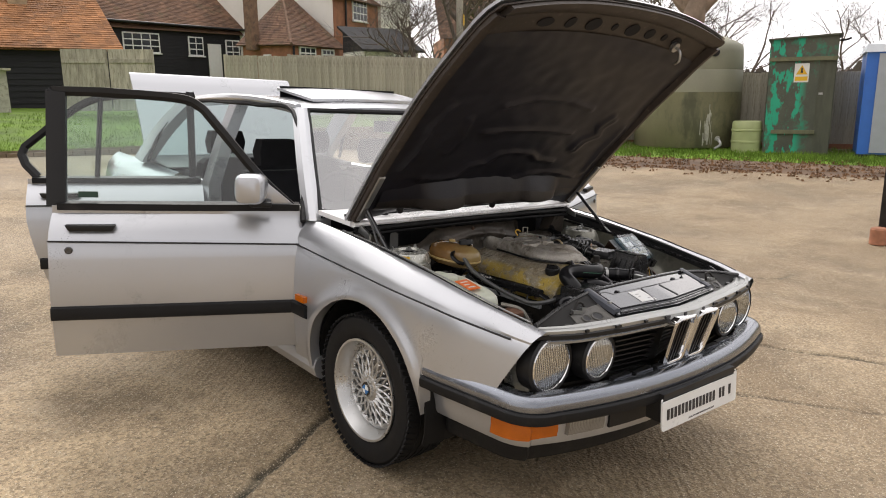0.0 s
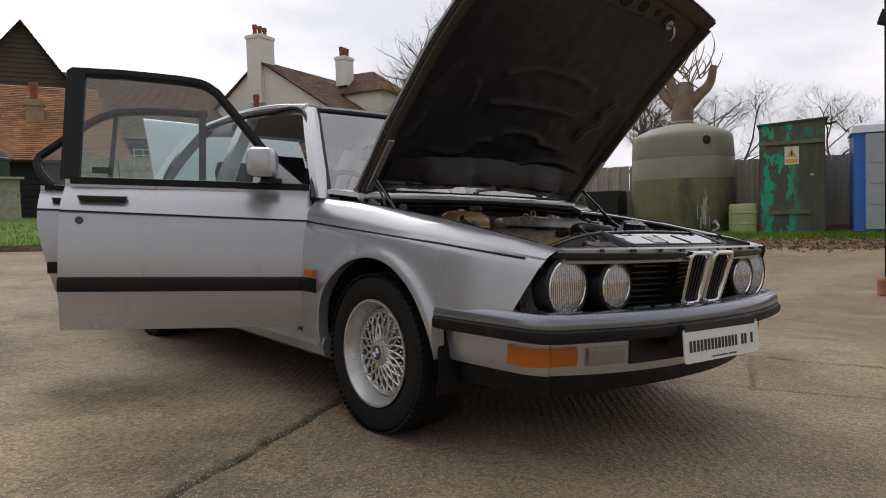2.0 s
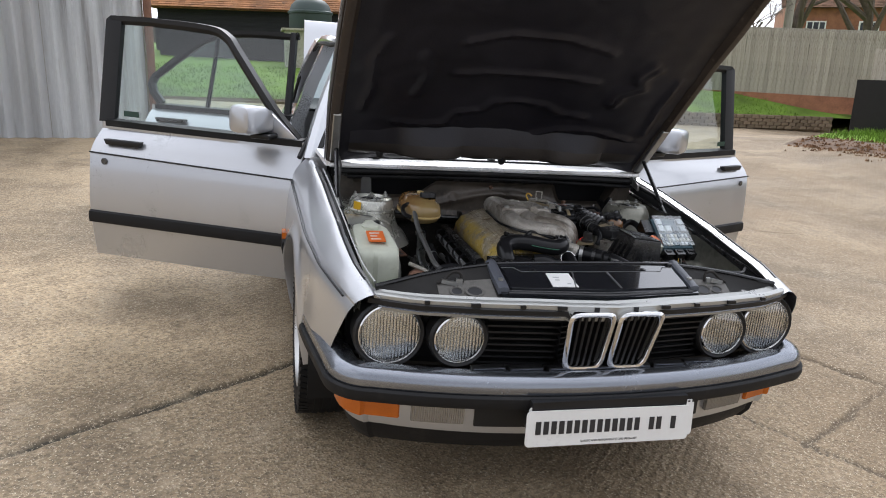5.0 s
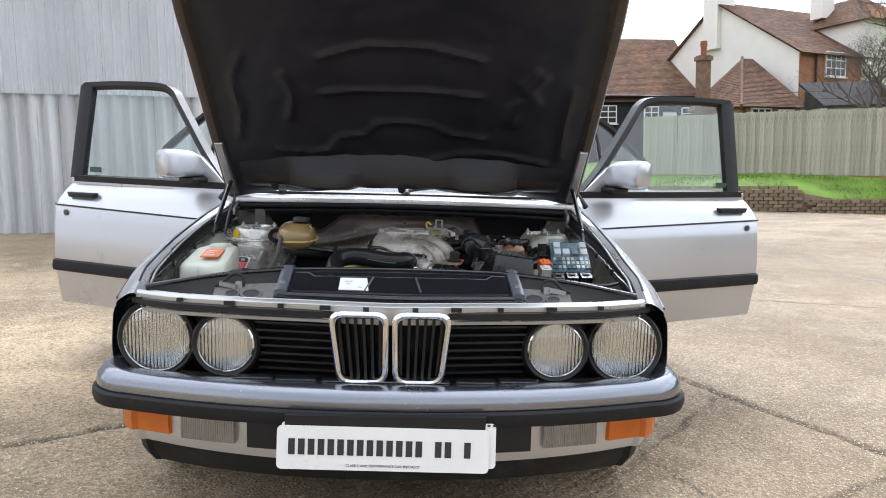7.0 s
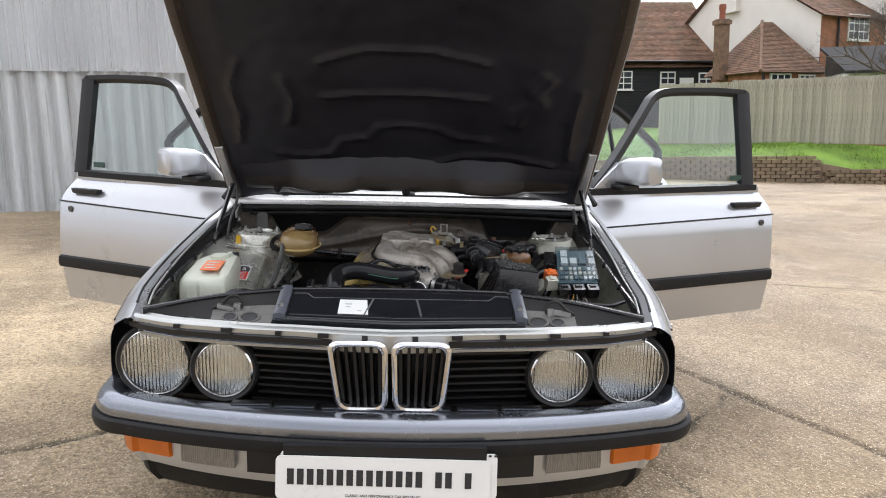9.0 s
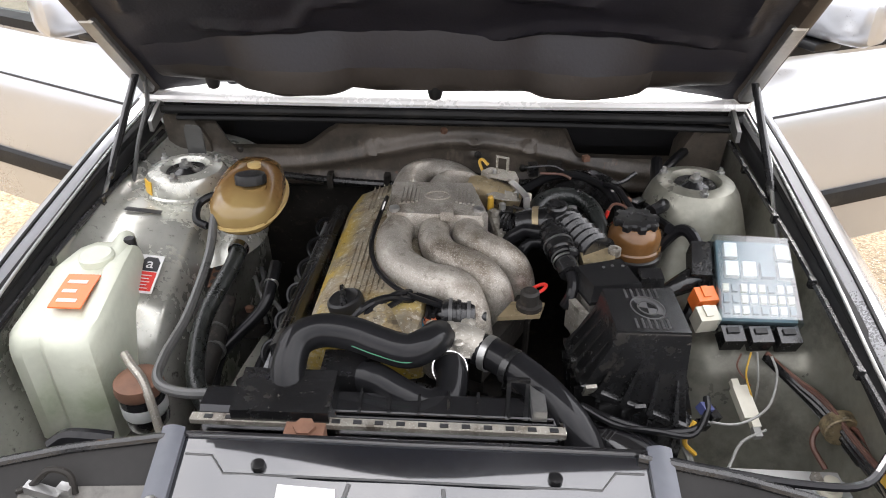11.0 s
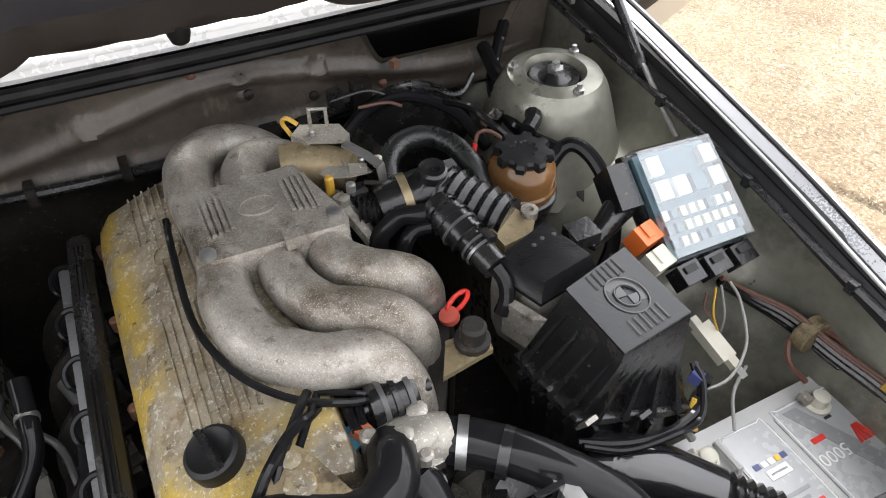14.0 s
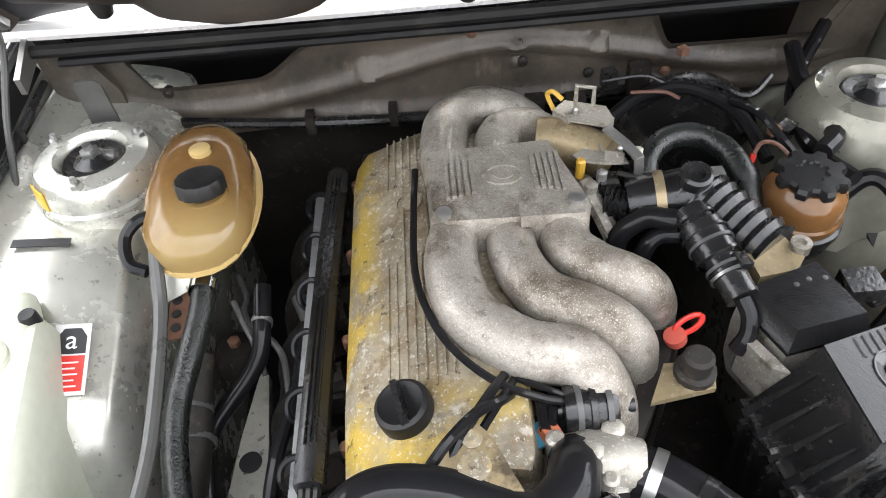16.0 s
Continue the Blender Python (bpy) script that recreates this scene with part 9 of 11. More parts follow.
prism(b2, [(0.262, -0.262), (0.280, -0.300), (0.290, -0.325), (0.272, -0.315), (0.255, -0.275)], 0.705, 0.765)
part("meter_rib", b2, "alloy_dirty", afm, bevel=0.008, seg=2)
bm = B()
box(bm, 0.385, 0.425, -0.240, -0.205, 0.765, 0.785, None)
part("meter_plug", bm, "bay_black", afm, bevel=0.004)
# airbox: glossy badge lid on a wedge body, flared to a clipped flange
AL = [Vector(p) for p in ((0.311, -0.432, 0.812), (0.431, -0.409, 0.795), (0.427, -0.282, 0.792), (0.301, -0.328, 0.818))]
FLG = [Vector(p) for p in ((0.272, -0.428, 0.698), (0.440, -0.452, 0.640), (0.468, -0.270, 0.648), (0.255, -0.318, 0.703))]
acen = Vector((0.365, -0.365, 0))


def ring_of(pts, k=1.0, dz=0.0):
    return [Vector((acen.x + (p.x - acen.x) * k, acen.y + (p.y - acen.y) * k, p.z + dz)) for p in pts]


MIDA = [a.lerp(b, t) for a, b, t in zip(AL, FLG, (0.22, 0.55, 0.5, 0.22))]
MIDA = [Vector((lerp(m_.x, a.x, 0.6), lerp(m_.y, a.y, 0.6), m_.z)) for m_, a in zip(MIDA, AL)]
bm = B()
loft(bm, [ring_of(FLG, 0.90, -0.20), ring_of(FLG, 0.97, -0.012), ring_of(FLG, 0.97, 0.004), MIDA, ring_of(AL, 1.0, -0.004), ring_of(AL, 0.97)])
airbox = part("airbox", bm, "bay_black", car, "black ribbed plastic airbox", bevel=0.004, seg=2)
b2 = B()
loft(b2, [ring_of(FLG, 1.0, -0.008), ring_of(FLG, 1.04, -0.006), ring_of(FLG, 1.04, 0.006), ring_of(FLG, 1.0, 0.008)])
part("flange", b2, "bay_black", airbox, bevel=0.002)
# triangular gussets above the flange and ribs below it
for side, count in ((3, 4), (0, 4), (1, 3)):
    for k in range(count):
        t = (k + 0.6) / count
        f0 = FLG[side].lerp(FLG[(side + 1) % 4], t)
        m0 = MIDA[side].lerp(MIDA[(side + 1) % 4], t)
        d = (FLG[(side + 1) % 4] - FLG[side]).normalized()
        out = Vector((d.y, -d.x, 0)).normalized()
        b2 = B()
        w = d * 0.0035
        top = m0 + out * 0.004
        tri3 = [top, f0 * 0.97 + acen * 0.03 + Vector((0, 0, 0.004 + 0.03 * (f0.z - f0.z))), f0 + out * 0.008 + Vector((0, 0, 0.004))]
        tri3[1] = Vector((tri3[1].x, tri3[1].y, f0.z + 0.004)) - out * 0.012
        loft(b2, [[v - w * (0.3 if i == 0 else 2.4) for i, v in enumerate(tri3)], [v + w * (0.3 if i == 0 else 0.4) for i, v in enumerate(tri3)]])
        part("gusset", b2, "bay_black", airbox)
        b2 = B()
        lo = Vector((f0.x, f0.y, f0.z - 0.008))
        loft(b2, [[lo - w, lo + w, lo + w + out * 0.010, lo - w + out * 0.010], [lo - w + Vector((0, 0, -0.13)) - out * 0.016, lo + w + Vector((0, 0, -0.13)) - out * 0.016, lo + w + Vector((0, 0, -0.13)) - out * 0.008, lo - w + Vector((0, 0, -0.13)) - out * 0.008]])
        part("airbox_rib", b2, "bay_black", airbox)
b2 = B()
def lid_pt(u, v, dz=0.0):
    p = AL[0].lerp(AL[1], u).lerp(AL[3].lerp(AL[2], u), v)
    return p + Vector((0, 0, 0.001 + dz))
slab(b2, lambda u, v: lid_pt(0.01 + 0.98 * u, 0.01 + 0.98 * v, 0.003), 4, 4, 0.004, (0, 0, -1))
part("airbox_lid", b2, "lid_black", airbox, "satin black lid with a round badge", bevel=0.0012)
lc = lid_pt(0.52, 0.52)
lid_n = ((lid_pt(1, 0) - lid_pt(0, 0)).cross(lid_pt(0, 1) - lid_pt(0, 0))).normalized()
lid_m = lid_n.to_track_quat("Z", "Y").to_matrix().to_4x4()
b2 = B()
lathe(b2, [(0.0285, 0.002), (0.0285, 0.0055), (0.0268, 0.0055), (0.0268, 0.003), (0.0172, 0.003), (0.0172, 0.0055), (0.0157, 0.0055), (0.0157, 0.0025)], tuple(lc), "z", 32, m=lid_m, caps=False)
part("lid_badge", b2, "lid_relief", airbox, "embossed round badge")
for a0 in (0.3, 0.3 + math.pi):
    b2 = B()
    pts = [(0, 0)] + [(0.0145 * math.cos(a0 + math.pi / 2 * k / 5), 0.0145 * math.sin(a0 + math.pi / 2 * k / 5)) for k in range(6)]
    prism(b2, pts, 0.002, 0.0045, "z", Matrix.Translation(lc) @ lid_m)
    part("badge_quarter", b2, "lid_relief", airbox)
for v0, v1 in ((0.08, 0.28), (0.76, 0.96)):
    for k in range(6):
        u = 0.30 + 0.085 * k
        b2 = B()
        tube(b2, [lid_pt(u, v0, 0.003), lid_pt(u, v1, 0.003)], 0.0021, 6, 1)
        part("lid_rib", b2, "lid_relief", airbox)
for t_, s_ in ((0.06, 0), (0.52, 0), (0.5, 3)):
    c = FLG[s_].lerp(FLG[(s_ + 1) % 4], t_)
    b2 = B()
    cbox(b2, (c.x, c.y - 0.004, c.z + 0.004), (0.018, 0.006, 0.030), pose(0, 0, 0, 25, 0, 10))
    clip = part("lid_clip", b2, "alloy_dirty" if t_ < 0.1 else "bay_black", airbox, bevel=0.0015)
for off, r, mt in ((0.0, 0.006, "hose"), (0.010, 0.0045, "hose")):
    bm = B()
    tube(bm, [(0.27, -0.44 - off, 0.672 + off * 0.6), (0.32, -0.462 - off, 0.664), (0.38, -0.470 - off, 0.652 + off), (0.44, -0.462 - off, 0.648), (0.468, -0.44, 0.655 + off), (0.475, -0.41, 0.672)], r, 8, 6)
    part("airbox_cable", bm, mt, car)
for c, mt in (((0.47, -0.425, 0.662), "wire_blue"), ((0.483, -0.43, 0.650), "bay_black"), ((0.462, -0.445, 0.645), "bay_black")):
    b2 = B()
    cbox(b2, c, (0.022, 0.016, 0.014), pose(0, 0, 0, 15, 20, 30))
    part("small_plug", b2, mt, airbox, bevel=0.003)
# intake snorkel in front of the airbox
bm = B()
tube(bm, [(0.300, -0.445, 0.60), (0.325, -0.468, 0.605), (0.365, -0.508, 0.605), (0.408, -0.555, 0.600)], [0.052, 0.053, 0.047, 0.043], 22, 4)
snork = part("intake_snorkel", bm, "gloss_black", car, "black air intake snorkel with ribbed end")
for f in (0.1, 0.2, 0.28):
    band(None, 0.0535, 0.002, tuple(Vector((0.312, -0.455, 0.603)).lerp(Vector((0.365, -0.508, 0.605)), f)), (0.053, -0.053, 0), "gloss_black", snork, "snorkel_ring")
b2 = B()
pts = [Vector((0.405, -0.552, 0.60)).lerp(Vector((0.452, -0.605, 0.592)), k / 12) for k in range(13)]
tube(b2, pts, 0.043, 18, 1, ribs=0.007)
part("bellows", b2, "gloss_black", snork)

# ---- power steering bottle
bm = B()
lathe(bm, [(0.030, 0.68), (0.048, 0.700), (0.053, 0.715), (0.0555, 0.728), (0.0575, 0.732), (0.0575, 0.740), (0.0545, 0.742)], (0.402, -0.070, 0), "z", 28)
psb = part("fluid_reservoir", bm, "bay_black", car, "brown plastic fluid reservoir with black cap")
b2 = B()
lathe(b2, [(0.0525, 0.741), (0.0545, 0.750), (0.0545, 0.754), (0.0515, 0.757), (0.0520, 0.778), (0.0490, 0.788), (0.043, 0.794), (0.038, 0.802)], (0.402, -0.070, 0), "z", 28)
part("bottle", b2, "brown_plastic", psb)
b2 = B()
rings = []
for z, k in ((0.800, 1.06), (0.810, 1.10), (0.815, 1.02), (0.816, 0.50), (0.813, 0.45), (0.813, 0.2)):
    ring = []
    for i in range(48):
        a = 2 * math.pi * i / 48
        r = (0.041 if (i // 3) % 2 == 0 else 0.033) * k
        ring.append((0.402 + r * math.cos(a), -0.070 + r * math.sin(a), z))
    rings.append(ring)
loft(b2, rings)
part("lobed_cap", b2, "black", psb)
bm = B()
tube(bm, [(0.44, -0.06, 0.72), (0.49, -0.05, 0.775), (0.515, -0.08, 0.775), (0.52, -0.14, 0.74), (0.50, -0.19, 0.69), (0.47, -0.21, 0.64)], 0.012, 10, 6)
part("reservoir_hose", bm, "hose", car)
bm = B()
tube(bm, [(0.50, 0.23, 0.80), (0.485, 0.15, 0.79), (0.48, 0.06, 0.785), (0.47, 0.01, 0.80), (0.44, -0.02, 0.80)], 0.013, 10, 6)
part("loom_branch", bm, "hose", car)
bm = B()
tube(bm, [(0.575, 0.288, 0.80), (0.545, 0.25, 0.795), (0.505, 0.20, 0.775), (0.465, 0.12, 0.77), (0.45, 0.02, 0.775), (0.47, -0.06, 0.785)], 0.011, 10, 6)
part("loom_sleeve", bm, "hose", car, "taped black wiring sleeve")

# ---- fuse box
FB = [Vector(p) for p in ((0.509, -0.306, 0.752), (0.643, -0.313, 0.757), (0.643, -0.178, 0.841), (0.521, -0.164, 0.838))]


def fuse_pt(u, v, d=0.0):
    n = (FB[1] - FB[0]).cross(FB[3] - FB[0]).normalized()
    return FB[0].lerp(FB[1], u).lerp(FB[3].lerp(FB[2], u), v) + n * d


bm = B()
loft(bm, [[fuse_pt(u, v, d) for u, v in ((-g, -g), (1 + g, -g), (1 + g, 1 + g), (-g, 1 + g))] for d, g in ((-0.075, -0.03), (-0.050, 0.03), (-0.040, 0.03), (-0.034, 0.0))])
fuse = part("fuse_box", bm, "bay_black", car, "black fuse box under a clear lid", bevel=0.004)
b2 = B()
slab(b2, lambda u, v: fuse_pt(0.03 + 0.94 * u, 0.03 + 0.94 * v, -0.018), 2, 2, 0.014, tuple(-(FB[1] - FB[0]).cross(FB[3] - FB[0]).normalized()))
part("fuse_panel", b2, "fuse_blue", fuse)
rnd = random.Random(8)
for r in range(5):
    for c in range(8 if r < 3 else 4):
        wide = r >= 3
        u = (0.08 + c * 0.115) if not wide else 0.12 + c * 0.23
        v = 0.10 + r * 0.125 if not wide else 0.52 + (r - 3) * 0.22
        if wide and rnd.random() < 0.2:
            continue
        b2 = B()
        w, h = (0.07, 0.085) if not wide else (0.17, 0.17)
        loft(b2, [[fuse_pt(u + a * w, v + b * h, d) for a, b in ((0, 0), (1, 0), (1, 1), (0, 1))] for d in (-0.020, -0.010 if not wide else -0.006)])
        part("fuse" if not wide else "relay", b2, rnd.choice(["label_white", "fuse_blue", "battery_grey", "relay_white"]) if not wide else rnd.choice(["battery_grey", "label_white", "fuse_blue"]), fuse)
b2 = B()
loft(b2, [[fuse_pt(u, v, d) for u, v in ((-g, -g), (1 + g, -g), (1 + g, 1 + g), (-g, 1 + g))] for d, g in ((-0.036, 0.012), (-0.008, 0.008), (0.0, -0.02))])
lid = part("clear_lid", b2, "fuse_lid", fuse, "clear plastic lid reflecting the sky", bevel=0.004, seg=2)
lid.visible_shadow = False
for k in range(3):
    b2 = B()
    c = fuse_pt(0.16 + 0.33 * k, -0.13, -0.028)
    cbox(b2, tuple(c), (0.036, 0.030, 0.032), pose(0, 0, 0, 24, 0, 5))
    plug = part("connector", b2, "bay_black", fuse, bevel=0.004)
    b2 = B()
    cbox(b2, tuple(c + Vector((0, -0.002, 0.017))), (0.020, 0.010, 0.006), pose(0, 0, 0, 24, 0, 5))
    part("latch", b2, "black", plug, bevel=0.002)
b2 = B()
loft(b2, [[fuse_pt(u, v, d) for u, v in ((-0.30, 0.55), (-0.03, 0.55), (-0.03, 0.95), (-0.30, 0.95))] for d in (-0.07, -0.02)])
part("fuse_box_boot", b2, "bay_black", fuse, bevel=0.010, seg=2)
bm = B()
tube(bm, [(0.43, -0.215, 0.735), (0.46, -0.205, 0.748), (0.49, -0.19, 0.755), (0.515, -0.18, 0.76)], [0.012, 0.018, 0.022, 0.024], 12, 4)
part("loom_boot", bm, "bay_black", car)
for c, mt, nm, lb in (((0.494, -0.250, 0.752), "orange", "orange_relay", "bright orange relay"), ((0.492, -0.285, 0.736), "relay_white", "white_relay", "cream relay")):
    bm = B()
    cbox(bm, c, (0.036, 0.030, 0.036), pose(0, 0, 0, 20, 0, 12))
    rl = part(nm, bm, mt, car, lb, bevel=0.004, seg=2)
    b2 = B()
    cbox(b2, (c[0], c[1] - 0.003, c[2] + 0.019), (0.012, 0.022, 0.004), pose(0, 0, 0, 20, 0, 12))
    part("relay_tab", b2, mt, rl, bevel=0.0015)

# ---- battery
bm = B()
box(bm, 0.405, 0.715, -0.640, -0.462, 0.38, 0.546)
box(bm, 0.402, 0.718, -0.643, -0.459, 0.544, 0.566)
bat = part("battery", bm, "battery_case", car, "pale grey car battery with a printed label", bevel=0.005)
for x0, x1, y0, y1 in ((0.488, 0.572, -0.636, -0.480), (0.584, 0.706, -0.636, -0.480)):
    b2 = B()
    prism(b2, [(x0, y0), (x1, y0), (x1, y1 - 0.012), (x1 - 0.012, y1), (x0 + 0.012, y1), (x0, y1 - 0.012)], 0.5655, 0.569)
    lb = part("label", b2, "battery_label", bat, bevel=0.001)
    b2 = B()
    tube(b2, [(x0 + 0.004, y0, 0.569), (x0 + 0.004, y1 - 0.014, 0.569), (x0 + 0.014, y1 - 0.004, 0.569), (x1 - 0.014, y1 - 0.004, 0.569), (x1 - 0.004, y1 - 0.014, 0.569), (x1 - 0.004, y0, 0.569)], 0.0012, 5, 2)
    part("label_edge", b2, "label_white", lb)
# Darker diagonal band painted on as the label's sheen.
b2 = B()
prism(b2, [(0.600, -0.49), (0.625, -0.49), (0.695, -0.63), (0.665, -0.63)], 0.5690, 0.5696)
part("label_sheen", b2, "sticker_dark", bat)
b2 = B()
tube(b2, [(0.482, -0.486, 0.570), (0.482, -0.486, 0.577), (0.482, -0.530, 0.577), (0.482, -0.530, 0.570)], 0.005, 6, 1)
part("carry_handle", b2, "battery_case", bat)
for x0, x1, y, h, mt in ((0.502, 0.512, -0.536, 0.008, "wire_blue"), (0.515, 0.524, -0.537, 0.008, "label_white"), (0.527, 0.536, -0.537, 0.008, "label_white"), (0.539, 0.546, -0.537, 0.008, "yellow"), (0.549, 0.558, -0.537, 0.008, "wire_blue"), (0.512, 0.548, -0.553, 0.014, "label_white"), (0.516, 0.544, -0.553, 0.003, "sticker_dark"), (0.50, 0.55, -0.585, 0.005, "sticker_dark"), (0.50, 0.54, -0.596, 0.005, "sticker_dark"), (0.53, 0.555, -0.606, 0.006, "red"),
                         (0.645, 0.662, -0.512, 0.004, "label_white"), (0.648, 0.660, -0.522, 0.004, "ink"), (0.603, 0.626, -0.5415, 0.008, "red"), (0.672, 0.690, -0.596, 0.009, "sticker_dark"), (0.655, 0.675, -0.575, 0.004, "sticker_dark")):
    b2 = B()
    box(b2, x0, x1, y - h / 2, y + h / 2, 0.5692, 0.5702)
    part("print_bar", b2, mt, bat)
for k in range(4):
    b2 = B()
    prism(b2, [(0.672 + 0.003 * k, -0.545), (0.6745 + 0.003 * k, -0.545), (0.668 + 0.0085 * k, -0.572), (0.662 + 0.0085 * k, -0.572)], 0.5692, 0.5704)
    part("red_flash", b2, "red", bat)
lettering("5000", 0.026, Matrix.Translation((0.616, -0.560, 0.5697)) @ Matrix.Rotation(radians(180), 4, "Z"), "label_white", bat)
for x in (0.450, 0.656):
    b2 = B()
    lathe(b2, [(0.019, 0.565), (0.019, 0.574), (0.013, 0.576), (0.012, 0.592), (0.009, 0.594)], (x, -0.500, 0), "z", 16)
    part("terminal", b2, "relay_white", bat)
    for dx, dy, sx, sy, rz in ((-0.008, 0.016, 0.020, 0.034, 20), (-0.018, 0.010, 0.012, 0.016, 0), (-0.004, 0.036, 0.014, 0.018, -25)):
        b2 = B()
        cbox(b2, (x + dx, -0.500 + dy, 0.584), (sx, sy, 0.014), Matrix.Translation((x + dx, -0.5 + dy, 0)) @ pose(0, 0, 0, 0, 0, rz) @ Matrix.Translation((-x - dx, 0.5 - dy, 0)))
        part("clamp", b2, "alloy_dirty", bat, bevel=0.003)
for pts, r, mt in (([(0.66, -0.47, 0.585), (0.645, -0.44, 0.61), (0.665, -0.42, 0.63), (0.70, -0.45, 0.65), (0.705, -0.55, 0.64)], 0.0045, "wire_brown"),
                   ([(0.45, -0.47, 0.585), (0.44, -0.45, 0.61), (0.445, -0.44, 0.64)], 0.006, "wire_grey"),
                   ([(0.455, -0.465, 0.60), (0.435, -0.462, 0.625), (0.45, -0.448, 0.655)], 0.004, "wire_yellow"),
                   ([(0.46, -0.44, 0.65), (0.52, -0.44, 0.645), (0.575, -0.41, 0.655), (0.60, -0.36, 0.68), (0.595, -0.335, 0.70)], 0.0022, "wire_grey"),
                   ([(0.50, -0.49, 0.60), (0.53, -0.45, 0.615), (0.575, -0.425, 0.62)], 0.0025, "wire_grey"),
                   ([(0.555, -0.345, 0.715), (0.55, -0.36, 0.68), (0.565, -0.37, 0.64)], 0.0016, "wire_yellow"),
                   ([(0.565, -0.345, 0.715), (0.57, -0.365, 0.67), (0.572, -0.37, 0.63)], 0.0018, "wire_grey"),
                   ([(0.54, -0.345, 0.712), (0.535, -0.355, 0.69), (0.56, -0.365, 0.66)], 0.0016, "wire_brown")):
    bm = B()
    tube(bm, pts, r, 7, 6)
    part("battery_wire" if r > 0.0035 else "thin_wire", bm, mt, car)
for off, r, mt in ((0.0, 0.0075, "bay_black"), (0.014, 0.006, "bay_black"), (-0.012, 0.005, "bay_black"), (0.025, 0.0035, "wire_brown"), (-0.022, 0.003, "wire_grey"), (0.032, 0.003, "wire_brown")):
    bm = B()
    tube(bm, [(0.59, -0.325, 0.69 + off * 0.3), (0.635, -0.345, 0.655 + off * 0.4), (0.675 - off * 0.3, -0.40, 0.635 + off), (0.695 - off * 0.3, -0.47, 0.622 + off), (0.705 - off * 0.2, -0.56, 0.62 + off), (0.69, -0.64, 0.61 + off)], r, 8, 6)
    part("wing_loom", bm, mt, car)
bm = B()
lathe(bm, [(0.027, -0.012), (0.029, -0.010), (0.029, 0.010), (0.027, 0.012)], (0.685, -0.43, 0.637), "y", 16)
part("loom_clamp", bm, "tan_metal", car)
bm = B()
cbox(bm, (0.552, -0.378, 0.632), (0.026, 0.060, 0.018), pose(0, 0, 0, 18, 0, 8))
cbox(bm, (0.544, -0.344, 0.642), (0.012, 0.018, 0.012), pose(0, 0, 0, 18, 0, 8))
cbox(bm, (0.560, -0.414, 0.622), (0.014, 0.016, 0.012), pose(0, 0, 0, 18, 0, 8))
conn = part("wing_connector", bm, "relay_white", car, "cream inline connector", bevel=0.004)
b2 = B()
cbox(b2, (0.560, -0.428, 0.616), (0.012, 0.018, 0.012), pose(0, 0, 0, 18, 0, 8))
part("plug", b2, "wire_grey", conn, bevel=0.003)
bm = B()
cbox(bm, (0.712, -0.56, 0.645), (0.022, 0.05, 0.02), pose(0, 0, 0, 10, 0, 20))
part("yellow_connector", bm, "wire_yellow", car, "yellow inline connector", bevel=0.004)

# ---- cooling: radiator, hoses, thermostat
bm = B()
loft(bm, [[(x, -0.500, 0.700), (x, -0.495, 0.735), (x, -0.508, 0.744), (x, -0.545, 0.744), (x, -0.556, 0.732), (x, -0.556, 0.70)] for x in (-0.30, -0.295, 0.215, 0.22)])
rad = part("radiator", bm, "gloss_black", car, "black plastic radiator top tank", bevel=0.004, seg=2)
b2 = B()
box(b2, -0.29, 0.21, -0.552, -0.508, 0.27, 0.70)
part("core", b2, "soot", rad)
b2 = B()
box(b2, -0.30, 0.22, -0.566, -0.556, 0.690, 0.712)
part("seam", b2, "chrome", rad)
for k in range(8):
    b2 = B()
    x = -0.11 + k * 0.043
    box(b2, x - 0.002, x + 0.002, -0.55, -0.502, 0.742, 0.749)
    part("tank_rib", b2, "bay_black", rad)
b2 = B()
box(b2, -0.245, -0.105, -0.575, -0.485, 0.735, 0.765)
part("filler_neck_block", b2, "bay_black", rad, bevel=0.012, seg=2)
b2 = B()
lathe(b2, [(0.016, -0.006), (0.016, 0.006)], (-0.135, -0.595, 0.755), "z", 6)
cbox(b2, (-0.135, -0.598, 0.74), (0.055, 0.03, 0.03))
part("mount_bracket", b2, "rust", rad, bevel=0.004)
b2 = B()
for x in (0.148, 0.175):
    box(b2, x - 0.003, x + 0.003, -0.52, -0.514, 0.742, 0.79)
box(b2, 0.145, 0.178, -0.52, -0.514, 0.785, 0.791)
part("wire_loop_bracket", b2, "bay_black", rad)
b2 = B()
box(b2, 0.18, 0.20, -0.555, -0.50, 0.742, 0.765)
part("tank_clip", b2, "steel", rad, bevel=0.003)
# bright slotted strip along the front of the top tank
b2 = B()
box(b2, -0.305, 0.225, -0.578, -0.563, 0.738, 0.746)
strip = part("slotted_strip", b2, "alloy_dirty", rad, "pale slotted metal strip", bevel=0.002)
# Dark patches laid on the strip stand in for the shade in its slots.
for k in range(17):
    b2 = B()
    x = -0.285 + k * 0.0305
    box(b2, x, x + 0.012, -0.574, -0.567, 0.7455, 0.7475)
    part("slot", b2, "ink", strip)
# Chrome tubes stand in for the white highlight along the tank's edges.
b2 = B()
tube(b2, [(0.222, -0.50, 0.74), (0.222, -0.55, 0.742), (0.222, -0.572, 0.736), (0.222, -0.575, 0.70)], 0.005, 7, 4)
tube(b2, [(-0.10, -0.553, 0.7445), (0.21, -0.553, 0.7445)], 0.003, 6, 1)
part("tank_edge", b2, "chrome", rad)
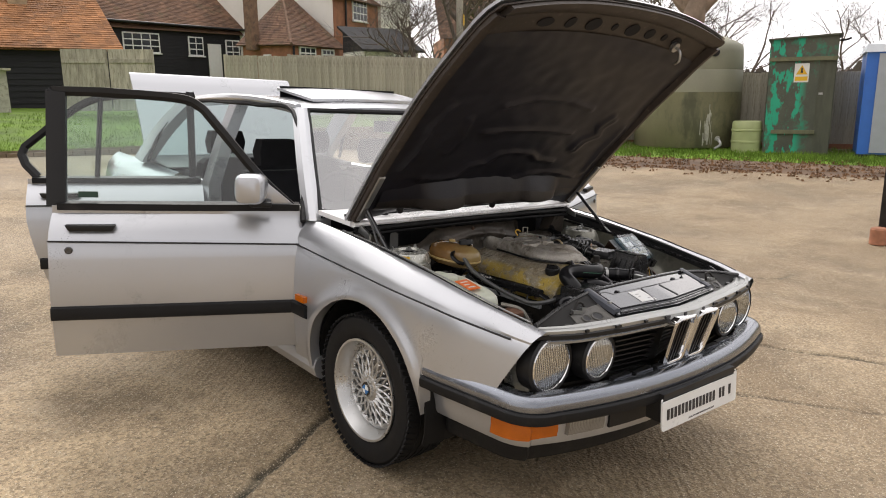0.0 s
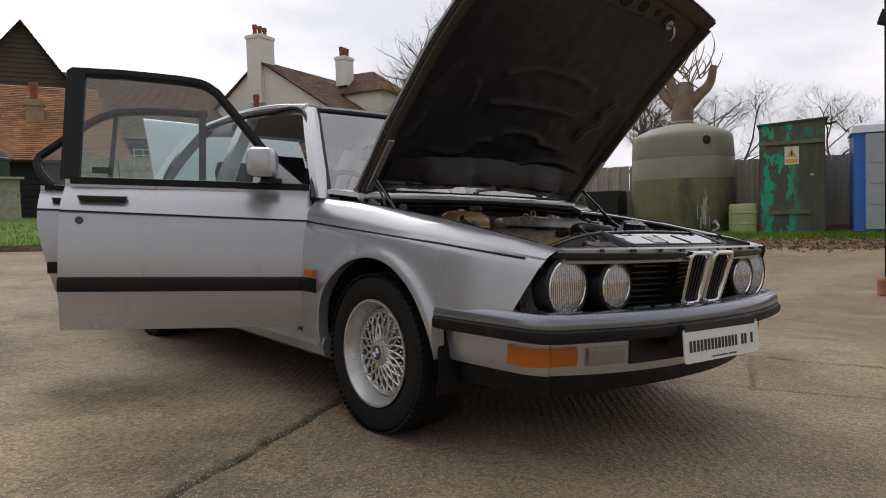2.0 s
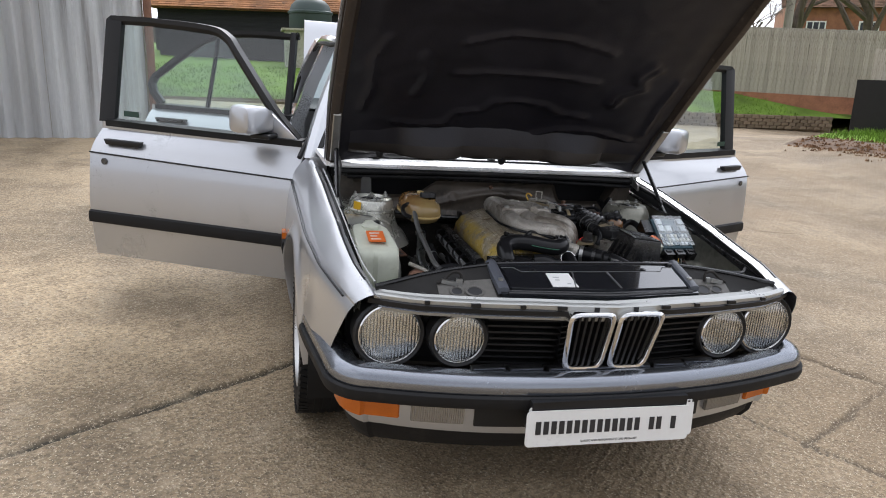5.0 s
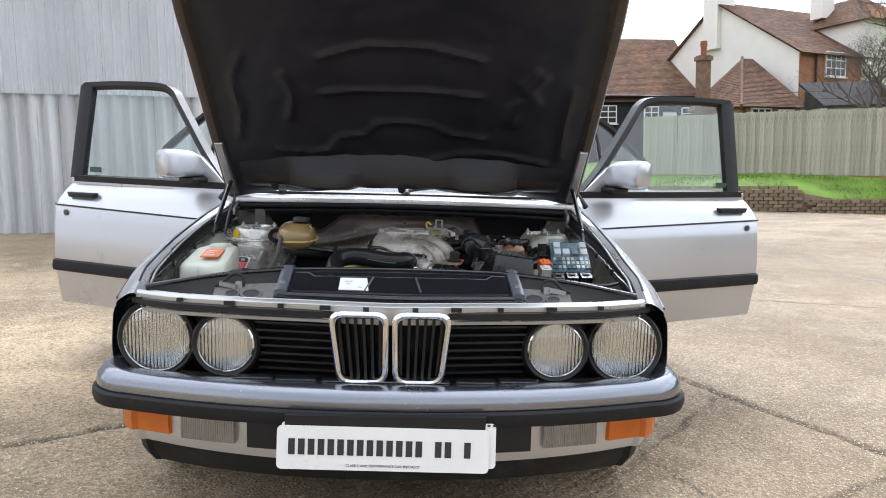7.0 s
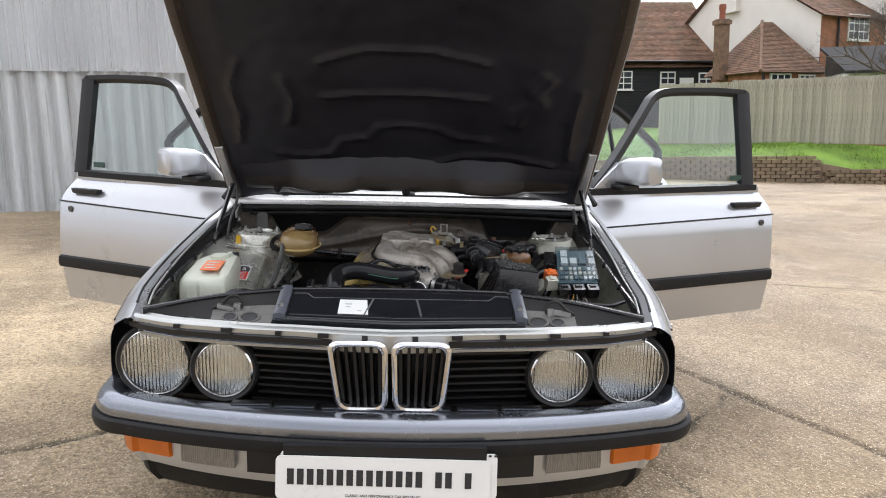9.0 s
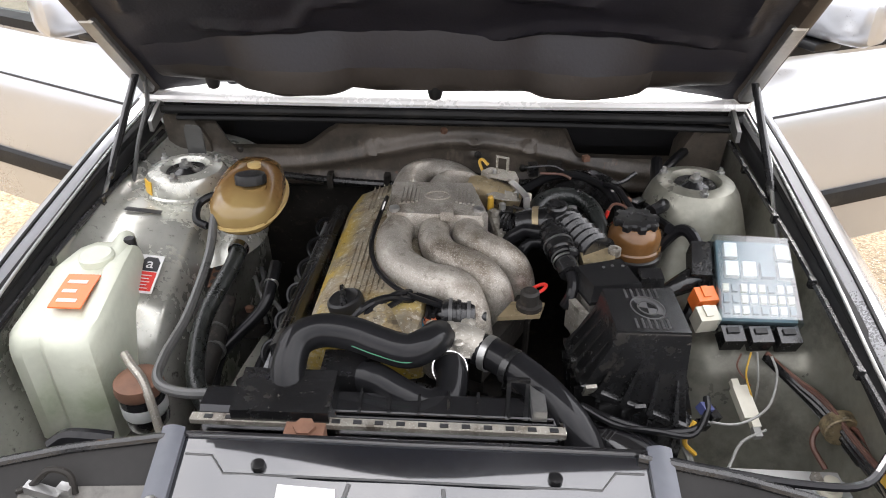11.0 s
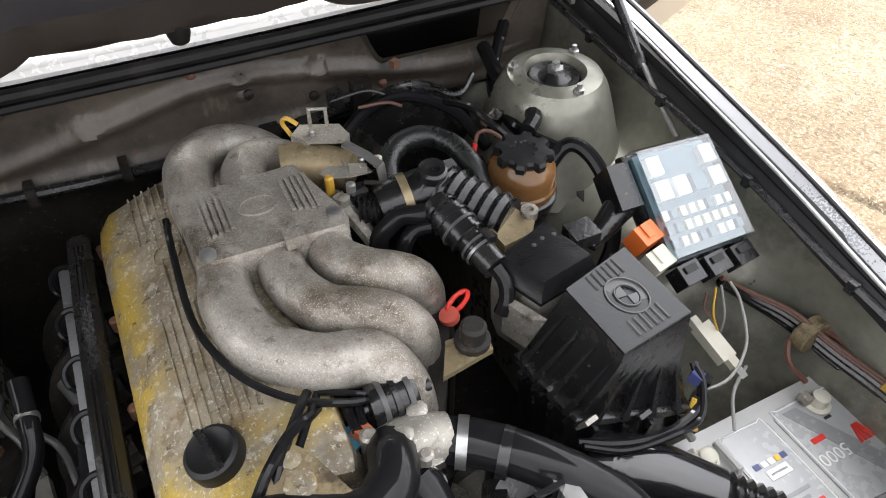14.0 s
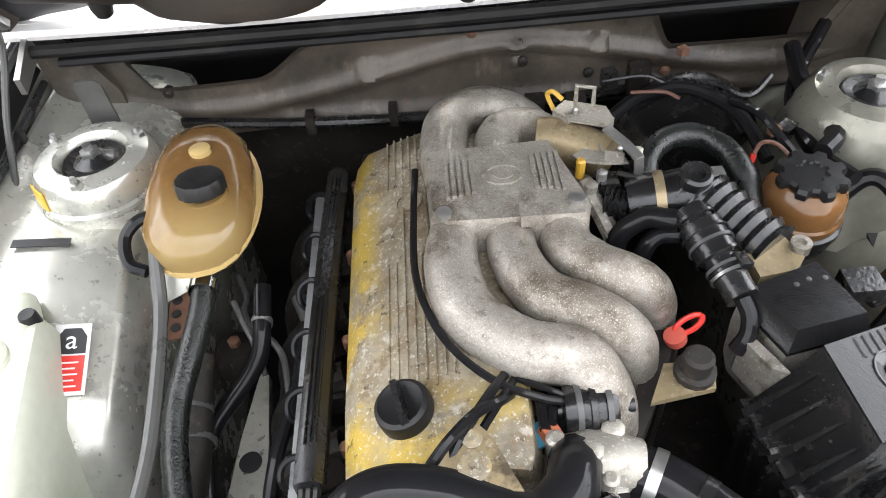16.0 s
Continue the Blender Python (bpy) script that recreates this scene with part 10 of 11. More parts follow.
# fan shroud box
bm = B()
box(bm, -0.135, -0.045, -0.485, -0.425, 0.66, 0.755)
part("relay_housing", bm, "bay_black", car, bevel=0.008, seg=2)
bm = B()
lathe(bm, [(0.215, -0.495), (0.215, -0.44), (0.205, -0.44), (0.205, -0.495)], (-0.04, 0, 0.50), "y", 40, caps=False)
part("fan_shroud", bm, "bay_black", car)
bm = B()
for k in range(7):
    mm = Matrix.Translation((-0.04, -0.462, 0.50)) @ Matrix.Rotation(2 * math.pi * k / 7, 4, "Y") @ Matrix.Translation((0, 0, 0.12)) @ Matrix.Rotation(radians(28), 4, "Z")
    box(bm, -0.03, 0.03, -0.003, 0.003, -0.08, 0.075, mm)
lathe(bm, [(0.055, -0.49), (0.055, -0.44)], (-0.04, 0, 0.50), "y", 20)
part("cooling_fan", bm, "soot", car)
# big black top hose
bm = B()
tube(bm, [(-0.176, -0.515, 0.735), (-0.180, -0.490, 0.762), (-0.173, -0.448, 0.786), (-0.138, -0.430, 0.796), (-0.085, -0.436, 0.796), (-0.040, -0.452, 0.791), (0.000, -0.462, 0.788), (0.030, -0.444, 0.790), (0.042, -0.415, 0.780), (0.048, -0.395, 0.76)], 0.0265, 18, 8)
hose1 = part("top_hose", bm, "hose", car, "fat glossy black coolant hose")
b2 = B()
lathe(b2, [(0.0285, -0.007), (0.030, -0.007), (0.030, 0.007), (0.0285, 0.007)], (-0.177, -0.508, 0.744), "z", 24, caps=False)
part("hose_clamp", b2, "chrome", hose1)
b2 = B()
tube(b2, [(-0.085, -0.4630, 0.795), (-0.045, -0.478, 0.791), (0.0, -0.4885, 0.788), (0.028, -0.469, 0.791)], 0.0012, 5, 5)
part("green_print", b2, "green_line", hose1)
bm = B()
tube(bm, [(0.060, -0.430, 0.745), (0.066, -0.452, 0.735), (0.060, -0.488, 0.722), (0.030, -0.505, 0.722), (-0.010, -0.497, 0.735), (-0.045, -0.48, 0.745), (-0.07, -0.47, 0.74)], 0.0245, 16, 8)
hose2 = part("bypass_hose", bm, "hose", car, "glossy black bypass hose")
b2 = B()
lathe(b2, [(0.0262, -0.007), (0.0280, -0.007), (0.0280, 0.007), (0.0262, 0.007)], (0.062, -0.440, 0.740), "z", 24, m=Matrix.Rotation(radians(60), 4, "X"), caps=False)
part("hose_clamp", b2, "chrome", hose2)
b2 = B()
cbox(b2, (0.082, -0.432, 0.752), (0.022, 0.012, 0.012))
part("clamp_screw", b2, "chrome", hose2, bevel=0.002)
bm = B()
tube(bm, [(0.105, -0.405, 0.752), (0.140, -0.428, 0.752), (0.180, -0.468, 0.752), (0.215, -0.510, 0.745), (0.245, -0.548, 0.725), (0.262, -0.575, 0.69), (0.268, -0.59, 0.62)], 0.0265, 18, 8)
hose3 = part("lower_hose", bm, "hose", car, "glossy black radiator hose")
for c, d, mt in (((0.122, -0.417, 0.752), (1, -0.62, 0), "steel"), ((0.158, -0.448, 0.752), (1, -0.9, 0), "bay_black")):
    b2 = B()
    lathe(b2, [(0.0275, -0.006), (0.0292, -0.006), (0.0292, 0.006), (0.0275, 0.006)], c, "z", 24, m=Vector(d).to_track_quat("Z", "Y").to_matrix().to_4x4(), caps=False)
    part("hose_clamp", b2, mt, hose3)
# thermostat housing
bm = B()
tube(bm, [(0.045, -0.39, 0.70), (0.055, -0.395, 0.745), (0.075, -0.398, 0.757), (0.112, -0.405, 0.755)], [0.035, 0.036, 0.032, 0.026], 14, 4)
thermo = part("thermostat_housing", bm, "alloy_dirty", car, "rough alloy thermostat housing")
for c, r, h in (((0.060, -0.402, 0.783), 0.012, 0.010), ((0.030, -0.380, 0.765), 0.010, 0.014), ((0.088, -0.375, 0.765), 0.012, 0.016), ((0.075, -0.425, 0.770), 0.009, 0.008)):
    b2 = B()
    lathe(b2, [(r, -h), (r, h), (r * 0.6, h + 0.003)], c, "z", 10)
    part("housing_boss", b2, "alloy_dirty", thermo)
for c, mt in (((0.028, -0.372, 0.770), "plug_red"), ((0.014, -0.368, 0.762), "blue_green")):
    b2 = B()
    cbox(b2, c, (0.018, 0.024, 0.014), pose(0, 0, 0, 15, 10, 30))
    part("sensor_plug", b2, mt, thermo, bevel=0.003)
bm = B()
lathe(bm, [(0.008, -0.045), (0.010, -0.030), (0.024, -0.028), (0.027, -0.020), (0.027, -0.004), (0.030, -0.003), (0.030, 0.003), (0.027, 0.004), (0.027, 0.018), (0.022, 0.026), (0.010, 0.028), (0.008, 0.045)], (0.072, -0.345, 0.770), "x", 24)
part("fuel_regulator", bm, "bay_black", car, "black fuel pressure regulator")
for k in range(3):
    bm = B()
    tube(bm, [(0.005 + k * 0.012, -0.30, 0.72), (0.008 + k * 0.014, -0.335, 0.755), (0.02 + k * 0.012, -0.365, 0.765)], 0.006, 7, 4)
    part("sensor_lead", bm, "hose", car)
for pts, r in (([(-0.085, -0.425, 0.80), (-0.060, -0.385, 0.812), (-0.03, -0.34, 0.806), (-0.012, -0.31, 0.79)], 0.0055), ([(-0.078, -0.43, 0.80), (-0.048, -0.388, 0.806), (-0.02, -0.345, 0.80), (0.0, -0.31, 0.785)], 0.0045),
               ([(0.0, -0.315, 0.79), (0.035, -0.335, 0.792), (0.06, -0.345, 0.785)], 0.0035), ([(0.02, -0.31, 0.765), (0.022, -0.34, 0.775), (0.022, -0.37, 0.778)], 0.006), ([(0.035, -0.31, 0.765), (0.034, -0.34, 0.778), (0.03, -0.365, 0.782)], 0.005)):
    b2 = B()
    tube(b2, pts, r, 8, 5)
    part("engine_lead", b2, "hose", car)
for c, d in (((0.058, -0.345, 0.77), (1, 0, 0)), ((0.088, -0.345, 0.77), (1, 0, 0))):
    band(None, 0.0275, 0.003, c, d, "lid_relief", car, "regulator_ring")
# dipstick and mount
bm = B()
ring = [Vector((0.206, -0.243, 0.757)) + Vector((0.015, 0.006, 0.007)) * math.cos(a) + Vector((-0.005, 0.006, 0.0)) * math.sin(a) for a in np.linspace(0, 2 * math.pi, 21)]
tube(bm, ring, 0.0034, 7, 1)
dip = part("dipstick", bm, "red", car, "red dipstick loop")
b2 = B()
lathe(b2, [(0.0125, -0.006), (0.0135, 0.0), (0.0125, 0.005), (0.006, 0.006)], (0.190, -0.252, 0.747), "z", 16, m=Matrix.Rotation(radians(-20), 4, "Y"))
part("dipstick_cap", b2, "cap_pink", dip, "faded round red cap")
b2 = B()
tube(b2, [(0.190, -0.252, 0.742), (0.19, -0.262, 0.65), (0.18, -0.28, 0.5)], 0.006, 7, 3)
part("dipstick_tube", b2, "soot", dip)
bm = B()
lathe(bm, [(0.022, 0.770), (0.022, 0.778), (0.016, 0.780), (0.016, 0.800), (0.012, 0.804)], (0.188, -0.315, 0), "z", 14)
part("mount_bolt", bm, "soot", car)
bm = B()
prism(bm, [(0.135, -0.345), (0.205, -0.335), (0.215, -0.300), (0.16, -0.30)], 0.762, 0.770)
part("manifold_bracket", bm, "tan_metal", car, bevel=0.003)
# small dark bits between block and airbox
rnd = random.Random(12)
for k in range(14):
    b2 = B()
    cbox(b2, (rnd.uniform(0.10, 0.26), rnd.uniform(-0.50, -0.36), rnd.uniform(0.56, 0.68)), (rnd.uniform(0.02, 0.05), rnd.uniform(0.02, 0.05), rnd.uniform(0.02, 0.05)), pose(0, 0, 0, rnd.uniform(-30, 30), rnd.uniform(-30, 30), rnd.uniform(0, 90)))
    part("engine_fitting", b2, rnd.choice(["soot", "bay_black", "alloy_dirty", "bay_black"]), engine, bevel=0.004)
bm = B()
lathe(bm, [(0.06, -0.07), (0.065, -0.06), (0.065, 0.05), (0.05, 0.07), (0.03, 0.075)], (0.185, -0.43, 0.52), "y", 24)
part("alternator", bm, "alloy_dirty", engine)

# ---- right-hand side: expansion tank, washer bottle, pipes
bm = B()
rings = []
EX0, EXM = Vector((-0.375, -0.007, 0.811)), Matrix.Rotation(radians(5), 4, "Z")
for t, w, h in ((-0.128, 0.012, 0.010), (-0.123, 0.030, 0.024), (-0.105, 0.052, 0.038), (-0.075, 0.065, 0.047), (-0.02, 0.070, 0.052), (0.04, 0.068, 0.052), (0.085, 0.058, 0.047), (0.112, 0.040, 0.034), (0.125, 0.022, 0.020), (0.128, 0.010, 0.010)):
    rings.append([EX0 + EXM.to_3x3() @ Vector((w * math.copysign(abs(math.cos(a)) ** 0.85, math.cos(a)), t, h * math.copysign(abs(math.sin(a)) ** 0.85, math.sin(a)))) for a in np.linspace(0, 2 * math.pi, 28, endpoint=False)])
loft(bm, rings)
exp = part("expansion_tank", bm, "amber_plastic", car, "aged amber coolant expansion tank")
b2 = B()
rings = []
for a in np.linspace(0, 2 * math.pi, 33):
    c, sn = math.cos(a), math.sin(a)
    px = (abs(c) ** 0.8) * math.copysign(1, c)
    p = EX0 + EXM.to_3x3() @ Vector((0.066 * px, 0.122 * sn, -0.012))
    o = EXM.to_3x3() @ Vector((0.010 * c, 0.010 * sn, 0))
    up3 = EXM.to_3x3() @ Vector((0, 0, 0.003))
    rings.append([p + up3, p + o + up3, p + o - up3, p - up3])
loft(b2, rings, caps=False)
part("seam_flange", b2, "amber_light", exp)
b2 = B()
CM = Matrix.Rotation(radians(-10), 4, "X")
lathe(b2, [(0.030, -0.012), (0.030, 0.0)], (-0.352, -0.052, 0.858), "z", 24)
part("neck", b2, "amber_plastic", exp)
b2 = B()
rings = []
for z, k in ((0.0, 0.86), (0.013, 0.86), (0.018, 0.80), (0.020, 0.55), (0.018, 0.28)):
    rings.append([Vector((-0.352, -0.052, 0.860)) + CM.to_3x3() @ Vector(((0.0355 if i % 4 < 3 else 0.0340) * k * math.cos(2 * math.pi * i / 48), (0.0355 if i % 4 < 3 else 0.0340) * k * math.sin(2 * math.pi * i / 48), z)) for i in range(48)])
loft(b2, rings)
part("screw_cap", b2, "black", exp, "ribbed black screw cap")
b2 = B()
lathe(b2, [(0.014, 0.0), (0.014, 0.008), (0.008, 0.010)], (-0.366, 0.02, 0.860), "z", 14)
part("tank_boss", b2, "amber_light", exp)
bm = B()
tube(bm, [(-0.395, -0.075, 0.835), (-0.43, -0.065, 0.835), (-0.452, -0.085, 0.825), (-0.448, -0.115, 0.808), (-0.425, -0.125, 0.80)], 0.008, 8, 6)
part("overflow_hose", bm, "hose", car)
bm = B()
tube(bm, [(-0.398, -0.072, 0.828), (-0.404, -0.092, 0.832), (-0.412, -0.115, 0.815), (-0.408, -0.18, 0.770), (-0.402, -0.32, 0.735), (-0.405, -0.42, 0.725), (-0.395, -0.475, 0.72), (-0.35, -0.50, 0.722), (-0.275, -0.505, 0.728)], 0.0085, 10, 6)
part("coolant_pipe", bm, "pipe_grey", car, "thin grey coolant pipe")
bm = B()
tube(bm, [(-0.380, -0.095, 0.737), (-0.384, -0.134, 0.72), (-0.396, -0.189, 0.70), (-0.407, -0.24, 0.68), (-0.405, -0.30, 0.66), (-0.385, -0.38, 0.635), (-0.34, -0.44, 0.62)], 0.0165, 12, 8)
h4 = part("heater_hose", bm, "braid", car, "braided black heater hose")
b2 = B()
lathe(b2, [(0.018, -0.008), (0.0195, -0.008), (0.0195, 0.008), (0.018, 0.008)], (-0.381, -0.102, 0.735), "y", 20, caps=False)
part("hose_clamp", b2, "chrome", h4)
bm = B()
tube(bm, [(-0.327, -0.05, 0.67), (-0.326, -0.105, 0.65), (-0.330, -0.136, 0.63), (-0.348, -0.16, 0.61), (-0.376, -0.187, 0.59), (-0.402, -0.219, 0.57), (-0.408, -0.26, 0.545), (-0.40, -0.34, 0.50)], 0.013, 12, 6)
part("lower_coolant_hose", bm, "hose", car)
bm = B()
tube(bm, [(-0.27, -0.10, 0.64), (-0.275, -0.18, 0.62), (-0.30, -0.28, 0.60), (-0.315, -0.36, 0.56)], 0.010, 10, 6)
part("oil_pipe", bm, "hose", car)
bm = B()
prism(bm, [(-0.474, -0.005), (-0.440, -0.005), (-0.428, -0.112), (-0.455, -0.116)], 0.648, 0.652, "z")
part("perforated_bracket", bm, "rust", car, "rusty perforated bracket")
# Dark discs on the uncut plate stand in for shaded holes.
for k in range(4):
    b2 = B()
    lathe(b2, [(0.0075, 0.6515), (0.0075, 0.6535)], (-0.4585 + 0.0035 * k, -0.022 - k * 0.025, 0), "z", 12)
    part("bracket_hole", b2, "ink", bulkhead)
bm = B()
prism(bm, [(-0.370, -0.08), (-0.356, -0.085), (-0.344, -0.20), (-0.334, -0.33), (-0.330, -0.43), (-0.394, -0.43), (-0.392, -0.28), (-0.385, -0.19)], 0.480, 0.500)
part("subframe_arm", bm, "bay_paint", car, bevel=0.004)
# Dark disc on the arm stands in for its shaded hole.
b2 = B()
lathe(b2, [(0.0165, 0.4995), (0.0165, 0.5020)], (-0.366, -0.231, 0), "z", 16)
part("arm_hole", b2, "ink", engine)
bm = B()
lathe(bm, [(0.028, -0.12), (0.034, -0.10), (0.034, 0.05), (0.02, 0.10)], (-0.30, -0.12, 0.50), "y", 16)
part("steering_box", bm, "soot", car)
b2 = B()
lathe(b2, [(0.0135, -0.004), (0.0150, -0.004), (0.0150, 0.004), (0.0135, 0.004)], (-0.3265, -0.100, 0.651), "y", 18, caps=False)
part("hose_clip", b2, "steel", engine)
bm = B()
tube(bm, [(-0.383, -0.035, 0.625), (-0.363, -0.077, 0.62), (-0.347, -0.106, 0.615), (-0.335, -0.14, 0.58)], 0.0045, 8, 4)
part("brake_pipe", bm, "pipe_grey", car, "thin grey metal pipe")
bm = B()
tube(bm, [(-0.393, 0.037, 0.60), (-0.374, -0.008, 0.60), (-0.374, -0.032, 0.60), (-0.358, -0.068, 0.60), (-0.327, -0.094, 0.60), (-0.305, -0.129, 0.60), (-0.298, -0.175, 0.58)], 0.005, 8, 5)
part("brake_pipe", bm, "pipe_grey", car, "thin grey metal pipe")
# steering column joint in its rubber boots
bm = B()
tube(bm, [(-0.406, -0.14, 0.64), (-0.407, -0.209, 0.61), (-0.411, -0.237, 0.595), (-0.42, -0.30, 0.555)], [0.017, 0.018, 0.022, 0.021], 14, 5)
cj = part("column_joint", bm, "soot", car, "sooty steering column joint")
for yy, zz, r in ((-0.207, 0.611, 0.0205), (-0.243, 0.591, 0.0245)):
    b2 = B()
    lathe(b2, [(r - 0.003, -0.004), (r, -0.004), (r, 0.004), (r - 0.003, 0.004)], (-0.409, yy, zz), "y", 20, caps=False)
    part("joint_clamp", b2, "pipe_grey", cj)
# engine mount with its domed top
bm = B()
lathe(bm, [(0.040, 0.50), (0.036, 0.530), (0.026, 0.545), (0.010, 0.549)], (-0.400, -0.055, 0), "z", 22)
em = part("engine_mount", bm, "soot", car, "dirty rubber engine mount")
b2 = B()
lathe(b2, [(0.010, 0.548), (0.010, 0.558), (0.006, 0.560)], (-0.400, -0.055, 0), "z", 6)
part("mount_nut", b2, "rust", em)
# plug cap standing on the side of the head
bm = B()
tube(bm, [(-0.283, -0.045, 0.632), (-0.276, -0.066, 0.628), (-0.268, -0.095, 0.62), (-0.258, -0.135, 0.61)], [0.011, 0.010, 0.007, 0.006], 12, 4)
part("sensor_plug", bm, "pipe_grey", car, "grey rubber sensor plug")
# washer bottle
bm = B()
W = [(-0.664, -0.420), (-0.655, -0.436), (-0.632, -0.441), (-0.606, -0.430), (-0.592, -0.441), (-0.540, -0.438), (-0.522, -0.428), (-0.516, -0.395), (-0.530, -0.240), (-0.545, -0.165), (-0.565, -0.150), (-0.630, -0.155), (-0.650, -0.185), (-0.662, -0.260)]
cxw, cyw = -0.590, -0.30


def bottle_top(y):
    return curve(y, [(-0.44, 0.0), (-0.40, 0.008), (-0.30, 0.026), (-0.22, 0.032), (-0.15, 0.026)])


rings = []
for z, k in ((0.52, 0.92), (0.54, 1.0), (0.66, 1.0), (0.720, 1.0), (0.738, 0.99), (0.751, 0.955), (0.759, 0.89), (0.762, 0.80), (0.763, 0.5)):
    rings.append([(cxw + (x - cxw) * k, cyw + (y - cyw) * k, z + (bottle_top(y) if z > 0.7 else 0)) for x, y in W])
loft(bm, rings)
wash = part("washer_bottle", bm, "milky", car, "milky plastic washer bottle")
b2 = B()
tube(b2, [(-0.590, -0.130, 0.772), (-0.578, -0.165, 0.774), (-0.562, -0.250, 0.766), (-0.545, -0.350, 0.752), (-0.538, -0.405, 0.738)], [0.016, 0.022, 0.024, 0.024, 0.020], 14, 5)
part("bottle_shoulder", b2, "milky", wash)
for c, r, h, mt in (((-0.560, -0.172, 0.790), 0.011, 0.003, "black"), ((-0.592, -0.235, 0.791), 0.031, 0.006, "milky")):
    b2 = B()
    lathe(b2, [(r, -0.012), (r, h), (r * 0.85, h + 0.004), (r * 0.3, h + 0.003)], c, "z", 24)
    part("bottle_cap", b2, mt, wash)
b2 = B()
slab(b2, lambda u, v: (lerp(-0.615, -0.558, u), lerp(-0.370, -0.290, v), 0.7650 + bottle_top(lerp(-0.370, -0.290, v))), 2, 4, 0.003, (0, 0, -1))
part("warning_label", b2, "orange", wash, "faded orange warning label")
for k in range(3):
    b2 = B()
    y = -0.354 + k * 0.022
    box(b2, -0.606, -0.572 - 0.010 * (k % 2), y - 0.004, y + 0.004, 0.7640 + bottle_top(y), 0.7660 + bottle_top(y))
    part("print_bar", b2, "label_white", wash)


def on_wing(x, y):
    """Height and slope pose for a flat label lying on the right inner wing."""
    sec = wing_section(y, -1)
    xs, zs = [p[0] for p in sec][::-1], [p[1] for p in sec][::-1]
    f = lambda q: float(np.interp(q, xs, zs))
    return f(abs(x)), math.degrees(math.atan2(f(abs(x) - 0.012) - f(abs(x) + 0.012), 0.024))


z, sl = on_wing(-0.530, -0.195)
LM = pose(-0.530, -0.195, z + 0.008, 19, -sl * 0.5, 4) @ Matrix.Scale(0.82, 4)
b2 = B()
box(b2, -0.026, 0.026, -0.055, 0.055, 0, 0.0015, LM)
lab = part("service_label", b2, "label_white", car, "white, black and red service label")
b2 = B()
prism(b2, [(-0.021, 0.008), (0.021, 0.008), (0.021, 0.035), (0.012, 0.048), (-0.012, 0.048), (-0.021, 0.035)], 0.0016, 0.0026, "z", LM)
part("black_arch", b2, "ink", lab)
lettering("a", 0.042, LM @ Matrix.Translation((0, 0.016, 0.0027)), "label_white", lab)
b2 = B()
box(b2, -0.021, 0.021, -0.049, 0.005, 0.0016, 0.0026, LM)
part("red_panel", b2, "red", lab)
for k in range(5):
    b2 = B()
    box(b2, -0.015, 0.013 - 0.004 * (k % 2), -0.043 + k * 0.009, -0.0405 + k * 0.009, 0.0026, 0.0032, LM)
    part("print_bar", b2, "label_white", lab)
z, sl = on_wing(-0.592, -0.040)
b2 = B()
box(b2, -0.036, 0.036, -0.007, 0.007, 0, 0.0015, pose(-0.592, -0.040, z + 0.005, 0, -sl, 4))
part("chassis_label", b2, "ink", car, "small black data label")
# filter drier
bm = B()
lathe(bm, [(0.034, 0.60), (0.036, 0.61), (0.036, 0.665), (0.034, 0.668)], (-0.45, -0.44, 0), "z", 24)
dr = part("filter_canister", bm, "gloss_black", car, "small black canister with a rusty top")
b2 = B()
lathe(b2, [(0.038, 0.668), (0.040, 0.674), (0.038, 0.690), (0.026, 0.697), (0.010, 0.700)], (-0.45, -0.44, 0), "z", 24)
part("canister_top", b2, "rust", dr)
b2 = B()
lathe(b2, [(0.0365, 0.625), (0.0372, 0.627), (0.0372, 0.647), (0.0365, 0.649)], (-0.45, -0.44, 0), "z", 24, caps=False)
part("canister_band", b2, "battery_grey", dr)
b2 = B()
tube(b2, [(-0.482, -0.405, 0.712), (-0.46, -0.428, 0.708), (-0.435, -0.45, 0.70), (-0.42, -0.47, 0.68), (-0.40, -0.50, 0.62)], 0.0075, 8, 5)
part("canister_pipe", b2, "alloy_dirty", dr)
# bonnet release cable at the right hinge
bm = B()
tube(bm, [(-0.668, 0.24, 0.98), (-0.655, 0.20, 0.93), (-0.665, 0.14, 0.86), (-0.662, 0.08, 0.80), (-0.655, 0.02, 0.76)], 0.005, 8, 6)
part("hinge_cable", bm, "pipe_grey", car, "thin sleeved cable")

# ---- front crossmember details: black cover panel, latches, edge clips
def panel_pt(u, v, d=0.0):
    return Vector((lerp(-0.300, 0.335, u), lerp(-0.825, -0.652, v) + 0.030 * abs(2 * u - 1) * (1.2 - v), lerp(0.742, 0.787, v) + 0.006 * (1 - (2 * u - 1) ** 2) * v + d))


bm = B()
slab(bm, panel_pt, 12, 6, 0.012, (0, 0, -1))
rp = part("radiator_panel", bm, "panel_black", car, "glossy black radiator cover panel", bevel=0.003)
RAISED = [(0.055, 0.16), (0.945, 0.16), (0.950, 0.80), (0.895, 0.80), (0.865, 0.66), (0.135, 0.66), (0.105, 0.80), (0.050, 0.80)]
b2 = B()
slab(b2, lambda u, v: panel_pt(lerp(0.052, 0.948, u), lerp(0.16, float(np.interp(u, [0.06, 0.09, 0.91, 0.94], [0.80, 0.66, 0.66, 0.80])), v), 0.0072), 33, 4, 0.009, (0, 0, -1))
raised = part("raised_field", b2, "panel_black", rp, "raised pressed field")
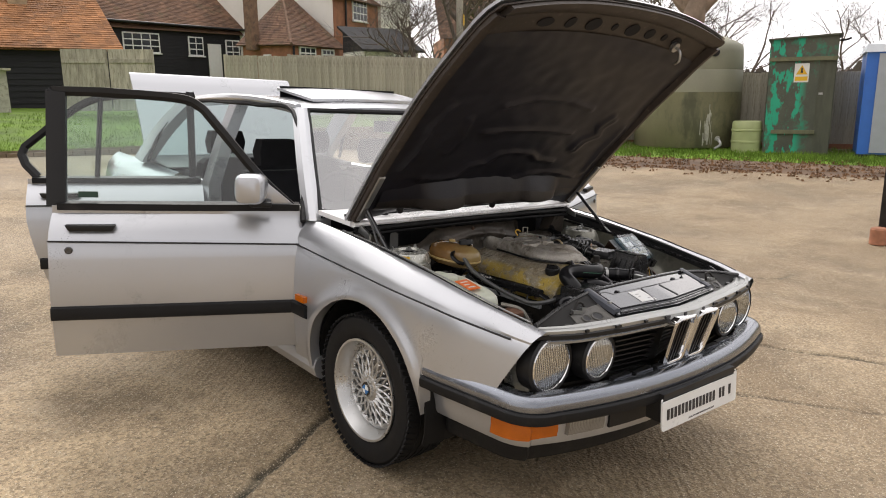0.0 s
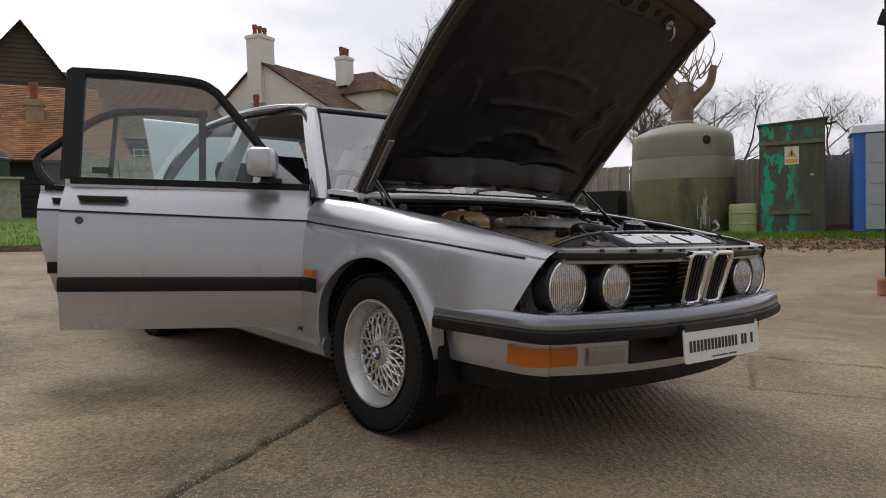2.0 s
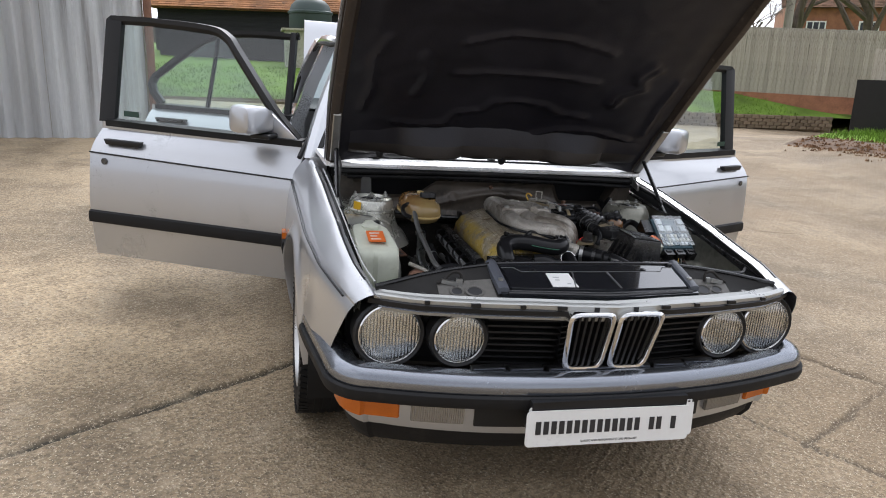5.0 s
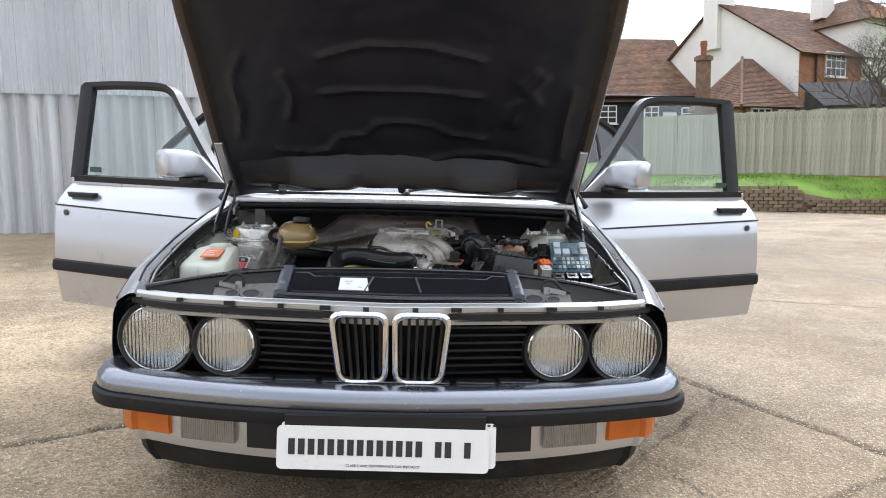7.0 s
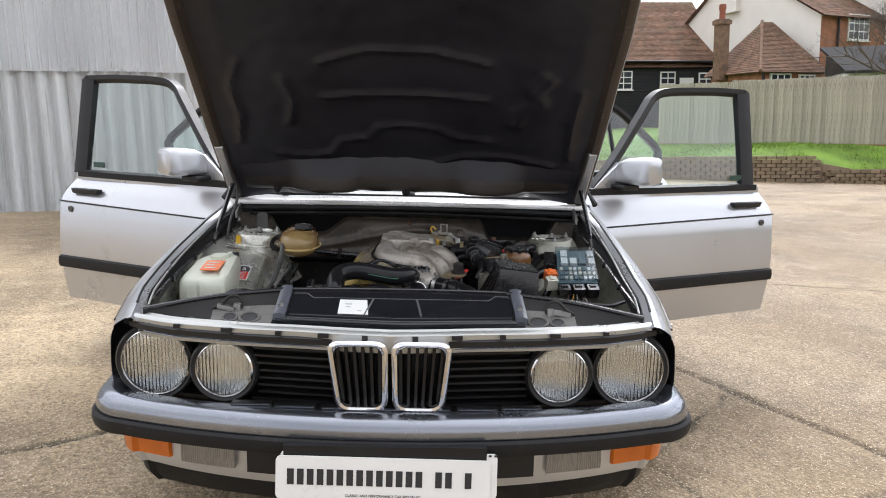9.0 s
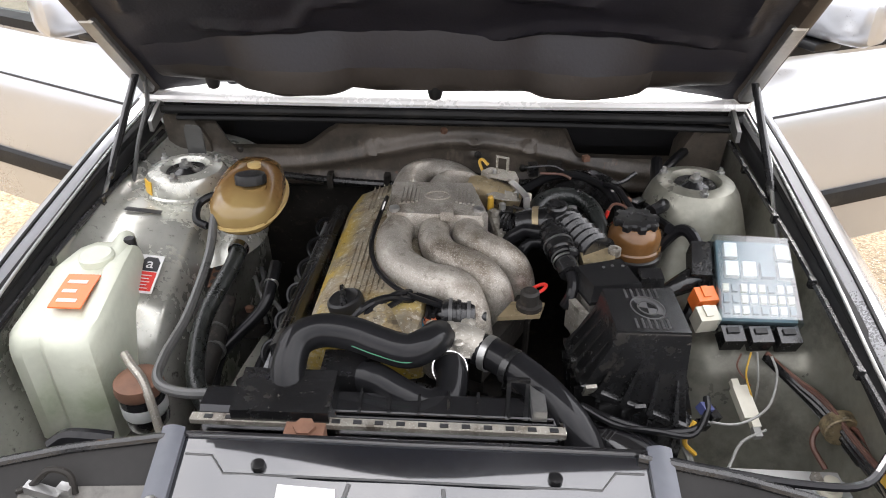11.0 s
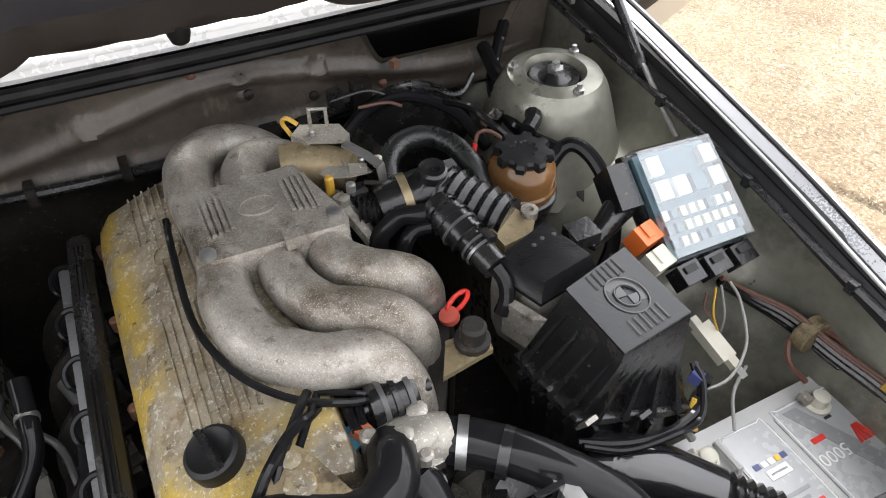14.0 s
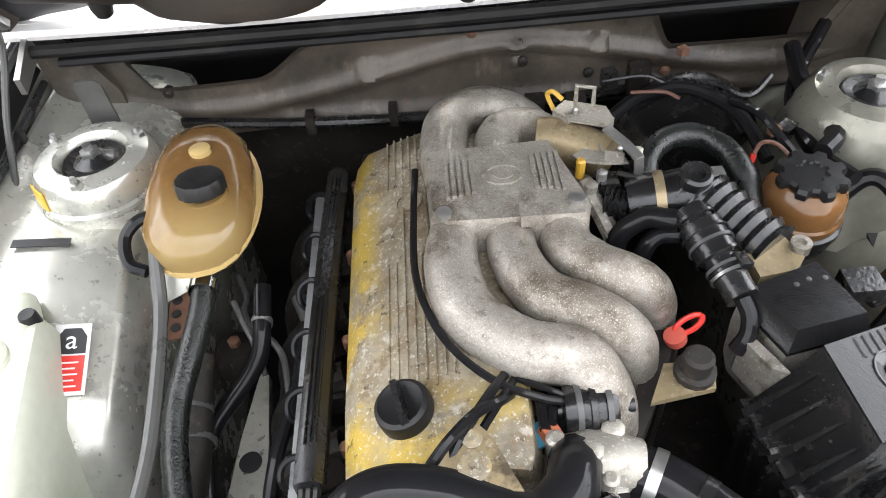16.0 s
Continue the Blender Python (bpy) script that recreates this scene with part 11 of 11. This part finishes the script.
for u0, u1 in ((0.355, 0.385), (0.585, 0.565)):
    b2 = B()
    tube(b2, [panel_pt(u0, 0.18, 0.008), panel_pt(u1, 0.65, 0.008)], 0.0028, 6, 1)
    part("panel_rib", b2, "lid_relief", rp)
# Pale tube drawn as the highlight along the raised field's edge.
b2 = B()
tube(b2, [panel_pt(u, v, 0.0072) for u, v in RAISED[2:]], 0.0016, 6, 1)
part("field_edge", b2, "lid_relief", rp)
for u0, u1 in ((-0.012, 0.036), (0.964, 1.012)):
    b2 = B()
    slab(b2, lambda u, v: panel_pt(lerp(u0, u1, u), lerp(0.10, 1.03, v), 0.009 + 0.004 * math.sin(math.pi * u)), 4, 5, 0.018, (0, 0, -1))
    end = part("panel_end", b2, "bracket_grey", rp, "grey end bracket", bevel=0.002)
    b2 = B()
    lathe(b2, [(0.008, -0.002), (0.008, 0.004), (0.005, 0.005)], tuple(panel_pt((u0 + u1) / 2, 0.35, 0.013)), "z", 10)
    part("bracket_bolt", b2, "steel", end)
b2 = B()
tube(b2, [panel_pt(u, 1.0, 0.003) for u in np.linspace(0.0, 1.0, 16)], 0.0042, 7, 2)
part("panel_lip", b2, "gloss_black", rp)
# Gloss front bead; the thin pale tubes paint highlights on the panel's edges.
for v0, r, mt in ((0.05, 0.004, "gloss_black"), (0.11, 0.0014, "lid_relief"), (0.985, 0.0014, "lid_relief")):
    b2 = B()
    tube(b2, [panel_pt(u, v0, 0.005 if v0 > 0.9 else 0.002) for u in np.linspace(0.03, 0.97, 12)], r, 6, 2)
    part("panel_edge", b2, mt, rp)
for u0 in (0.2, 0.78):
    b2 = B()
    lathe(b2, [(0.009, -0.003), (0.009, 0.003), (0.005, 0.004)], tuple(panel_pt(u0, 0.76, 0.003)), "z", 12)
    part("panel_clip", b2, "bay_black", rp)
b2 = B()
slab(b2, lambda u, v: panel_pt(lerp(0.248, 0.366, u) + 0.012 * (0.5 - v) * u, lerp(0.20, 0.60, v), 0.0092), 1, 1, 0.001, (0, 0, -1))
stk = part("white_sticker", b2, "label_white", rp, "white sticker with faint marks")
for u0, v0, w in ((0.27, 0.46, 0.03), (0.275, 0.38, 0.02), (0.325, 0.28, 0.018)):
    b2 = B()
    slab(b2, lambda u, v: panel_pt(u0 + w * u, v0 + 0.025 * v, 0.0100), 1, 1, 0.0008, (0, 0, -1))
    part("faint_mark", b2, "battery_grey", stk)


def rail_pt(x):
    """Rear edge of the sloping shelf beside the radiator panel."""
    return Vector((x, curve(x, [(0.30, -0.655), (0.42, -0.674), (0.52, -0.696), (0.60, -0.716), (0.655, -0.726)]), curve(x, [(0.30, 0.787), (0.42, 0.779), (0.52, 0.768), (0.60, 0.755), (0.655, 0.746)])))


def shelf_pt(x, v, d=0.0):
    a, b = Vector((x, -0.842 + 0.30 * max(0.0, x - 0.30), 0.712)), rail_pt(x)
    return a.lerp(b, v) + Vector((0, 0, d - 0.010 * math.sin(math.pi * v)))


for s in (-1, 1):
    side = lambda p: (s * p.x, p.y, p.z)
    bm = B()
    slab(bm, lambda u, v: side(shelf_pt(lerp(0.300, 0.655, u), v)), 8, 5, 0.006, (0, 0, -1))
    part("front_shelf", bm, "shelf_grey", car, "dull dark grey sloping shelf")
    bm = B()
    tube(bm, [side(rail_pt(x) + Vector((0, 0.002, 0.003))) for x in np.linspace(0.30, 0.655, 10)], 0.0065, 8, 2)
    part("front_rail", bm, "bay_black", car)
    bm = B()
    slab(bm, lambda u, v: side(shelf_pt(lerp(0.312, 0.475, u), lerp(0.10, 0.72, v), 0.004)), 4, 4, 0.006, (0, 0, -1))
    latch = part("bonnet_latch", bm, "latch_grey", car, "greasy bonnet latch plate with two holes", bevel=0.002)
    for x0, w, d in ((0.372, 0.022, 0.016), (0.424, 0.016, 0.013)):
        c = shelf_pt(x0, 0.44, 0.005)
        mm = Matrix.Rotation(radians(27), 4, "X") @ Matrix.Diagonal((w / d, 1, 1, 1))
        b2 = B()
        lathe(b2, [(d + 0.005, -0.004), (d + 0.005, 0.004), (d + 0.002, 0.006), (d, 0.004), (d, 0.001)], side(c), "z", 20, m=mm)
        cup = part("latch_cup", b2, "latch_grey", latch)
        # Dark disc paints the shade inside the cup.
        b2 = B()
        lathe(b2, [(d, 0.0015), (d, 0.0025)], side(c), "z", 20, m=mm)
        part("cup_hole", b2, "ink", cup)
    b2 = B()
    tube(b2, [side(shelf_pt(x, v, d)) for x, v, d in ((0.40, 0.66, 0.006), (0.405, 0.72, 0.026), (0.43, 0.74, 0.030), (0.455, 0.70, 0.014), (0.475, 0.68, 0.008))], 0.0045, 7, 4)
    part("latch_spring", b2, "soot", latch)
    b2 = B()
    cbox(b2, side(shelf_pt(0.41, 0.66, 0.008)), (0.018, 0.012, 0.022), pose(0, 0, 0, 0, 0, 12 * s))
    cbox(b2, side(shelf_pt(0.44, 0.66, 0.010)), (0.046, 0.012, 0.012), pose(0, 0, 0, 0, 10, 8 * s))
    part("latch_hook", b2, "steel", latch, bevel=0.002)
    bm = B()
    lathe(bm, [(0.010, -0.006), (0.013, 0.008), (0.010, 0.014), (0.005, 0.016)], side(shelf_pt(0.525, 0.30)), "z", 14)
    part("bonnet_buffer", bm, "pipe_grey", car)
    for x in (0.06, 0.16, 0.27, 0.40, 0.53):
        b2 = B()
        cbox(b2, (s * x, nose_y(x) - 0.036, 0.738), (0.026 if x in (0.16, 0.40) else 0.014, 0.008, 0.010))
        part("edge_clip", b2, "black", slam, bevel=0.003)
bm = B()
tube(bm, [(0.640, -0.60, 0.760), (0.58, -0.655, 0.762), (0.50, -0.668, 0.772), (0.40, -0.664, 0.784), (0.33, -0.654, 0.790)], 0.0055, 7, 5)
part("latch_cable", bm, "hose", car)
bm = B()
tube(bm, [(-0.46, -0.655, 0.765), (-0.44, -0.648, 0.776), (-0.41, -0.650, 0.780), (-0.38, -0.645, 0.772)], 0.011, 8, 5)
part("latch_boot", bm, "hose", car)
# wipers
for x0, x1 in ((-0.495, -0.05), (0.01, 0.46)):
    bm = B()
    tube(bm, [(x0, 0.335, 0.952), (x0 + 0.03, 0.36, 0.965), (lerp(x0, x1, 0.5), 0.385, 0.985), (x1, 0.40, 0.99)], [0.010, 0.007, 0.006, 0.004], 8, 4)
    wp = part("wiper", bm, "black", car, "black windscreen wiper")
    b2 = B()
    tube(b2, [(x0 + 0.05, 0.385, 0.972), (lerp(x0, x1, 0.6), 0.39, 0.982), (x1 + 0.06, 0.412, 0.995)], 0.005, 6, 3)
    part("blade", b2, "rubber", wp)
    b2 = B()
    lathe(b2, [(0.018, 0.925), (0.018, 0.952), (0.012, 0.960)], (x0, 0.335, 0), "z", 14)
    part("pivot", b2, "black", wp)

# ---- insulation pad under the bonnet
RIDGES = [
    [(0.16, 0.22), (0.24, 0.20), (0.30, 0.21), (0.33, 0.27), (0.40, 0.28), (0.43, 0.33), (0.50, 0.34), (0.58, 0.33), (0.63, 0.29), (0.72, 0.28)],
    [(0.06, 0.30), (0.08, 0.42), (0.07, 0.55), (0.10, 0.64)],
    [(0.30, 0.47), (0.42, 0.48), (0.56, 0.48), (0.70, 0.47)],
    [(0.86, 0.58), (0.83, 0.52), (0.85, 0.47), (0.80, 0.42), (0.79, 0.36)],
    [(0.84, 0.60), (0.81, 0.53), (0.83, 0.48), (0.78, 0.43), (0.77, 0.37)],
    [(0.50, 0.12), (0.58, 0.16), (0.66, 0.20), (0.78, 0.21), (0.90, 0.19)],
    [(0.12, 0.14), (0.22, 0.15), (0.30, 0.145)],
    [(0.20, 0.36), (0.22, 0.46), (0.20, 0.56)],
    [(0.94, 0.24), (0.93, 0.40), (0.94, 0.55)],
    [(0.30, 0.62), (0.42, 0.66), (0.56, 0.66), (0.70, 0.62)],
]


def ridge_h(u, v):
    h = 0.0
    for line in RIDGES:
        for (a, b), (c, d) in zip(line, line[1:]):
            lx, ly = (c - a) * 1.4, (d - b) * 1.2
            px, py = (u - a) * 1.4, (v - b) * 1.2
            t = max(0, min(1, (px * lx + py * ly) / (lx * lx + ly * ly)))
            q = math.hypot(px - t * lx, py - t * ly)
            if q < 0.05:
                h = max(h, 0.011 * math.exp(-(q / 0.017) ** 2))
    # two rounded pads beside the scuttle
    for cu, w in ((0.26, 0.11), (0.72, 0.13)):
        e = ((u - cu) / w) ** 2 + ((v - 0.05) / 0.085) ** 4
        h = max(h, 0.020 * max(0, 1 - e) ** 0.4)
    return h


def pad_pt(u, v):
    uu, vv = lerp(0.026, 0.974, u), lerp(-0.005, 0.858, v)
    edge = min(u, 1 - u, v * 1.5 + 0.02, (1 - v) * 1.2) * 14
    d = 0.030 + 0.012 * min(1, edge) + ridge_h(u, v) + 0.004 * noise.noise((u * 6, v * 6, 1)) + 0.0035 * noise.noise((u * 19, v * 17, 4))
    return bonnet_pt(uu, vv, d)


bm = B()
surface(bm, pad_pt, 120, 100)
bmesh.ops.transform(bm, matrix=SWING, verts=bm.verts)
part("bonnet_pad", bm, "bonnet_pad", bonnet, "moulded black sound-deadening pad")
# deep box section along the bonnet's rear edge, with two rounded lobes
def flange_edge(x):
    lobe = sum(max(0.0, 1 - ((x - c) / 0.125) ** 2) ** 0.5 for c in (-0.31, 0.32))
    return Vector((x, 0.150 + 0.20 * x * x - 0.034 * lobe, 0.986 - 0.010 * lobe))


def flange_top(x):
    return SWING @ bonnet_pt(0.5 + x / 1.43, 0.15, 0.040)


def flange_pt(x, k):
    e, t = flange_edge(x), flange_top(x)
    back = SWING @ bonnet_pt(0.5 + x / 1.43, 0.0, 0.010)
    lip = [t, t.lerp(e, 0.35) + Vector((0, -0.006, 0)), t.lerp(e, 0.62) + Vector((0, -0.007, 0)), t.lerp(e, 0.88) + Vector((0, -0.005, 0)), e, e + Vector((0, 0.014, -0.007)), e.lerp(back, 0.5) + Vector((0, 0, -0.004)), back]
    n = noise.noise((x * 14, k * 2.0, 5)) * 0.0035
    return lip[k] + Vector((0, n, n))


XF = [lerp(-0.625, 0.625, i / 70) for i in range(71)]
for name, ks, material, label in (("pad_lip", (0, 1, 2), "bonnet_pad", "padded lower lip"), ("rear_flange", (2, 3, 4, 5, 6, 7), "flange_brown", "grubby brown rear box section")):
    b2 = B()
    loft(b2, [[flange_pt(x, k) for k in ks] for x in XF], caps=False, closed=False)
    part(name, b2, material, bonnet, label)
for x in (-0.002, -0.50):
    b2 = B()
    e = flange_edge(x)
    lathe(b2, [(0.016, 0.012), (0.016, -0.004), (0.012, -0.016), (0.006, -0.020)], (x, e.y + 0.014, e.z - 0.006), "z", 14)
    part("rubber_buffer", b2, "rubber", bonnet)
# Dark ovals on the frame's face stand in for its shaded holes.
for u, v, ru, rv in ((0.22, 0.898, 0.034, 0.020), (0.31, 0.898, 0.020, 0.024), (0.40, 0.897, 0.034, 0.028), (0.49, 0.897, 0.012, 0.016), (0.57, 0.897, 0.034, 0.028), (0.655, 0.898, 0.024, 0.024), (0.73, 0.90, 0.014, 0.016), (0.80, 0.90, 0.028, 0.022)):
    b2 = B()
    pts = [bonnet_pt(u + 0.8 * ru * math.cos(a), v - 0.004 + 0.9 * rv * math.sin(a), 0.0300) for a in np.linspace(0, 2 * math.pi, 18, endpoint=False)]
    loft(b2, [pts, [p + Vector((0, 0, 0.006)) for p in pts]])
    bmesh.ops.transform(b2, matrix=SWING, verts=b2.verts)
    part("frame_hole", b2, "trim", inner)
for u0 in (0.12, 0.17, 0.22, 0.30, 0.36, 0.44, 0.52, 0.60, 0.68, 0.76, 0.82, 0.87):
    b2 = B()
    a, b, c = bonnet_pt(u0, 0.950, 0.041), bonnet_pt(u0 + 0.018, 0.975, 0.047), bonnet_pt(u0 + 0.036, 0.950, 0.041)
    tube(b2, [a, b, c], 0.004, 6, 4)
    bmesh.ops.transform(b2, matrix=SWING, verts=b2.verts)
    part("frame_rib", b2, "bonnet_inner", inner)
b2 = B()
p = bonnet_pt(0.80, 0.88, 0.035)
tube(b2, [p, p + Vector((0.0, 0.0, -0.035)), p + Vector((0.005, 0.03, -0.055)), p + Vector((0.01, 0.055, -0.045))], 0.006, 8, 5)
lathe(b2, [(0.022, -0.012), (0.022, 0.004), (0.014, 0.006)], tuple(p), "z", 12)
bmesh.ops.transform(b2, matrix=SWING, verts=b2.verts)
part("safety_catch", b2, "steel", bonnet, "bare metal bonnet safety catch")
for sx in (-1, 1):
    b2 = B()
    rings = []
    for v in (0.02, 0.10, 0.20, 0.25):
        p = bonnet_pt(0.5 + sx * 0.475, v, 0.034)
        rings.append([p + Vector((dx, 0, dz)) for dx, dz in ((-0.016, 0), (0.016, 0), (0.016, -0.02), (-0.016, -0.02))])
    loft(b2, rings)
    bmesh.ops.transform(b2, matrix=SWING, verts=b2.verts)
    part("hinge_plate", b2, "steel", bonnet, bevel=0.004)

# ---- the plate's row of characters, as plain bars
PM = PLATE
xs = -0.228
for k in range(19):
    if k in (14, 17):
        xs += 0.0232
        continue
    b2 = B()
    box(b2, xs + 0.0028, xs + 0.0185, -0.016, 0.022, 0.0004, 0.0014, PM)
    part("character_bar", b2, "ink", plate)
    xs += 0.0232
lettering("CLASSIC AND PERFORMANCE CAR SPECIALIST", 0.0085, PM @ Matrix.Translation((0, -0.043, 0.0005)), "ink", plate)

# ---- cabin
def seat(x, y, rear=False):
    w = 0.25 if not rear else 0.58
    bm = B()
    loft(bm, [[(x - w, y + d, z), (x + w, y + d, z), (x + w * 0.97, y + d, z + 0.02 + h), (x - w * 0.97, y + d, z + 0.02 + h)] for d, z, h in ((-0.02, 0.36, 0.10), (0.05, 0.34, 0.14), (0.40, 0.33, 0.11), (0.50, 0.34, 0.10))])
    st = part("seat", bm, "fabric", car, "dark cloth seat", bevel=0.03, seg=3)
    bm = B()
    loft(bm, [[(x - w * k, y + d - t, z), (x + w * k, y + d - t, z), (x + w * k, y + d + t, z), (x - w * k, y + d + t, z)] for d, z, t, k in ((0.44, 0.42, 0.06, 0.98), (0.52, 0.70, 0.065, 1.0), (0.60, 0.96, 0.05, 0.88), (0.61, 0.99, 0.035, 0.8))])
    part("backrest", bm, "fabric", st, bevel=0.025, seg=3)
    for hx in ((x,) if not rear else (x - 0.33, x + 0.33)):
        bm = B()
        loft(bm, [[(hx - 0.12 * k, y + 0.60 - t, z), (hx + 0.12 * k, y + 0.60 - t, z), (hx + 0.12 * k, y + 0.62 + t, z), (hx - 0.12 * k, y + 0.62 + t, z)] for z, t, k in ((1.02, 0.03, 0.9), (1.10, 0.04, 1.0), (1.17, 0.03, 0.85))])
        part("headrest", bm, "fabric", st, bevel=0.02, seg=2)


seat(-0.36, 1.02)
seat(0.36, 1.02)
seat(0.0, 1.80, True)
bm = B()
loft(bm, [[(x, 0.52, 0.60), (x, 0.52, 0.93), (x, 0.62, 0.955), (x, 0.74, 0.93), (x, 0.76, 0.80), (x, 0.70, 0.60)] for x in (-0.70, -0.40, 0.0, 0.70)])
part("dashboard", bm, "trim", car, "dark padded dashboard", bevel=0.02, seg=2)
bm = B()
ring = [(-0.36 + 0.19 * math.cos(a), 0.86 + 0.07 * math.sin(a), 0.88 + 0.175 * math.sin(a)) for a in np.linspace(0, 2 * math.pi, 29)]
tube(bm, ring, 0.013, 8, 1)
sw = part("steering_wheel", bm, "trim", car, "black steering wheel")
bm = B()
for a in (0, 120, 240):
    tube(bm, [(-0.36, 0.84, 0.87), (-0.36 + 0.18 * math.cos(radians(a + 30)), 0.86 + 0.066 * math.sin(radians(a + 30)), 0.88 + 0.165 * math.sin(radians(a + 30)))], 0.012, 6, 1)
part("wheel_spokes", bm, "trim", sw)
bm = B()
tube(bm, [(-0.05, 0.95, 1.33), (0.0, 0.96, 1.30)], 0.006, 6, 1)
cbox(bm, (0, 0.98, 1.285), (0.22, 0.02, 0.06))
part("rear_view_mirror", bm, "trim", car, bevel=0.006)
bm = B()
slab(bm, lambda u, v: (lerp(-0.53, 0.53, u), lerp(1.05, 2.3, v), 1.366 + 0.02 * math.sin(math.pi * v)), 6, 6, 0.008, (0, 0, -1))
part("headlining", bm, "headlining", car)
# front brake ducts and rear face below the bumper
bm = B()
box(bm, -0.60, 0.60, -0.70, -0.66, 0.28, 0.52)
part("lower_front_panel", bm, "soot", car)

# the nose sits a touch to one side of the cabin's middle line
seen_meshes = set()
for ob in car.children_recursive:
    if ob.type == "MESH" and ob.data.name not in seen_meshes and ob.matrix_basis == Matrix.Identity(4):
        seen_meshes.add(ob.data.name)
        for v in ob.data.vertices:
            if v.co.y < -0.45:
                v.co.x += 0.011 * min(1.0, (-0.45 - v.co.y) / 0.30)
